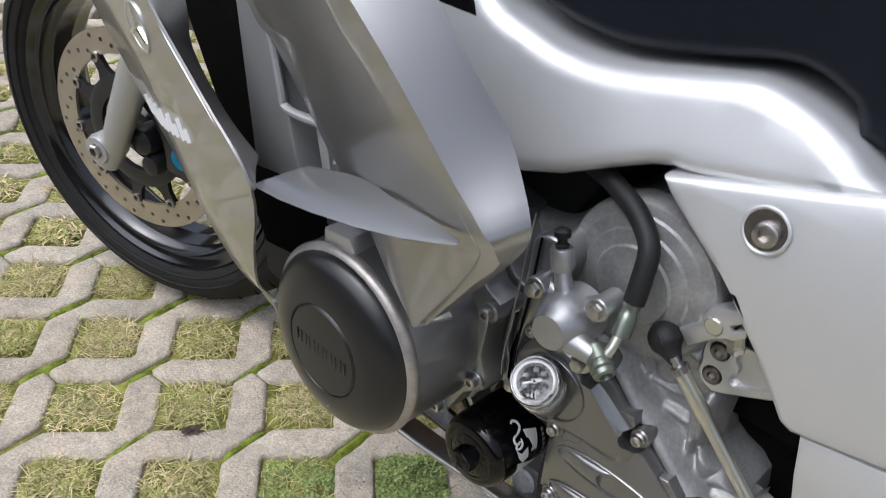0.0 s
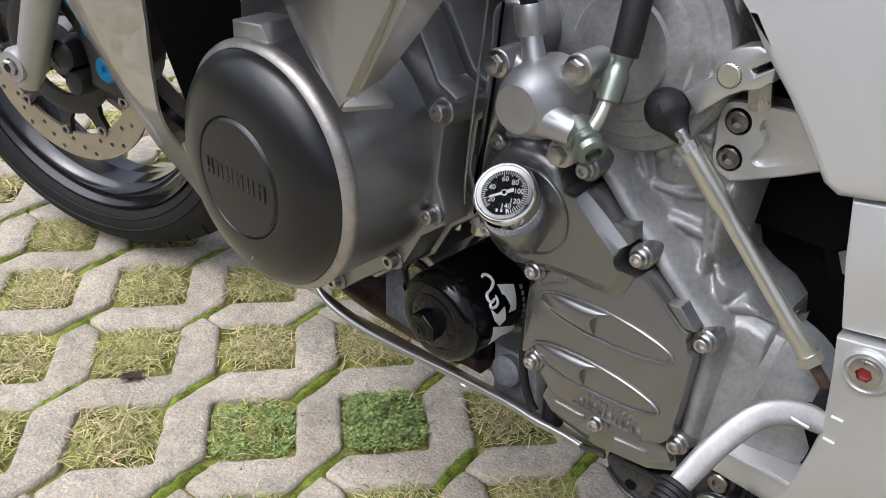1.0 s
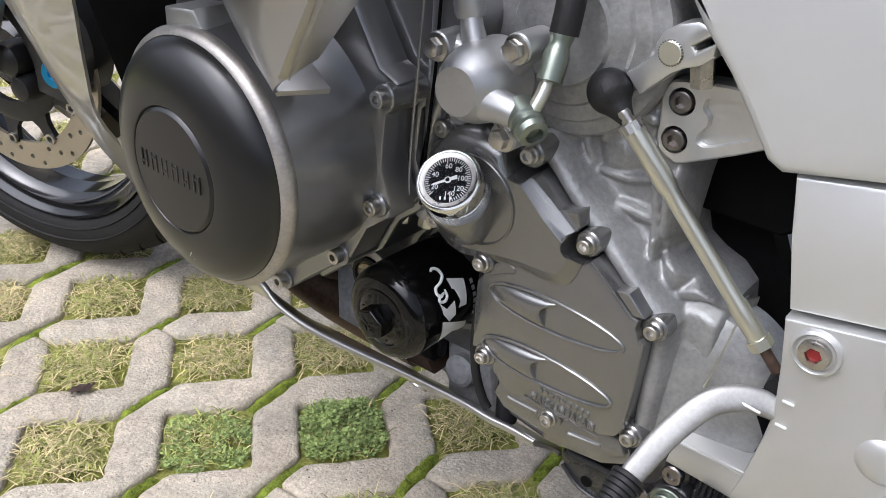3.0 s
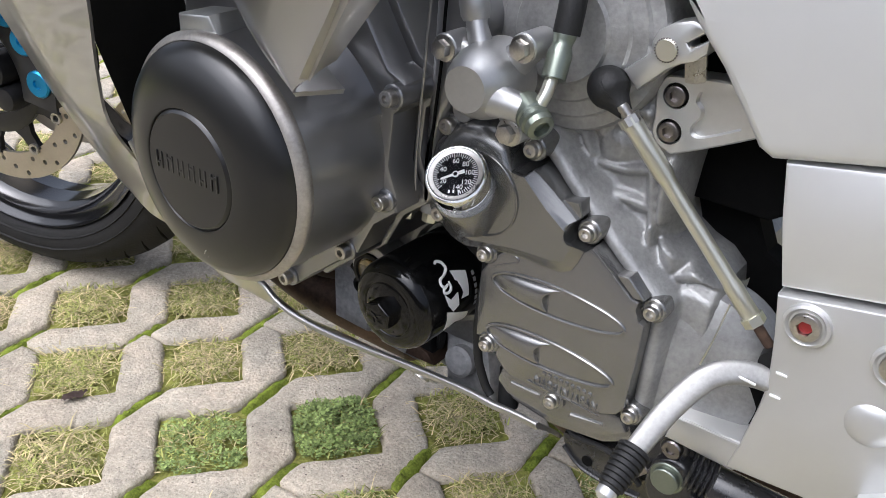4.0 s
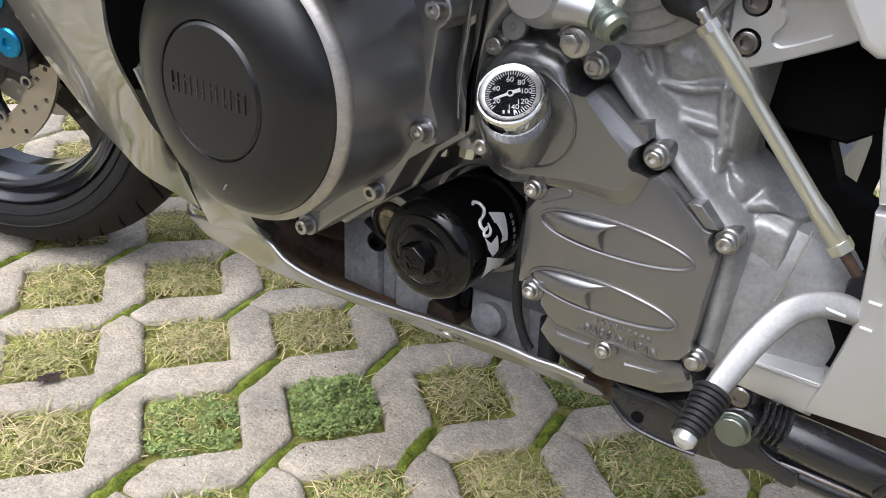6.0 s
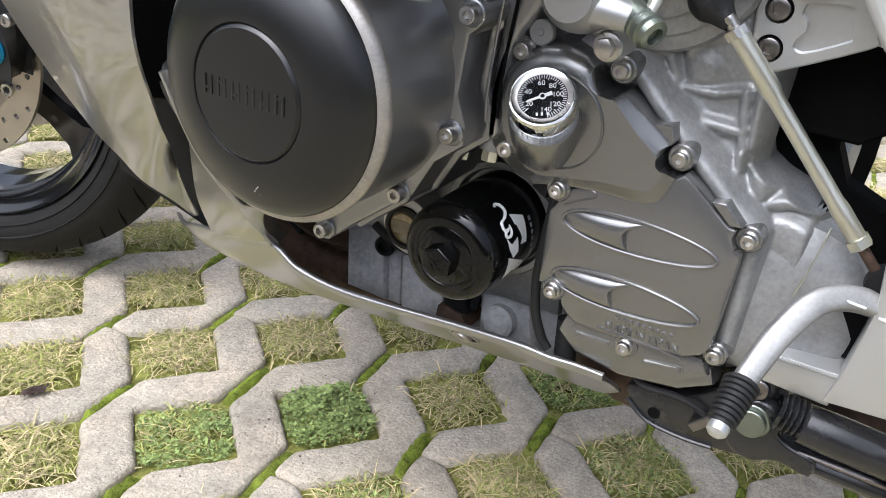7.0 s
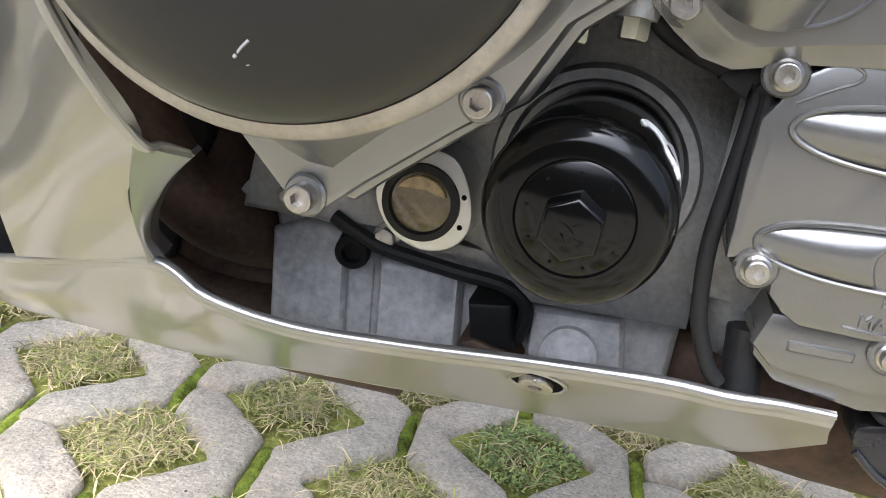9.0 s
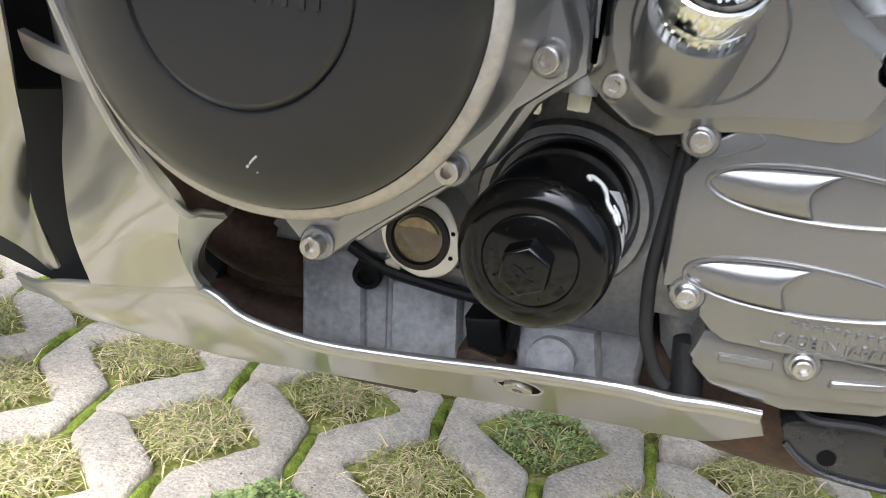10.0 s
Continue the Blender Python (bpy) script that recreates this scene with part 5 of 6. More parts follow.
# radiator shroud seen through the opening
part("radiator_shroud", prism([(-0.262, 0.50), (-0.285, 0.64), (-0.32, 0.76), (-0.20, 0.76), (-0.236, 0.627), (-0.216, 0.570), (-0.199, 0.51)], -0.016, 0.02, 0.003, 2), FORK, bike, "grey radiator side shroud")
part("radiator_bracket", tube([(-0.245, -0.017, 0.66), (-0.222, -0.018, 0.590), (-0.213, -0.018, 0.572), (-0.165, -0.018, 0.577)], 0.004, 10, 4), FORK, bike, "thin grey radiator bracket")
part("bracket_bar", prism([(-0.185, 0.575), (-0.165, 0.50), (-0.155, 0.50), (-0.172, 0.575)], -0.014, -0.004, 0.002, 2), FORK, bike, "flat grey bracket bar")
part("water_hose", tube([(-0.21, 0.05, 0.54), (-0.17, 0.03, 0.548), (-0.13, 0.04, 0.548)], 0.014, 14, 4), RUBBER, bike, "black rubber coolant hose")
# black sheet put behind the fairing opening as its shade
part("opening_shade_sheet", prism([(-0.36, 0.34), (-0.42, 0.44), (-0.52, 0.60), (-0.56, 0.82), (-0.20, 0.82), (-0.12, 0.70), (-0.02, 0.59), (-0.16, 0.50), (-0.24, 0.36)], 0.06, 0.075, 0.002, 1), SHADE_BLACK, bike, "black sheet standing for the shade inside the fairing")

# dark sheet added to fill the fairing gap with shade
part("gap_shade_sheet", prism([(-0.46, 0.22), (-0.48, 0.45), (-0.22, 0.45), (-0.20, 0.30), (-0.22, 0.225), (-0.32, 0.19)], 0.13, 0.14, 0.002, 1), DARK, bike, "dark sheet standing for the shade in the fairing gap")

# belly cowl
top = [(-0.400, 0.150, 0.183), (-0.345, 0.108, 0.206), (-0.300, 0.084, 0.226), (-0.250, 0.067, 0.242), (-0.181, 0.046, 0.2655), (-0.150, 0.042, 0.256), (-0.110, 0.042, 0.2525), (-0.060, 0.043, 0.2565), (-0.010, 0.044, 0.2625), (0.040, 0.044, 0.2675), (0.066, 0.043, 0.2685), (0.085, 0.043, 0.2705), (0.104, 0.042, 0.2718)]
mid = [(-0.398, 0.150, 0.178), (-0.352, 0.122, 0.190), (-0.31, 0.1, 0.198), (-0.2526, 0.0805, 0.214), (-0.1928, 0.0715, 0.2307), (-0.1583, 0.067, 0.2276), (-0.1162, 0.066, 0.2286), (-0.0636, 0.067, 0.2339), (-0.011, 0.067, 0.2391), (0.0416, 0.067, 0.2433), (0.0689, 0.067, 0.2444), (0.0885, 0.0650, 0.2480), (0.1075, 0.0560, 0.2580)]
bot = [(-0.394, 0.150, 0.172), (-0.357, 0.140, 0.1755), (-0.33, 0.14, 0.168), (-0.2598, 0.1069, 0.1879), (-0.1992, 0.1061, 0.1894), (-0.165, 0.107, 0.1915), (-0.1213, 0.105, 0.1968), (-0.0665, 0.105, 0.2012), (-0.0118, 0.105, 0.2061), (0.0429, 0.105, 0.2105), (0.0714, 0.103, 0.2131), (0.0915, 0.0980, 0.2190), (0.1110, 0.0660, 0.2480)]
under = [(x, y + 0.0045, z - 0.0005) for x, y, z in bot]
lip = [(x, y + 0.0028, z + 0.0008) for x, y, z in top]
lip0 = [(x, y + 0.0045, z - 0.005) for x, y, z in top]
bc = part("belly_cowl", shell([lip0, lip, [(x, y + 0.001, z + 0.0005) for x, y, z in top], top and [(x, y + 0.0005, z - 0.003) for x, y, z in top], mid, bot, under], 5, 4, 0.003), SILVER, bike, "silver belly cowl under the engine")
part("rim", tube([(x, y + 0.0004, z) for x, y, z in top], [0.0010, 0.0016, 0.0022, 0.0026] + [0.0027] * 7 + [0.0022, 0.0014], 12, 5), SILVER, bc)
# shark-fin upright of the cowl
rows = [
    [(-0.200, -0.030, 0.425), (-0.184, -0.050, 0.428), (-0.168, -0.066, 0.430)],
    [(-0.2180, -0.0020, 0.374), (-0.185, -0.0310, 0.377), (-0.1525, -0.054, 0.380)],
    [(-0.2460, 0.0270, 0.326), (-0.1915, -0.0090, 0.335), (-0.137, -0.036, 0.344)],
    [(-0.2565, 0.0420, 0.283), (-0.211, 0.0215, 0.295), (-0.165, 0.005, 0.307)],
    [(-0.2630, 0.0630, 0.242), (-0.222, 0.0535, 0.2535), (-0.181, 0.0455, 0.2655)]]
part("upright", shell(rows, 6, 6, 0.0035), SILVER, bc)
part("upright_edge", tube([rows[0][2], rows[1][2], rows[2][2], (-0.1329, -0.026, 0.3405), (-0.1288, -0.016, 0.3373)], [0.0020, 0.0022, 0.0022, 0.0014, 0.0006], 10, 6), SILVER, bc)
arc = [(-0.1288, -0.016, 0.3373), (-0.1477, 0.000, 0.3201), (-0.1667, 0.021, 0.2978), (-0.1786, 0.040, 0.2781), (-0.1781, 0.051, 0.2662)]
part("spike", shell([
    [(-0.137, -0.036, 0.344), (-0.1329, -0.026, 0.3405), arc[0]],
    [(-0.1551, -0.010, 0.3209), (-0.151, -0.006, 0.3209), arc[1]],
    [(-0.1690, 0.014, 0.2985), (-0.1681, 0.017, 0.2974), arc[2]],
    [(-0.1785, 0.034, 0.2790), (-0.1782, 0.036, 0.2785), arc[3]],
    [(-0.181, 0.0455, 0.2655), (-0.1795, 0.047, 0.2656), arc[4]]], 4, 6, 0.0025), SILVER, bc)
part("spike_edge", shell([arc, [(x - 0.006, y + 0.016, z - 0.002) for x, y, z in arc]], 6, 2, 0.002), SILVER, bc)
part("strut", shell([[(-0.225, -0.018, 0.400), (-0.19, -0.040, 0.4005), (-0.165, -0.055, 0.402)], [(-0.225, -0.012, 0.387), (-0.19, -0.036, 0.3895), (-0.165, -0.050, 0.391)], [(-0.225, 0.004, 0.385), (-0.19, -0.022, 0.387), (-0.165, -0.036, 0.389)]], 4, 3, 0.003), SILVER, bc)
cowl_tree = BVHTree.FromPolygons([q.co.copy() for q in bc.data.vertices], [tuple(p.vertices) for p in bc.data.polygons])
sn = Vector((0, -0.70, -0.71)).normalized()
sc = cowl_tree.ray_cast(Vector((-0.0065, 0.0570, 0.2490)) + sn * 0.05, -sn)[0]
part("screw_cup", lathe([(0.0132, -0.001), (0.0132, 0.0009), (0.0122, 0.0014), (0.0112, 0.0006)], sc, sn, 36, caps=False), SILVER, bc)
# black disc paints the shade in the cowl's screw cup
part("cup_shade", lathe([(0.0114, 0.0004), (0.0112, 0.0007), (0, 0.0007)], sc, sn, 32), SHADE_BLACK, bc)
again("cowl_screw", bolt_mesh("cowl_screw", 0.0074, 0.0030, 0.0030, STEEL), Matrix.Translation(sc + sn * 0.0006 + Vector((0, -0.0008, 0.0008))) @ pose(0, 0, 0, 45), bc)

# main frame spar, side cover, tank
spar = [(-0.27, 0.72), (-0.14, 0.615), (-0.10, 0.595), (-0.022, 0.580), (0.070, 0.622), (0.105, 0.628), (0.195, 0.647), (0.230, 0.650), (0.222, 0.656), (0.196, 0.662), (0.178, 0.673), (0.150, 0.684), (0.116, 0.690), (0.081, 0.683), (0.023, 0.669), (-0.02, 0.667), (-0.049, 0.672), (-0.085, 0.682), (-0.12, 0.72), (-0.20, 0.83)]
part("main_frame", bend(prism(spline(spar, 3, True), 0.055, 0.13, 0.013, 5), [0.60 + 0.0125 * i for i in range(12)], lambda z: 0.26 * (z - 0.65)), FRAME, bike, "pale silver aluminium main frame spar")
tank_o = [(-0.16, 0.80), (-0.10, 0.715), (-0.070, 0.690), (-0.023, 0.678), (0.023, 0.678), (0.081, 0.690), (0.128, 0.701), (0.163, 0.690), (0.195, 0.668), (0.40, 0.69), (0.40, 0.95), (0.0, 1.0)]
part("fuel_tank", prism(spline(tank_o, 3, True), 0.082, 0.33, 0.012, 4), TANK, bike, "dark blue-black lower tank and seat panel")
side = [(0.083, 0.623), (0.092, 0.613), (0.120, 0.592), (0.144, 0.574), (0.158, 0.556), (0.175, 0.538), (0.190, 0.518), (0.200, 0.504), (0.208, 0.500), (0.248, 0.509), (0.34, 0.53), (0.36, 0.70), (0.27, 0.685), (0.209, 0.662), (0.161, 0.647), (0.112, 0.632)]
sp = part("side_cover", bend(prism(side, 0.042, 0.075, 0.005, 3), [0.51 + 0.0125 * i for i in range(14)], lambda z: 1.5 * max(0, z - 0.575) ** 2 + 0.5 * max(0, 0.56 - z) ** 2), FRAME, bike, "pale silver frame side cover with a recessed screw")
part("screw_cup", lathe([(0.0150, 0.0012), (0.0140, 0.0016), (0.0128, 0.001)], (0.155, 0.0445, 0.620), (0, -1, 0.13), 36, caps=False), FRAME, sp)
# dark disc paints the shade of a deeper screw recess
part("cup_shade", lathe([(0.0130, 0.0006), (0.0126, 0.0009), (0, 0.0009)], (0.155, 0.0445, 0.620), (0, -1, 0.13), 32), DARKSTEEL, sp, "dark disc painted as shade round the screw")
again("cover_screw", SOCKET_BIG, at(0.1565, 0.0445, 0.6185, -7, 10), sp)
part("pivot_plate", prism([(0.214, 0.500), (0.2195, 0.470), (0.2285, 0.434), (0.40, 0.470), (0.40, 0.545), (0.26, 0.509)], 0.047, 0.12, 0.003, 2), FRAME, bike, "pale silver swingarm pivot plate")
heel = [(0.2285, 0.431), (0.233, 0.406), (0.237, 0.376), (0.2355, 0.357), (0.232, 0.330), (0.2285, 0.311), (0.272, 0.315), (0.306, 0.311), (0.36, 0.34), (0.40, 0.40), (0.40, 0.466)]
hp = part("heel_plate", prism(spline(heel, 1, True), 0.044, 0.075, 0.002, 2), HEEL, bike, "silver heel plate with red-centred socket screws")
for x, z in ((0.247, 0.4205), (0.292, 0.4165)):
    part("screw_cup", lathe([(0.0125, 0.0), (0.0120, 0.0022), (0.0105, 0.0030), (0.0090, 0.0015), (0, 0.001)], (x, 0.044, z), (0, -1, 0), 32), HEEL, hp)
    again("heel_screw", SOCKET_BIG, at(x, 0.0452, z), hp)
    part("red_plug", lathe([(0.0038, 0.002), (0.0036, 0.0042), (0, 0.0044)], (x, 0.0452, z), (0, -1, 0), 12), RED, hp, "small red plug in the screw")
part("dome", lathe([(0.013, 0), (0.011, 0.002), (0.006, 0.0035), (0, 0.004)], (0.290, 0.0445, 0.378), (0, -1, 0), 28), HEEL, hp)
for x, z in ((0.2425, 0.3865), (0.2425, 0.3715)):
    part("alignment_mark", box((x, 0.0435, z), (0.006, 0.001, 0.0014), 0.0003, None), WHITE, hp)

# --- gear linkage ---
ball = part("linkage_boot", tube([(0.1085, 0.051, 0.517), (0.1120, 0.050, 0.5135), (0.1165, 0.0485, 0.5095), (0.1215, 0.047, 0.506), (0.1280, 0.045, 0.5018)], [0.0090, 0.0112, 0.0112, 0.0072, 0.0040], 24, 6), RUBBER, bike, "black rubber boot on the gear linkage ball joint")
bc0 = Vector((0.1133, 0.0497, 0.5120))
part("boot_ball", lathe([(0, -0.0118)] + [(0.0118 * math.cos(radians(a)), 0.0118 * math.sin(radians(a))) for a in range(-75, 90, 15)] + [(0, 0.0118)], bc0, (0.45, -0.83, 0.32), 32), RUBBER, ball)
part("ball_seam", tube([tuple(bc0 + Vector(d).normalized() * 0.0118) for d in ((0.0, -0.9, 0.45), (0.22, -0.95, 0.2), (0.45, -0.88, -0.05), (0.62, -0.75, -0.25))], 0.0006, 6, 4), RUBBER, ball)
ROD0, ROD1 = Vector((0.1305, 0.0445, 0.5005)), Vector((0.2215, 0.057, 0.4005))
rd = (ROD1 - ROD0).normalized()
rod = part("gear_rod", lathe([(0.0058, 0.0), (0.0058, 0.006), (0.0055, 0.006), (0.0056, 0.036), (0.0047, 0.040), (0.0045, 0.046), (0.0045, 0.105), (0.0052, 0.109), (0.0052, 0.128), (0.0046, 0.130), (0, 0.130)], ROD0, rd, 20), PLATED, bike, "yellowish plated gear linkage rod")
part("lock_nut", lathe([(0.0066, -0.001), (0.0066, 0.004), (0, 0.004)], ROD0, rd, 6), STEEL, rod)
part("thread", lathe([(0.0032, -0.008), (0.0036, -0.006), (0.0032, -0.004), (0.0036, -0.002), (0.0032, 0)], ROD0, rd, 12), STEEL, rod)
part("lock_nut", lathe([(0.0066, 0.128), (0.0066, 0.1335), (0, 0.1335)], ROD0, rd, 6), PLATED, rod)
part("thread", lathe([(0.003, 0.133), (0.003, 0.155), (0, 0.155)], ROD0, rd, 12), EXHAUST, rod)
part("lower_joint", lathe([(0.009, -0.008), (0.010, 0), (0.009, 0.008), (0, 0.009)], tuple(ROD0 + rd * 0.158), (0, -1, 0), 20), DARK, rod)
# splined lever arm
bm = prism([(0.1191, 0.5226), (0.1322, 0.5347), (0.1322, 0.5407), (0.1349, 0.5472), (0.1429, 0.5531), (0.1522, 0.5561), (0.1595, 0.5541), (0.1608, 0.5513), (0.1514, 0.544), (0.1536, 0.5419), (0.1627, 0.5482), (0.1628, 0.541), (0.1574, 0.5354), (0.1495, 0.5324), (0.1434, 0.5281), (0.1287, 0.5135)], 0.0515, 0.064, 0.0022, 2)
arm = part("gear_arm", bm, ALU, bike, "bare aluminium clamp arm on the splined gear shaft")
bm = lathe([(0.0060, -0.01), (0.0060, 0.0008), (0.0054, 0.0014), (0, 0.0014)], (0.1415, 0.0512, 0.5385), (0, -1, 0), 28)
part("splined_shaft", bm, PLATED, arm)
for i in range(26):
    a = 2 * math.pi * i / 26
    part("spline_tooth", box((0.1415 + 0.0062 * math.cos(a), 0.0508, 0.5385 + 0.0062 * math.sin(a)), (0.0006, 0.0010, 0.0006), 0), DARKSTEEL, arm)
part("clamp_bolt", lathe([(0.0062, -0.012), (0.0062, 0.006), (0.0055, 0.007), (0, 0.007)], (0.1565, 0.058, 0.531), (0.2, 0, -1), 6), STEEL, arm)
# bracket plate with pocket
brk = [(0.1369, 0.5168), (0.1448, 0.5203), (0.1767, 0.5234), (0.1884, 0.5189), (0.1935, 0.5051), (0.1912, 0.5006), (0.1524, 0.4806), (0.1452, 0.4798), (0.139, 0.4828), (0.1361, 0.4888), (0.1363, 0.4966), (0.135, 0.5083)]
pocket = [(0.1595, 0.5165), (0.1779, 0.5188), (0.1809, 0.514), (0.1831, 0.5033), (0.1816, 0.5005), (0.1644, 0.4915), (0.1585, 0.4909), (0.156, 0.4934), (0.1569, 0.4976), (0.16, 0.5021), (0.1596, 0.5064), (0.1564, 0.5099), (0.1566, 0.514)]
seats = ((0.1447, 0.5105), (0.1447, 0.4898), (0.1995, 0.5135))
bp = part("engine_bracket", holed_plate(inset(spline(brk, 3, True), -0.0016), [spline(pocket, 3, True)] + [circle(x, z, 0.0074) for x, z in seats[:2]], 0.0685, 0.085, 0.0040, 0.0010), ALU, bike, "machined aluminium engine bracket with a milled pocket")
part("bracket_tail", prism([(0.186, 0.503), (0.186, 0.5245), (0.215, 0.528), (0.222, 0.520), (0.220, 0.507), (0.205, 0.500)], 0.0700, 0.085, 0.0015, 2), ALU, bp)
for x, z in seats:
    # black disc paints the shade round the screw in its seat
    part("seat_shade", lathe([(0.0072, 0.0), (0.0070, 0.0003), (0, 0.0003)], (x, 0.0725 if x < 0.19 else 0.0698, z), (0, -1, 0), 28), SHADE_BLACK, bp)
    again("bracket_screw", SOCKET_DARK, at(x, 0.0718 if x < 0.19 else 0.0694, z, 0, 15), bp)

# --- gear lever, stand ---
lev = part("gear_lever", tube([(0.262, 0.056, 0.372), (0.240, 0.052, 0.3745), (0.222, 0.045, 0.3765), (0.208, 0.034, 0.372), (0.198, 0.018, 0.357), (0.192, 0.004, 0.341), (0.189, -0.006, 0.331)], [0.0066, 0.0066, 0.0070, 0.0074, 0.0072, 0.0068, 0.0062], 24, 6, flat=0.85, square=0.55), LEVER, bike, "worn bare aluminium gear lever")
part("lever_mark", box((0, 0, 0), (0.010, 0.001, 0.0014), 0.0003, None, at(0.2275, 0.0385, 0.3775, 0, 4)), WHITE, lev)
peg0, pegd = Vector((0.1895, -0.003, 0.3335)), Vector((-0.06, -0.62, -0.40)).normalized()
prof = [(0.009, 0)]
for i in range(8):
    h = 0.001 + i * 0.0032
    prof += [(0.0100 - i * 0.0003, h), (0.0100 - i * 0.0003, h + 0.0018), (0.0086 - i * 0.0003, h + 0.0024), (0.0086 - i * 0.0003, h + 0.0032)]
prof += [(0.0062, 0.0275), (0, 0.0275)]
part("lever_rubber", lathe(prof, peg0, pegd, 28), RUBBER, lev, "ribbed black rubber lever peg")
part("peg_tip", lathe([(0.0055, 0.026), (0.0060, 0.029), (0.0055, 0.032), (0.0034, 0.034), (0, 0.0345)], peg0, pegd, 20), ALU, lev)
part("rear_set_bar", prism([(0.188, 0.307), (0.191, 0.327), (0.236, 0.329), (0.232, 0.306)], 0.048, 0.075, 0.003, 2), HEEL, bike, "silver cross bar behind the gear lever")
part("bar_edge", tube([(0.190, 0.0475, 0.3255), (0.212, 0.0475, 0.3265), (0.234, 0.0475, 0.3275)], 0.0011, 6, 2), HEEL, bike, "bright edge of the cross bar")
# black sheet stands for the shade behind the gear lever
part("lever_shade_sheet", prism([(0.196, 0.329), (0.200, 0.366), (0.238, 0.374), (0.240, 0.329)], 0.066, 0.12, 0.002, 1), SHADE_BLACK, bike, "black sheet painted as shade behind the gear lever")
st = part("stand_bracket", prism(spline([(0.117, 0.262), (0.120, 0.250), (0.133, 0.240), (0.158, 0.238), (0.178, 0.240), (0.206, 0.246), (0.216, 0.258), (0.215, 0.284), (0.201, 0.302), (0.187, 0.300), (0.172, 0.284), (0.152, 0.270), (0.134, 0.267)], 3, True), 0.058, 0.085, 0.003, 2), BLACKPAINT, bike, "black painted side stand bracket with chipped edges")
# black disc paints the shade of a hole; the plate is uncut
part("bracket_hole_shade", lathe([(0.0042, 0), (0.0042, 0.0006), (0, 0.0006)], (0.138, 0.0582, 0.249), (0, -1, 0), 16), SHADE_BLACK, st)
part("bracket_lip", tube([(0.119, 0.058, 0.252), (0.134, 0.0575, 0.2415), (0.158, 0.0575, 0.2395), (0.178, 0.0575, 0.2415)], 0.0016, 8, 4), BLACKPAINT, st)
part("switch_wire", tube([(0.118, 0.062, 0.274), (0.126, 0.054, 0.269), (0.150, 0.052, 0.272), (0.166, 0.053, 0.268), (0.178, 0.055, 0.255)], 0.0022, 8, 5), RUBBER, st, "black stand switch wire")
part("switch_clip", prism([(0.161, 0.256), (0.166, 0.262), (0.180, 0.276), (0.184, 0.273), (0.171, 0.257), (0.166, 0.252)], 0.050, 0.058, 0.001, 1), DARKSTEEL, st)
head = part("stand_head", prism(spline([(0.187, 0.288), (0.196, 0.2945), (0.207, 0.2925), (0.2125, 0.285), (0.2130, 0.277), (0.222, 0.272), (0.236, 0.269), (0.236, 0.256), (0.217, 0.258), (0.204, 0.2515), (0.192, 0.2525), (0.184, 0.261), (0.183, 0.276)], 3, True), 0.0465, 0.062, 0.0030, 3), BLACKPAINT, st, "forged black stand pivot with worn edges")
part("stand_bolt", lathe([(0.0112, -0.006), (0.0112, 0.0005), (0.0106, 0.0011), (0.0092, 0.0013), (0.0092, 0.0045), (0.0085, 0.0052), (0, 0.0054)], (0.1965, 0.0468, 0.2795), (0, -1, 0), 36), OLIVE, st, "large plated stand pivot bolt")
part("small_bolt", lathe([(0.0066, -0.01), (0.0066, 0.0035), (0.0058, 0.0046), (0.0030, 0.0046), (0.0030, 0.003), (0, 0.003)], (0.1945, 0.0515, 0.3005), (0, -1, 0), 24), DARKSTEEL, st)
part("nut_collar", lathe([(0.0095, -0.01), (0.0095, 0.0008), (0.0085, 0.0014), (0, 0.0014)], (0.1945, 0.0530, 0.3005), (0, -1, 0), 28), BLACKPAINT, st)
leg = part("side_stand", tube([(0.222, 0.056, 0.264), (0.245, 0.060, 0.261), (0.29, 0.068, 0.256), (0.36, 0.080, 0.248), (0.55, 0.11, 0.22)], [0.0085, 0.0085, 0.0085, 0.0085, 0.008], 16, 5, square=0.5), BLACKPAINT, bike, "black side stand folded back, paint worn along its top edge")
part("worn_edge", tube([(0.226, 0.0475, 0.2705), (0.245, 0.0515, 0.2680), (0.29, 0.0595, 0.2630), (0.36, 0.0715, 0.2550)], [0.0008, 0.0017, 0.0019, 0.0016], 8, 5), DARKSTEEL, leg, "bare metal along the worn edge")
damp = part("stand_spring_cover", tube([(0.2225, 0.050, 0.2895), (0.240, 0.0525, 0.2875), (0.268, 0.058, 0.2830), (0.284, 0.062, 0.2790)], [0.0122, 0.0128, 0.0128, 0.0128], 28, 4), BLACKPAINT, bike, "glossy black sleeve over the stand spring")
part("sleeve_end", tube([(0.284, 0.062, 0.2790), (0.292, 0.065, 0.2765), (0.330, 0.078, 0.265)], [0.0105, 0.0070, 0.0060], 20, 4), DARK, damp)
sd = Vector((0.95, 0.20, -0.18)).normalized()
for i in range(5):
    part("spring_coil", lathe([(0.0090, 0), (0.0112, 0.0008), (0.0119, 0.0016), (0.0112, 0.0024), (0.0090, 0.0032)], tuple(Vector((0.2075, 0.0465, 0.2940)) + sd * 0.0034 * i), sd, 24, caps=False), BLACKPAINT, damp)
part("wire_clip", tube([(0.281, 0.048, 0.287), (0.276, 0.046, 0.277), (0.281, 0.052, 0.268), (0.31, 0.06, 0.258), (0.36, 0.07, 0.25)], 0.0022, 8, 5), BLACKPAINT, bike, "black wire clip by the stand")
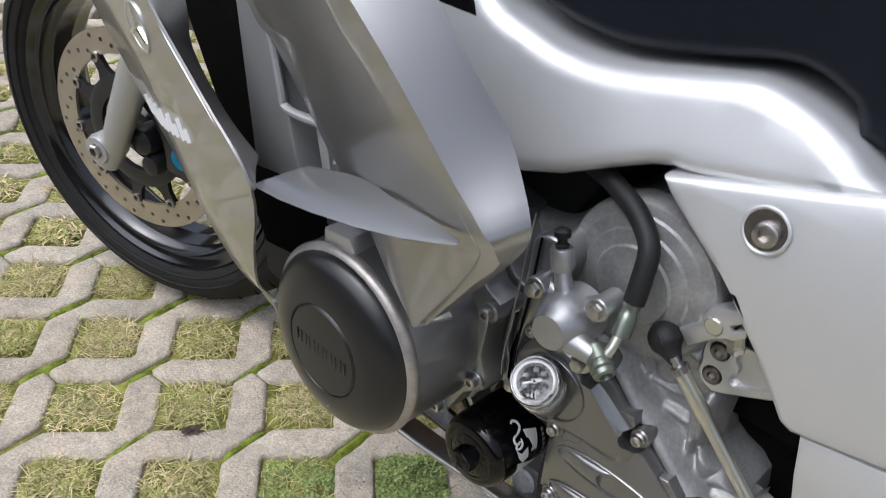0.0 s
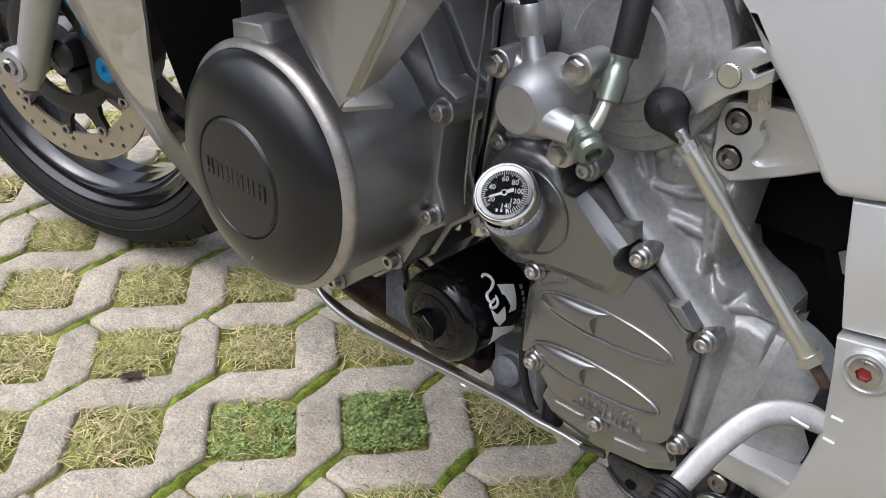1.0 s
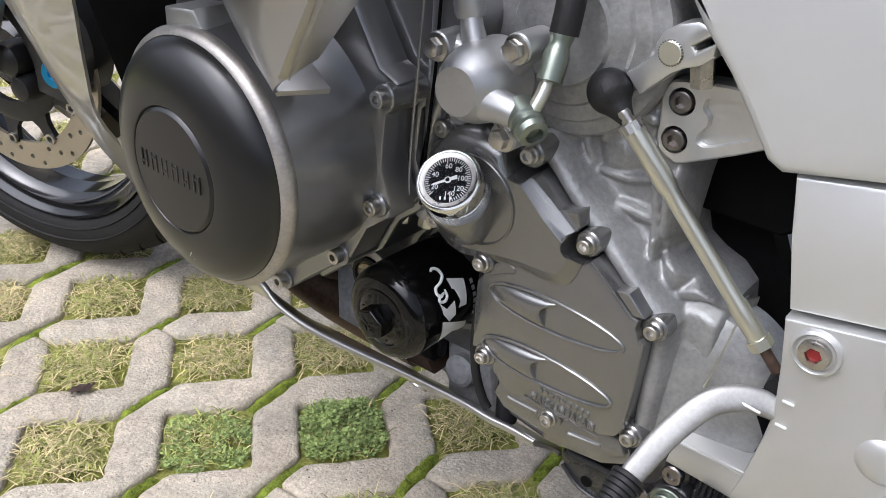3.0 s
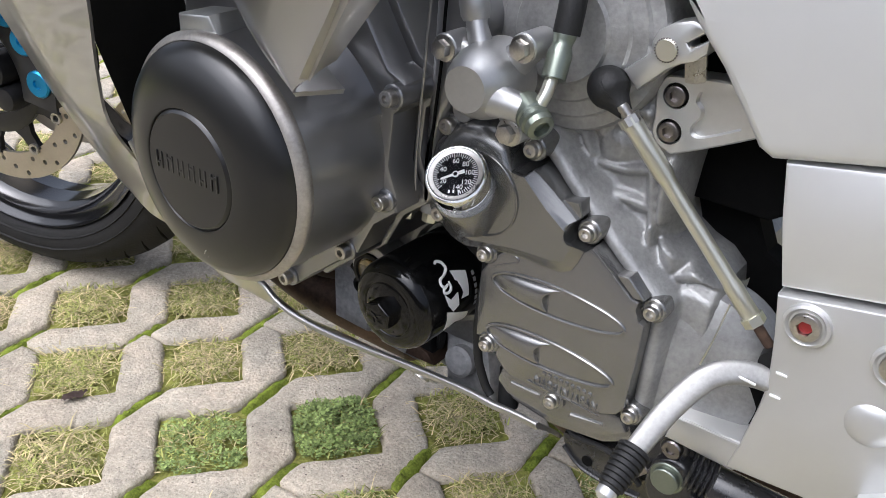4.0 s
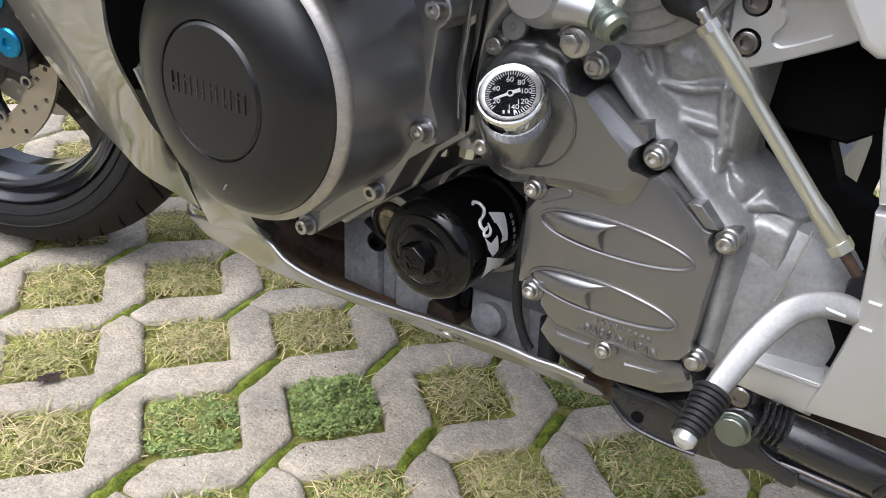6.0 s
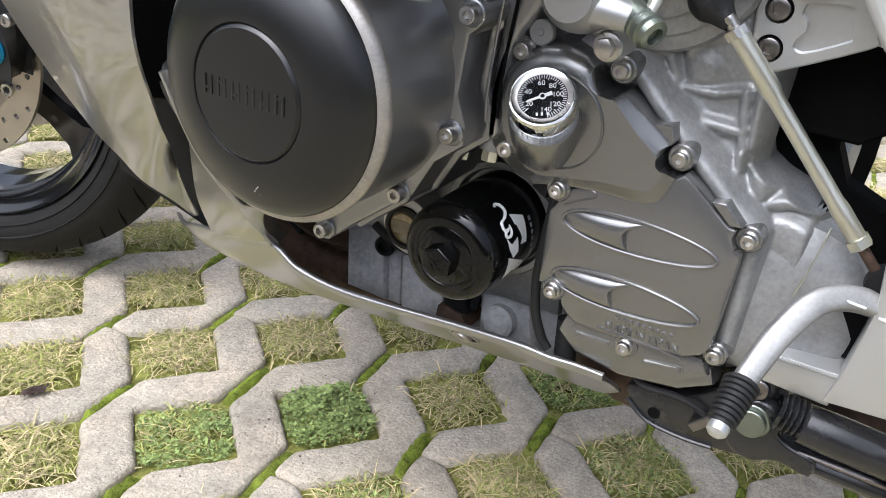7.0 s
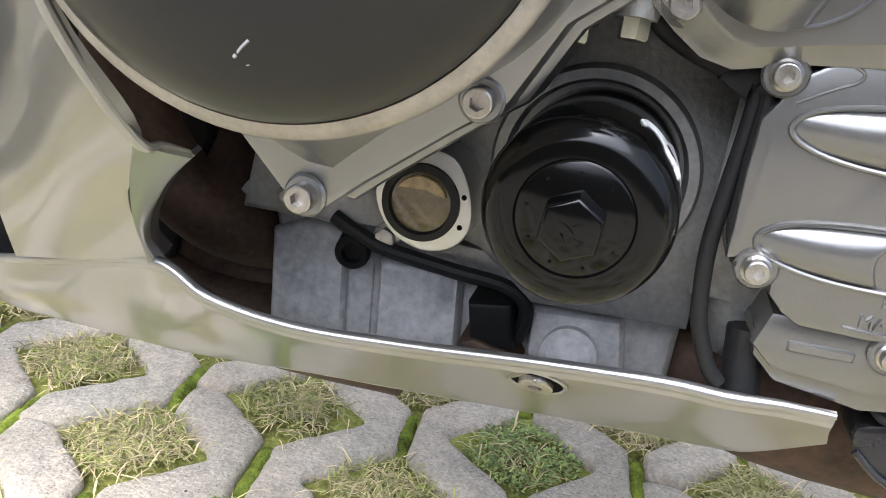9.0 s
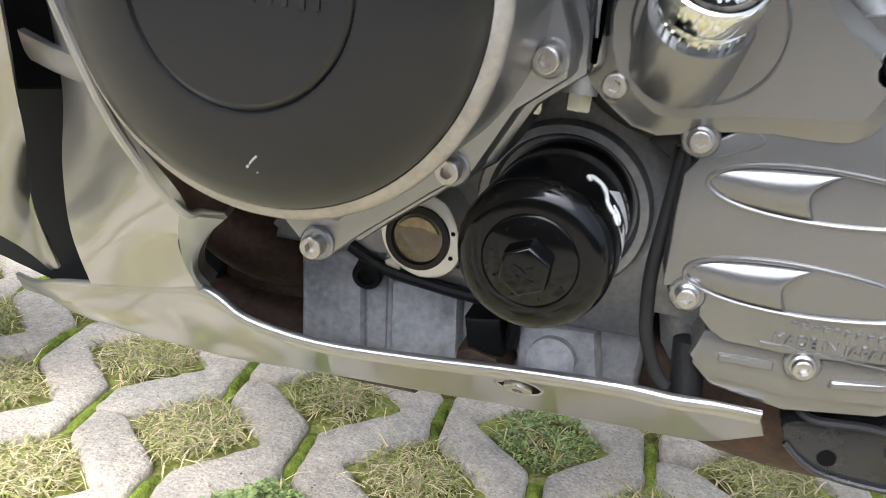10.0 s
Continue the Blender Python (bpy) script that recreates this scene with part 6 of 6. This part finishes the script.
pegb = part("footrest_bracket", prism([(0.297, 0.335), (0.299, 0.312), (0.335, 0.32), (0.36, 0.37), (0.33, 0.36)], 0.018, 0.045, 0.003, 2), FRAME, bike, "silver footrest bracket")
part("footrest", tube([(0.312, 0.020, 0.318), (0.312, -0.010, 0.305), (0.313, -0.05, 0.292)], [0.017, 0.016, 0.016], 12, 3), FORK, bike, "grey ridged footrest")
part("footrest_bolt", lathe([(0.008, 0), (0.008, 0.002), (0, 0.002)], (0.310, 0.018, 0.328), (0, -1, 0), 24), ALU, pegb)

# rear: two black sheets that stand for shade, hose, swingarm
part("bracket_shade_sheet", prism([(0.12, 0.44), (0.12, 0.62), (0.24, 0.62), (0.24, 0.47), (0.20, 0.44)], 0.105, 0.12, 0.002, 1), SHADE_BLACK, bike, "black sheet standing for the shade behind the bracket")
part("rear_shade_sheet", prism([(0.205, 0.30), (0.150, 0.40), (0.15, 0.47), (0.15, 0.52), (0.15, 0.60), (0.30, 0.62), (0.31, 0.52), (0.222, 0.480), (0.186, 0.455), (0.190, 0.43), (0.200, 0.41), (0.225, 0.40), (0.24, 0.36), (0.24, 0.30)], 0.125, 0.145, 0.002, 1), SHADE_BLACK, bike, "black sheet standing for the shade at the rear")
part("rear_hose", tube([(0.255, 0.14, 0.52), (0.245, 0.15, 0.46), (0.235, 0.16, 0.41), (0.215, 0.17, 0.36)], 0.0045, 10, 5), RUBBER, bike, "thin black hose by the swingarm")
part("swingarm", tube([(0.24, 0.19, 0.36), (0.34, 0.19, 0.35), (0.6, 0.17, 0.32)], [0.028, 0.03, 0.028], 16, 3), FORK, bike, "grey aluminium swingarm")
# unseen far side panels that close the bike; the dark sheet blocks light
part("far_light_block", shell([[(-0.45, 0.34, 0.52), (-0.15, 0.37, 0.52), (0.2, 0.37, 0.48)], [(-0.42, 0.33, 0.32), (-0.15, 0.35, 0.30), (0.2, 0.35, 0.30)], [(-0.35, 0.30, 0.20), (-0.15, 0.31, 0.205), (0.15, 0.31, 0.22)]], 3, 3, 0.004), DARK, bike, "unseen dark sheet added to keep light out of the cowl")
part("far_fairing", shell([[(-0.5, 0.33, 0.75), (-0.2, 0.42, 0.8), (0.1, 0.40, 0.75)], [(-0.45, 0.34, 0.60), (-0.17, 0.43, 0.60), (0.13, 0.39, 0.60)], [(-0.40, 0.33, 0.50), (-0.13, 0.41, 0.50), (0.13, 0.37, 0.50)]], 3, 3, 0.004), SILVER, bike, "silver fairing on the far side")

# ---------------- pavement ----------------
LA, LB = Vector((0.0935, 0.1130, 0)), Vector((0.1140, -0.0920, 0))
L0 = Vector((-0.2125, 0.1730, 0))
HOLE_F = 0.316
dA, dB = (LA - LB), (LA + LB)


def rib(p0, along, across):
    """Corners of one rib from crossing p0 to p0 + along."""
    p1 = p0 + along
    k = 0.5 - HOLE_F
    return [p0, p0 + (along + across) * k, p1 - (along - across) * k, p1, p1 - (along + across) * k, p0 + (along - across) * k]


def paver_outline(rnd, gap, rough=False):
    """Zigzag paver of four ribs that starts at a crossing; joints along y open by gap."""
    S = [Vector(), LA, LA - LB, LA * 2 - LB, (LA - LB) * 2]
    hexes = [rib(S[0], LA, LB), rib(S[1], -LB, LA), rib(S[2], LA, LB), rib(S[3], -LB, LA)]
    key = lambda q: (round(q.x, 5), round(q.y, 5))
    where, edges = {}, {}
    for h in hexes:
        area = sum(h[i - 1].x * h[i].y - h[i].x * h[i - 1].y for i in range(6))
        if area < 0:
            h = h[::-1]
        for i in range(6):
            a, b = key(h[i - 1]), key(h[i])
            where[a], where[b] = h[i - 1], h[i]
            if (b, a) in edges:
                del edges[(b, a)]
            else:
                edges[(a, b)] = True
    step = dict(edges.keys())
    q = next(iter(step))
    loop = [q]
    while step[loop[-1]] != q:
        loop.append(step[loop[-1]])
    o = [where[q] for q in loop]
    n = len(o)
    pts = []
    for i in range(n):
        a, b, e = o[i - 1], o[i], o[(i + 1) % n]
        ns, ds = [], []
        for d in (b - a, e - b):
            ns.append(Vector((-d.y, d.x, 0)).normalized())
            vertical = abs(d.y) > 2.2 * abs(d.x)
            level = abs(d.x) > 2.2 * abs(d.y)
            ds.append(gap if vertical else 0.0005 if level else 0.001)
        A = np.array([[ns[0].x, ns[0].y], [ns[1].x, ns[1].y]])
        if abs(np.linalg.det(A)) < 0.05:
            r = np.array([b.x, b.y]) + np.array([ns[0].x, ns[0].y]) * max(ds)
        else:
            r = np.linalg.solve(A, np.array([ns[0].dot(b) + ds[0], ns[1].dot(b) + ds[1]]))
        pts.append(Vector((r[0] + rnd.uniform(-0.0009, 0.0009), r[1] + rnd.uniform(-0.0009, 0.0009), 0)))
    fine = []
    for i in range(n):
        a, b, e = pts[i - 1], pts[i], pts[(i + 1) % n]
        r = min(0.0075, (a - b).length * 0.35, (e - b).length * 0.35)
        u1, u2 = (a - b).normalized(), (e - b).normalized()
        fine += [b + u1 * r, b + (u1 + u2) * r * 0.22, b + u2 * r]
    if rough:
        more = []
        for a, b in zip(fine, fine[1:] + fine[:1]):
            k = max(1, int((b - a).length / 0.009))
            for i in range(k):
                q = a.lerp(b, i / k)
                more.append(q + Vector((rnd.gauss(0, 0.0007), rnd.gauss(0, 0.0007), 0)) if i else q)
        fine = more
    return [(q.x, q.y) for q in fine]


def paver_into(bm, origin, rnd, gap, tilt, rough=False):
    o = paver_outline(rnd, gap, rough)
    loops = []
    for ins, z in ((0.0, -0.035), (0.0, -0.0070), (0.0014, -0.0032), (0.0040, -0.0010), (0.0080, 0.0)):
        loops.append([bm.verts.new(origin + Vector((q[0], q[1], z + rnd.uniform(-0.0004, 0.0004) + tilt[0] * q[0] + tilt[1] * q[1]))) for q in (inset(o, ins) if ins else o)])
    n = len(o)
    for a, b in zip(loops[:-1], loops[1:]):
        for i in range(n):
            bm.faces.new((a[i], a[(i + 1) % n], b[(i + 1) % n], b[i]))
    bm.faces.new(loops[-1])


paving = tagged(new("pavement"), "weathered concrete grass pavers with mossy joints", "pavement", kind="structure")
rnd = random.Random(5)
KINDS = []
for s in range(8):
    bm = bmesh.new()
    paver_into(bm, Vector(), random.Random(s), (0.0070, 0.0060, 0.0020, 0.0060, 0.0040, 0.0075, 0.0014, 0.0055)[s], (0, 0), True)
    KINDS.append(to_mesh("paver", bm, CONCRETE, 40))
far_bm = bmesh.new()
near, cells = [], []
for i in range(-26, 27):
    for j in range(-26, 27):
        cells.append(L0 + LA * i + LB * j)
for s in range(-26, 27):
    for m in range(-13, 14):
        i = 2 * m + (s * 7 % 2)
        p = L0 + LA * (i + 0.5) + LB * (s - i + 0.5)
        c = p + LA - LB * 0.5
        if -1.75 < c.x < 0.5 and -0.2 < c.y < 1.3:
            near.append(p)
        elif -3.4 < c.x < 2.8 and -3.2 < c.y < 3.4:
            paver_into(far_bm, p, rnd, rnd.uniform(0.0012, 0.0045), (rnd.uniform(-0.006, 0.006), rnd.uniform(-0.006, 0.006)))
me = bpy.data.meshes.new("paver_field")
finish(far_bm, 40)
far_bm.to_mesh(me)
far_bm.free()
me.materials.append(CONCRETE_FAR)
pf = tagged(new("paver_field", me), "more weathered concrete pavers", kind="stuff")
pf.parent = paving
for p in near:
    again("paver", KINDS[rnd.randrange(8)], Matrix.Translation(p + Vector((0, 0, rnd.uniform(-0.0012, 0.0012)))) @ pose(0, 0, 0, rnd.uniform(-0.35, 0.35), rnd.uniform(-0.5, 0.5), 0), paving)

# ---------------- moss, grass and weeds ----------------


def in_cell(rnd, f=0.31):
    a, b = rnd.uniform(-f, f), rnd.uniform(-f, f)
    return LA * a + LB * b


def seen_ground(c):
    return -1.9 < c.x < 0.75 and -0.25 < c.y < 1.6


def blades(name, material, count, length, width, lie, cellfilter, label, seed, far=0.35):
    rnd = random.Random(seed)
    V, F = [], []
    for c in cells:
        if not seen_ground(c):
            continue
        k = cellfilter(c, rnd)
        dist = (c - Vector((-0.25, 0.15, 0))).length
        n = int(count * k * (1.0 if dist < 0.75 else far))
        # tufts
        tufts = [in_cell(rnd, 0.31) for _ in range(14)]
        for _ in range(n):
            t = rnd.choice(tufts) * 0.4 + in_cell(rnd, 0.31) * 0.70
            q = c + t
            a = rnd.uniform(0, 2 * math.pi)
            L = length * rnd.uniform(0.45, 1.2)
            el = rnd.uniform(*lie)
            d = Vector((math.cos(a), math.sin(a), 0))
            s = Vector((-d.y, d.x, 0)) * width * rnd.uniform(0.6, 1.3) * (1.0 if dist < 0.75 else 1.7)
            z0 = -0.006 + rnd.uniform(0, 0.007)
            p0 = Vector((q.x, q.y, z0))
            p1 = p0 + d * L * 0.5 * math.cos(el) + Vector((0, 0, L * 0.5 * math.sin(el)))
            p2 = p1 + d * L * 0.5 * math.cos(el * 0.3) + Vector((0, 0, L * 0.5 * math.sin(el * 0.2 - 0.25)))
            b = len(V)
            V += [p0 - s, p0 + s, p1 + s * 0.8, p1 - s * 0.8, p2]
            F += [(b, b + 1, b + 2, b + 3), (b + 3, b + 2, b + 4)]
    me = bpy.data.meshes.new(name)
    me.from_pydata(V, [], F)
    me.materials.append(material)
    return tagged(new(name, me), label, "grass", kind="stuff")


def is_weed(c):
    return min((c - L0).length, (c - (L0 - LA)).length, (c - (L0 + LA * 2)).length) < 0.03


def is_mixed(c):
    return min((c - (L0 - LA + LB)).length, (c - (L0 + LB)).length, (c - (L0 + LA * 2 + LB)).length) < 0.03


def straw_k(c, rnd):
    return 0.10 if is_weed(c) else 0.5 if is_mixed(c) else rnd.uniform(0.45, 1.2)


def green_k(c, rnd):
    return 0.35 if is_weed(c) else 0.8 if is_mixed(c) else rnd.uniform(0.4, 1.1)


blades("straw_grass", STRAW, 620, 0.030, 0.0007, (0.0, 0.45), straw_k, "dry yellowed grass lying in the paver openings", 3)
blades("green_grass", BLADE, 900, 0.015, 0.0008, (0.1, 0.9), green_k, "short green grass in the paver openings", 4)

# leafy weeds in a few openings
rnd = random.Random(11)
V, F = [], []
for c in cells:
    if not (is_weed(c) or is_mixed(c)):
        continue
    full = (c - L0).length < 0.03
    for _ in range(3000 if full else 1800 if is_weed(c) else 700):
        a, b = rnd.uniform(-1, 1), rnd.uniform(-1, 1)
        rim = (abs(a) ** 4 + abs(b) ** 4) ** 0.25
        if rim > 1 or (not full and noise.noise((c + LA * a + LB * b) * 14) < -0.18):
            continue
        reach = 0.312 if full else 0.315
        q = c + LA * a * reach + LB * b * reach
        z = -0.008 + (0.026 if full else 0.015) * (1 - 0.45 * rim ** 3) * rnd.random() ** 0.5 * (0.75 + 0.5 * noise.noise(q * 60))
        a = rnd.uniform(0, 6.283)
        d, s = Vector((math.cos(a), math.sin(a), rnd.uniform(-0.2, 0.7))).normalized(), Vector((-math.sin(a), math.cos(a), rnd.uniform(-0.3, 0.3))).normalized()
        L, W = rnd.uniform(0.0032, 0.0062), rnd.uniform(0.0011, 0.0021)
        p = Vector((q.x, q.y, z))
        b = len(V)
        V += [p, p + d * L * 0.45 + s * W, p + d * L, p + d * L * 0.45 - s * W]
        F += [(b, b + 1, b + 2, b + 3)]
me = bpy.data.meshes.new("weeds")
me.from_pydata(V, [], F)
me.materials.append(LEAF)
tagged(new("weeds", me), "small-leaved green weeds filling a few paver openings", "weed", kind="stuff")

# moss beds in the openings and bright moss in the joints
rnd = random.Random(21)
bm = bmesh.new()


def mound(bm, c, ux, uy, nx, ny, h, jag):
    g = [[bm.verts.new(c + ux * (2 * i / nx - 1) + uy * (2 * j / ny - 1) + Vector((0, 0, (h * (1 - (2 * j / ny - 1) ** 2) * (1 - (2 * i / nx - 1) ** 4)) + rnd.uniform(-jag, jag))))
          for j in range(ny + 1)] for i in range(nx + 1)]
    for i in range(nx):
        for j in range(ny):
            bm.faces.new((g[i][j], g[i + 1][j], g[i + 1][j + 1], g[i][j + 1]))


for c in cells:
    if seen_ground(c):
        x = c + dA / 2
        mound(bm, Vector((x.x, x.y, -0.0105 - 0.004 * max(0, noise.noise(x * 9)))), dA * rnd.uniform(0.17, 0.225), Vector((rnd.uniform(0.0075, 0.0100), 0, 0)), 20, 5, rnd.uniform(0.0085, 0.0115), 0.0022)
finish(bm, 80)
me = bpy.data.meshes.new("joint_moss")
bm.to_mesh(me)
bm.free()
me.materials.append(MOSS)
tagged(new("joint_moss", me), "bright green moss in the paver joints", "moss", kind="stuff")
V, F = [], []
nx, ny = 200, 150
for i in range(nx + 1):
    for j in range(ny + 1):
        x, y = -1.9 + 2.65 * i / nx, -0.25 + 1.85 * j / ny
        V.append((x, y, -0.0085 + 0.004 * noise.noise(Vector((x * 30, y * 30, 0))) + 0.002 * noise.noise(Vector((x * 110, y * 110, 5)))))
for i in range(nx):
    for j in range(ny):
        a = i * (ny + 1) + j
        F.append((a, a + ny + 1, a + ny + 2, a + 1))
me = bpy.data.meshes.new("cell_soil")
me.from_pydata(V, [], F)
me.polygons.foreach_set("use_smooth", [True] * len(F))
me.materials.append(SOIL)
tagged(new("cell_soil", me), "mossy brown soil filling the paver openings", "soil", kind="stuff")

# dead leaf on a paver
bm = bmesh.new()
rnd = random.Random(31)
g = [[bm.verts.new((-0.467 + 0.0045 * (i - 2) * (1 - 0.08 * (j - 3) ** 2), 0.004 + 0.004 * (j - 3) + 0.002 * i, 0.003 + 0.004 * abs(math.sin(1.7 * i + j)) + rnd.uniform(0, 0.002))) for j in range(7)] for i in range(5)]
for i in range(4):
    for j in range(6):
        bm.faces.new((g[i][j], g[i + 1][j], g[i + 1][j + 1], g[i][j + 1]))
bmesh.ops.solidify(bm, geom=bm.faces[:], thickness=0.0005)
tagged(new("dead_leaf", to_mesh("dead_leaf", bm, DEADLEAF, 60)), "crumpled dark brown dead leaf on the pavers", "leaf")

rnd = random.Random(77)
V, F = [], []
for c, n in ((L0, 46), (L0 - LA, 18), (L0 + LB, 18), (L0 + LA, 10)):
    for _ in range(n):
        a = rnd.uniform(0, 6.283)
        d = (LA * math.cos(a) + LB * math.sin(a)) * (0.34 + 0.14 * rnd.random() ** 2)
        p = c + d + Vector((rnd.gauss(0, 0.006), rnd.gauss(0, 0.006), 0.0012))
        r = 0.0005 + 0.0017 * rnd.random() ** 3
        b = len(V)
        V += [p + Vector((r * rnd.uniform(0.6, 1.2) * x, r * rnd.uniform(0.6, 1.2) * y, r * 0.7 * z)) for x, y, z in ((1, 0, 0), (-1, 0, 0), (0, 1, 0), (0, -1, 0), (0, 0, 1), (0, 0, -1))]
        F += [(b + i, b + j, b + k) for k in (4, 5) for i, j in ((0, 2), (2, 1), (1, 3), (3, 0))]
me = bpy.data.meshes.new("soil_crumbs")
me.from_pydata(V, [], F)
me.materials.append(DEADLEAF)
tagged(new("soil_crumbs", me), "small dark crumbs of soil on the pavers", "soil", kind="stuff")
